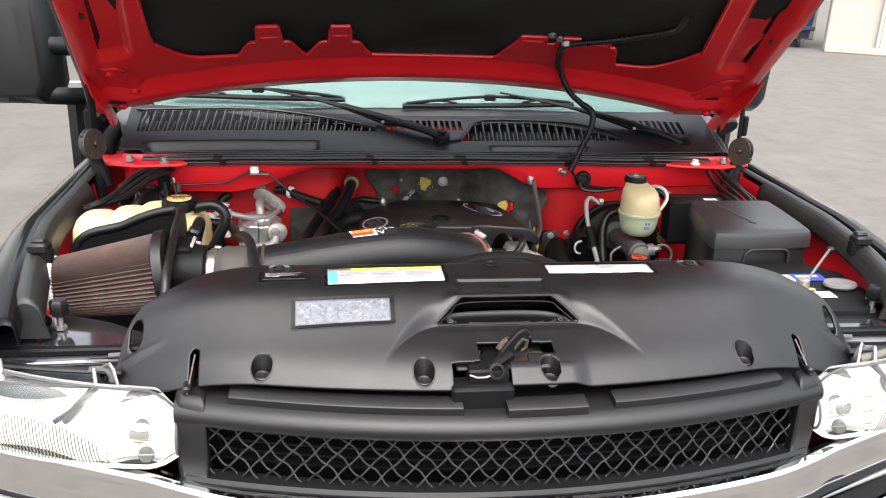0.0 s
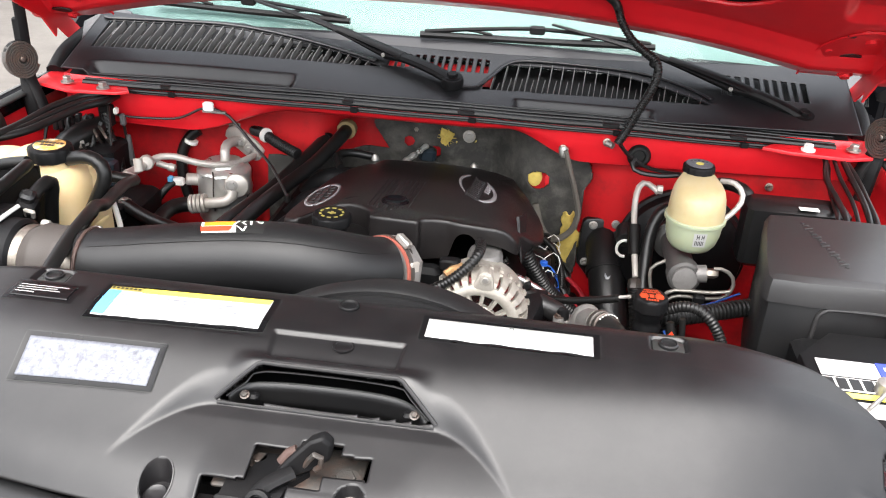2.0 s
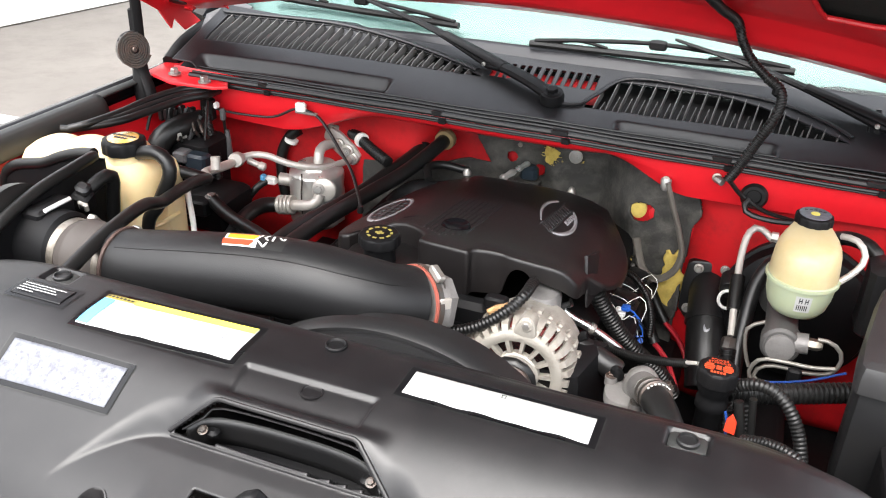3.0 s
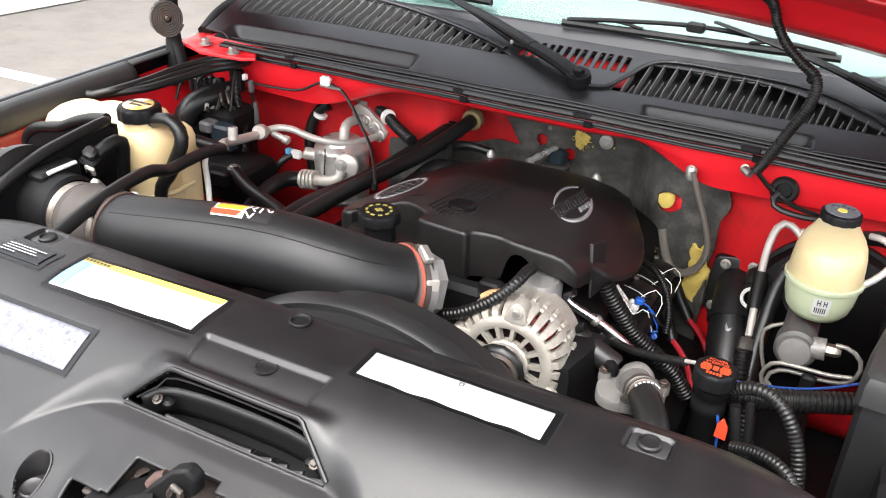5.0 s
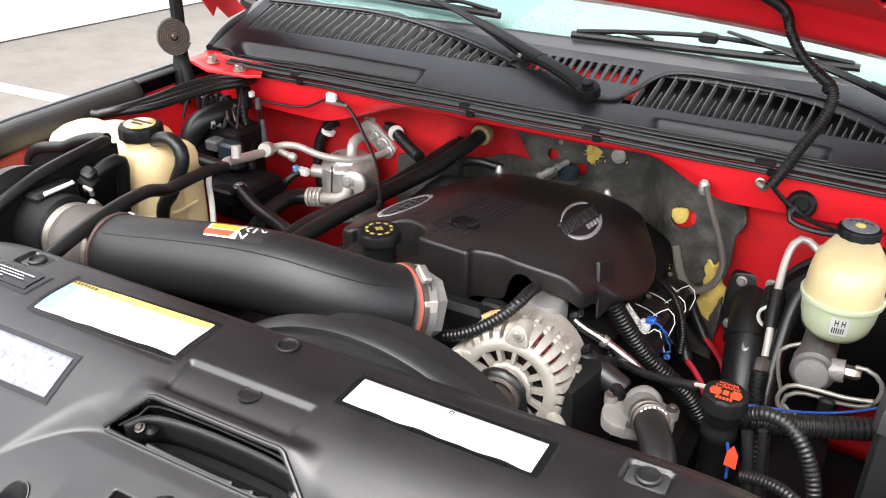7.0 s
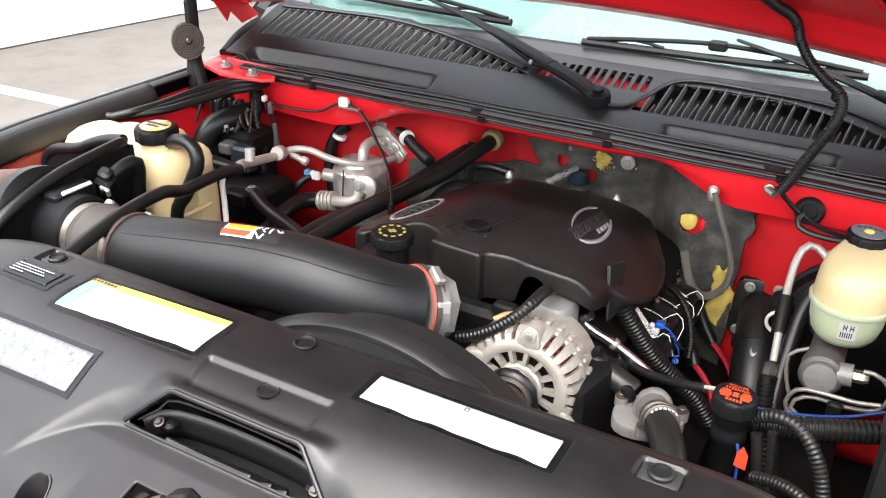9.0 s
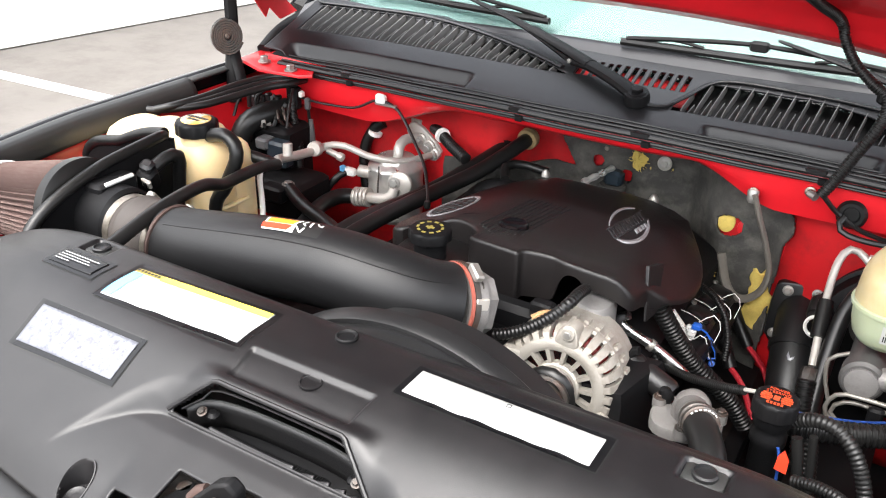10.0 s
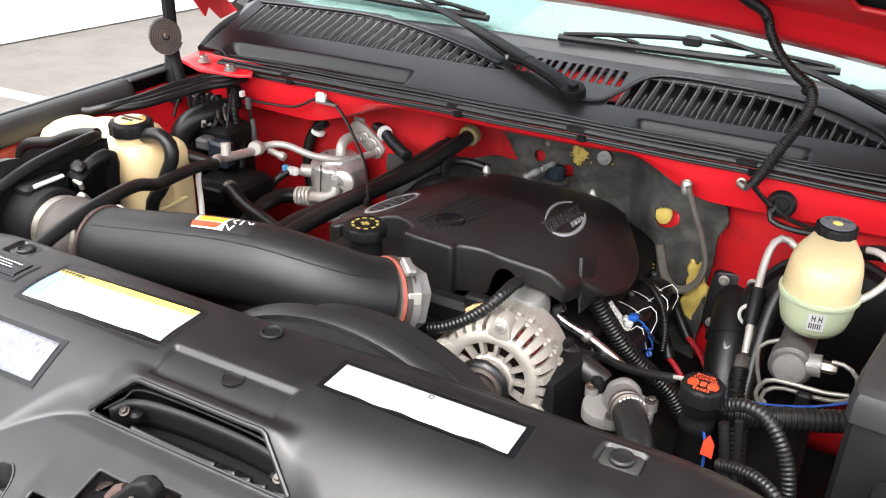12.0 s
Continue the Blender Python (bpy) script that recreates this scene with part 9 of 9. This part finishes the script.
part("yellow_strip", Geo().box(0.58, 0.062, 1.0636, 0.085, 0.010, 0.001), YELLOW, bt)
part("paper_tag", Geo().box(0.59, 0.036, 1.0636, 0.11, 0.028, 0.001), PAPER, bt, "pale paper tag")
part("clamp", Geo().lathe([(0.036, 0.0), (0.04, 0.004), (0.038, 0.008), (0.02, 0.011)], 30, Matrix.Translation((0.678, 0.072, 1.064)) @ Matrix.Diagonal((0.82, 0.6, 1, 1))), DULL_CAST, bt, "grey battery clamp plate")
part("terminal", Geo().lathe([(0.013, 0), (0.012, 0.016), (0.008, 0.018)], 18, pose(0.605, 0.075, 1.062)), STEEL, bt)
part("cable", Geo().tube([(0.70, 0.02, 1.06), (0.74, -0.02, 1.07), (0.72, -0.08, 1.05), (0.66, -0.13, 1.035), (0.58, -0.155, 1.03)], 0.007, 10), STRAP, bt, "grey cable")
rod = thing("support_rod", "steel stay rod from battery to fender", "rod")
part("rod", Geo().tube([(0.575, 0.035, 1.066), (0.65, 0.116, 1.080), (0.7213, 0.19, 1.093)], 0.0027, 10), STEEL, rod)
part("foot", Geo().box(0.728, 0.195, 1.092, 0.018, 0.014, 0.010, 0.003), RAIL, rod)

# brake unit, hoses and cables at the passenger's rear corner
ab = thing("brake_control_unit", "dark brake control unit with teal connectors", "control unit")
part("block", Geo().box(-0.665, 0.655, 0.985, 0.12, 0.08, 0.12, 0.008), MATT, ab)
part("motor", Geo().lathe([(0.045, 0), (0.048, 0.01), (0.045, 0.07)], 26, axis((-0.70, 0.62, 0.98), (-0.3, -1, 0.1))), MATT, ab)
part("connector", Geo().box(-0.615, 0.605, 1.005, 0.045, 0.03, 0.05, 0.005), TEAL, ab, "teal connector")
part("connector", Geo().box(-0.645, 0.60, 1.022, 0.03, 0.03, 0.022, 0.004), GREY_PLASTIC, ab)
for i in range(5):
    part("brake_pipe", Geo().tube([(-0.69 + 0.018 * i, 0.645, 1.045), (-0.69 + 0.018 * i, 0.63, 1.062), (-0.70 + 0.015 * i, 0.65, 1.075), (-0.72 + 0.01 * i, 0.69, 1.07)], 0.003, 8), DARK_STEEL, ab)
lower = thing("lower_module", "black module box low in the corner", "module")
part("case", Geo().box(-0.585, 0.60, 0.935, 0.11, 0.10, 0.07, 0.008), MATT, lower)
part("plug", Geo().box(-0.58, 0.545, 0.955, 0.05, 0.03, 0.03, 0.004), MATT, lower)
bolt(lower, (-0.56, 0.56, 0.971), (0, 0, 1), 0.008, 0.006, STEEL)
hose("corner_duct", "black rubber elbow duct", "duct", [(-0.700, 0.585, 0.97), (-0.697, 0.59, 1.02), (-0.688, 0.605, 1.050), (-0.668, 0.64, 1.064), (-0.655, 0.68, 1.064)], 0.022, RUBBER, n=18)
hose("corner_loom", "black corrugated loom down the firewall", "wire", [(-0.642, 0.68, 1.095), (-0.635, 0.672, 1.06), (-0.615, 0.66, 1.02), (-0.60, 0.64, 0.97), (-0.575, 0.61, 0.93), (-0.55, 0.58, 0.90)], 0.0085, RUBBER, 0.005)
hose("corner_loom", "black cable low beside the tube", "wire", [(-0.56, 0.56, 0.965), (-0.50, 0.53, 0.955), (-0.42, 0.50, 0.95), (-0.36, 0.46, 0.95)], 0.012, RUBBER)
# relay rack with ridges behind the duct
rr5 = random.Random(31)
for i in range(14):
    part("relay", Geo().box(-0.735 + 0.0085 * (i % 7) * 1.4, 0.682 - 0.018 * (i // 7), 1.055 + 0.022 * (i // 7) + rr5.uniform(-0.006, 0.006), 0.010, 0.014, 0.030 + rr5.uniform(-0.006, 0.008), 0.002), PLASTIC, ab)
for i in range(4):
    part("pipe_nut", Geo().lathe([(0.007, 0), (0.007, 0.012), (0.004, 0.016)], 6, pose(-0.662 + 0.002 * i, 0.615 + 0.012 * i, 1.046)), STEEL, ab)
part("plug_block", Geo().box(-0.642, 0.685, 1.088, 0.026, 0.02, 0.045, 0.004), MATT, ab)
part("plug_white", Geo().box(-0.622, 0.684, 1.098, 0.008, 0.012, 0.012, 0.002), WHITE, ab)
for k in range(3):
    hose("fender_cable", "black sheathed cable along the fender", "cable", [(-0.625, 0.70, 1.130 - 0.004 * k), (-0.640 + 0.006 * k, 0.678 - 0.008 * k, 1.131 - 0.004 * k), (-0.673 + 0.008 * k, 0.654 - 0.016 * k, 1.130 - 0.005 * k), (-0.697 + 0.010 * k, 0.597 - 0.020 * k, 1.1255 - 0.005 * k), (-0.706 + 0.006 * k, 0.517 - 0.010 * k, 1.121 - 0.004 * k), (-0.722 - 0.010 * k, 0.461 - 0.008 * k, 1.117 - 0.004 * k), (-0.748 - 0.006 * k, 0.440 - 0.004 * k, 1.110)], 0.0068 if k != 1 else 0.0055, RUBBER, group="fender cables")
hb = thing("wire_bundle", "loose dark wires under the hinge ledge", "wires")
rw = random.Random(21)
for i in range(9):
    a = Vector((rw.uniform(-0.72, -0.62), 0.66, rw.uniform(1.07, 1.12)))
    b = a + Vector((rw.uniform(-0.03, 0.03), -0.03, rw.uniform(-0.05, -0.02)))
    c = b + Vector((rw.uniform(-0.05, 0.05), -0.02, rw.uniform(-0.06, -0.02)))
    part("wire", Geo().tube([a, b, c], rw.uniform(0.002, 0.005), 7), RUBBER, hb)

# hoses low between tube, shroud and engine
for i, (xa, za) in enumerate(((-0.36, 0.97), (-0.30, 0.965), (-0.25, 0.96), (-0.2, 0.955))):
    hose("lower_hose", "black hose low behind the radiator", "hose", [(xa, 0.06, za - 0.01), (xa + 0.01, 0.09, za + 0.02), (xa + 0.02, 0.13, za), (xa + 0.02, 0.18, za - 0.06)], 0.013, RUBBER, group="lower hoses")
ab2 = thing("intake_bracket", "pale metal bracket under the intake tube", "bracket")
part("plate", Geo().box(-0.345, 0.10, 1.0, 0.03, 0.02, 0.03, 0.003), GREY_PLASTIC, ab2)
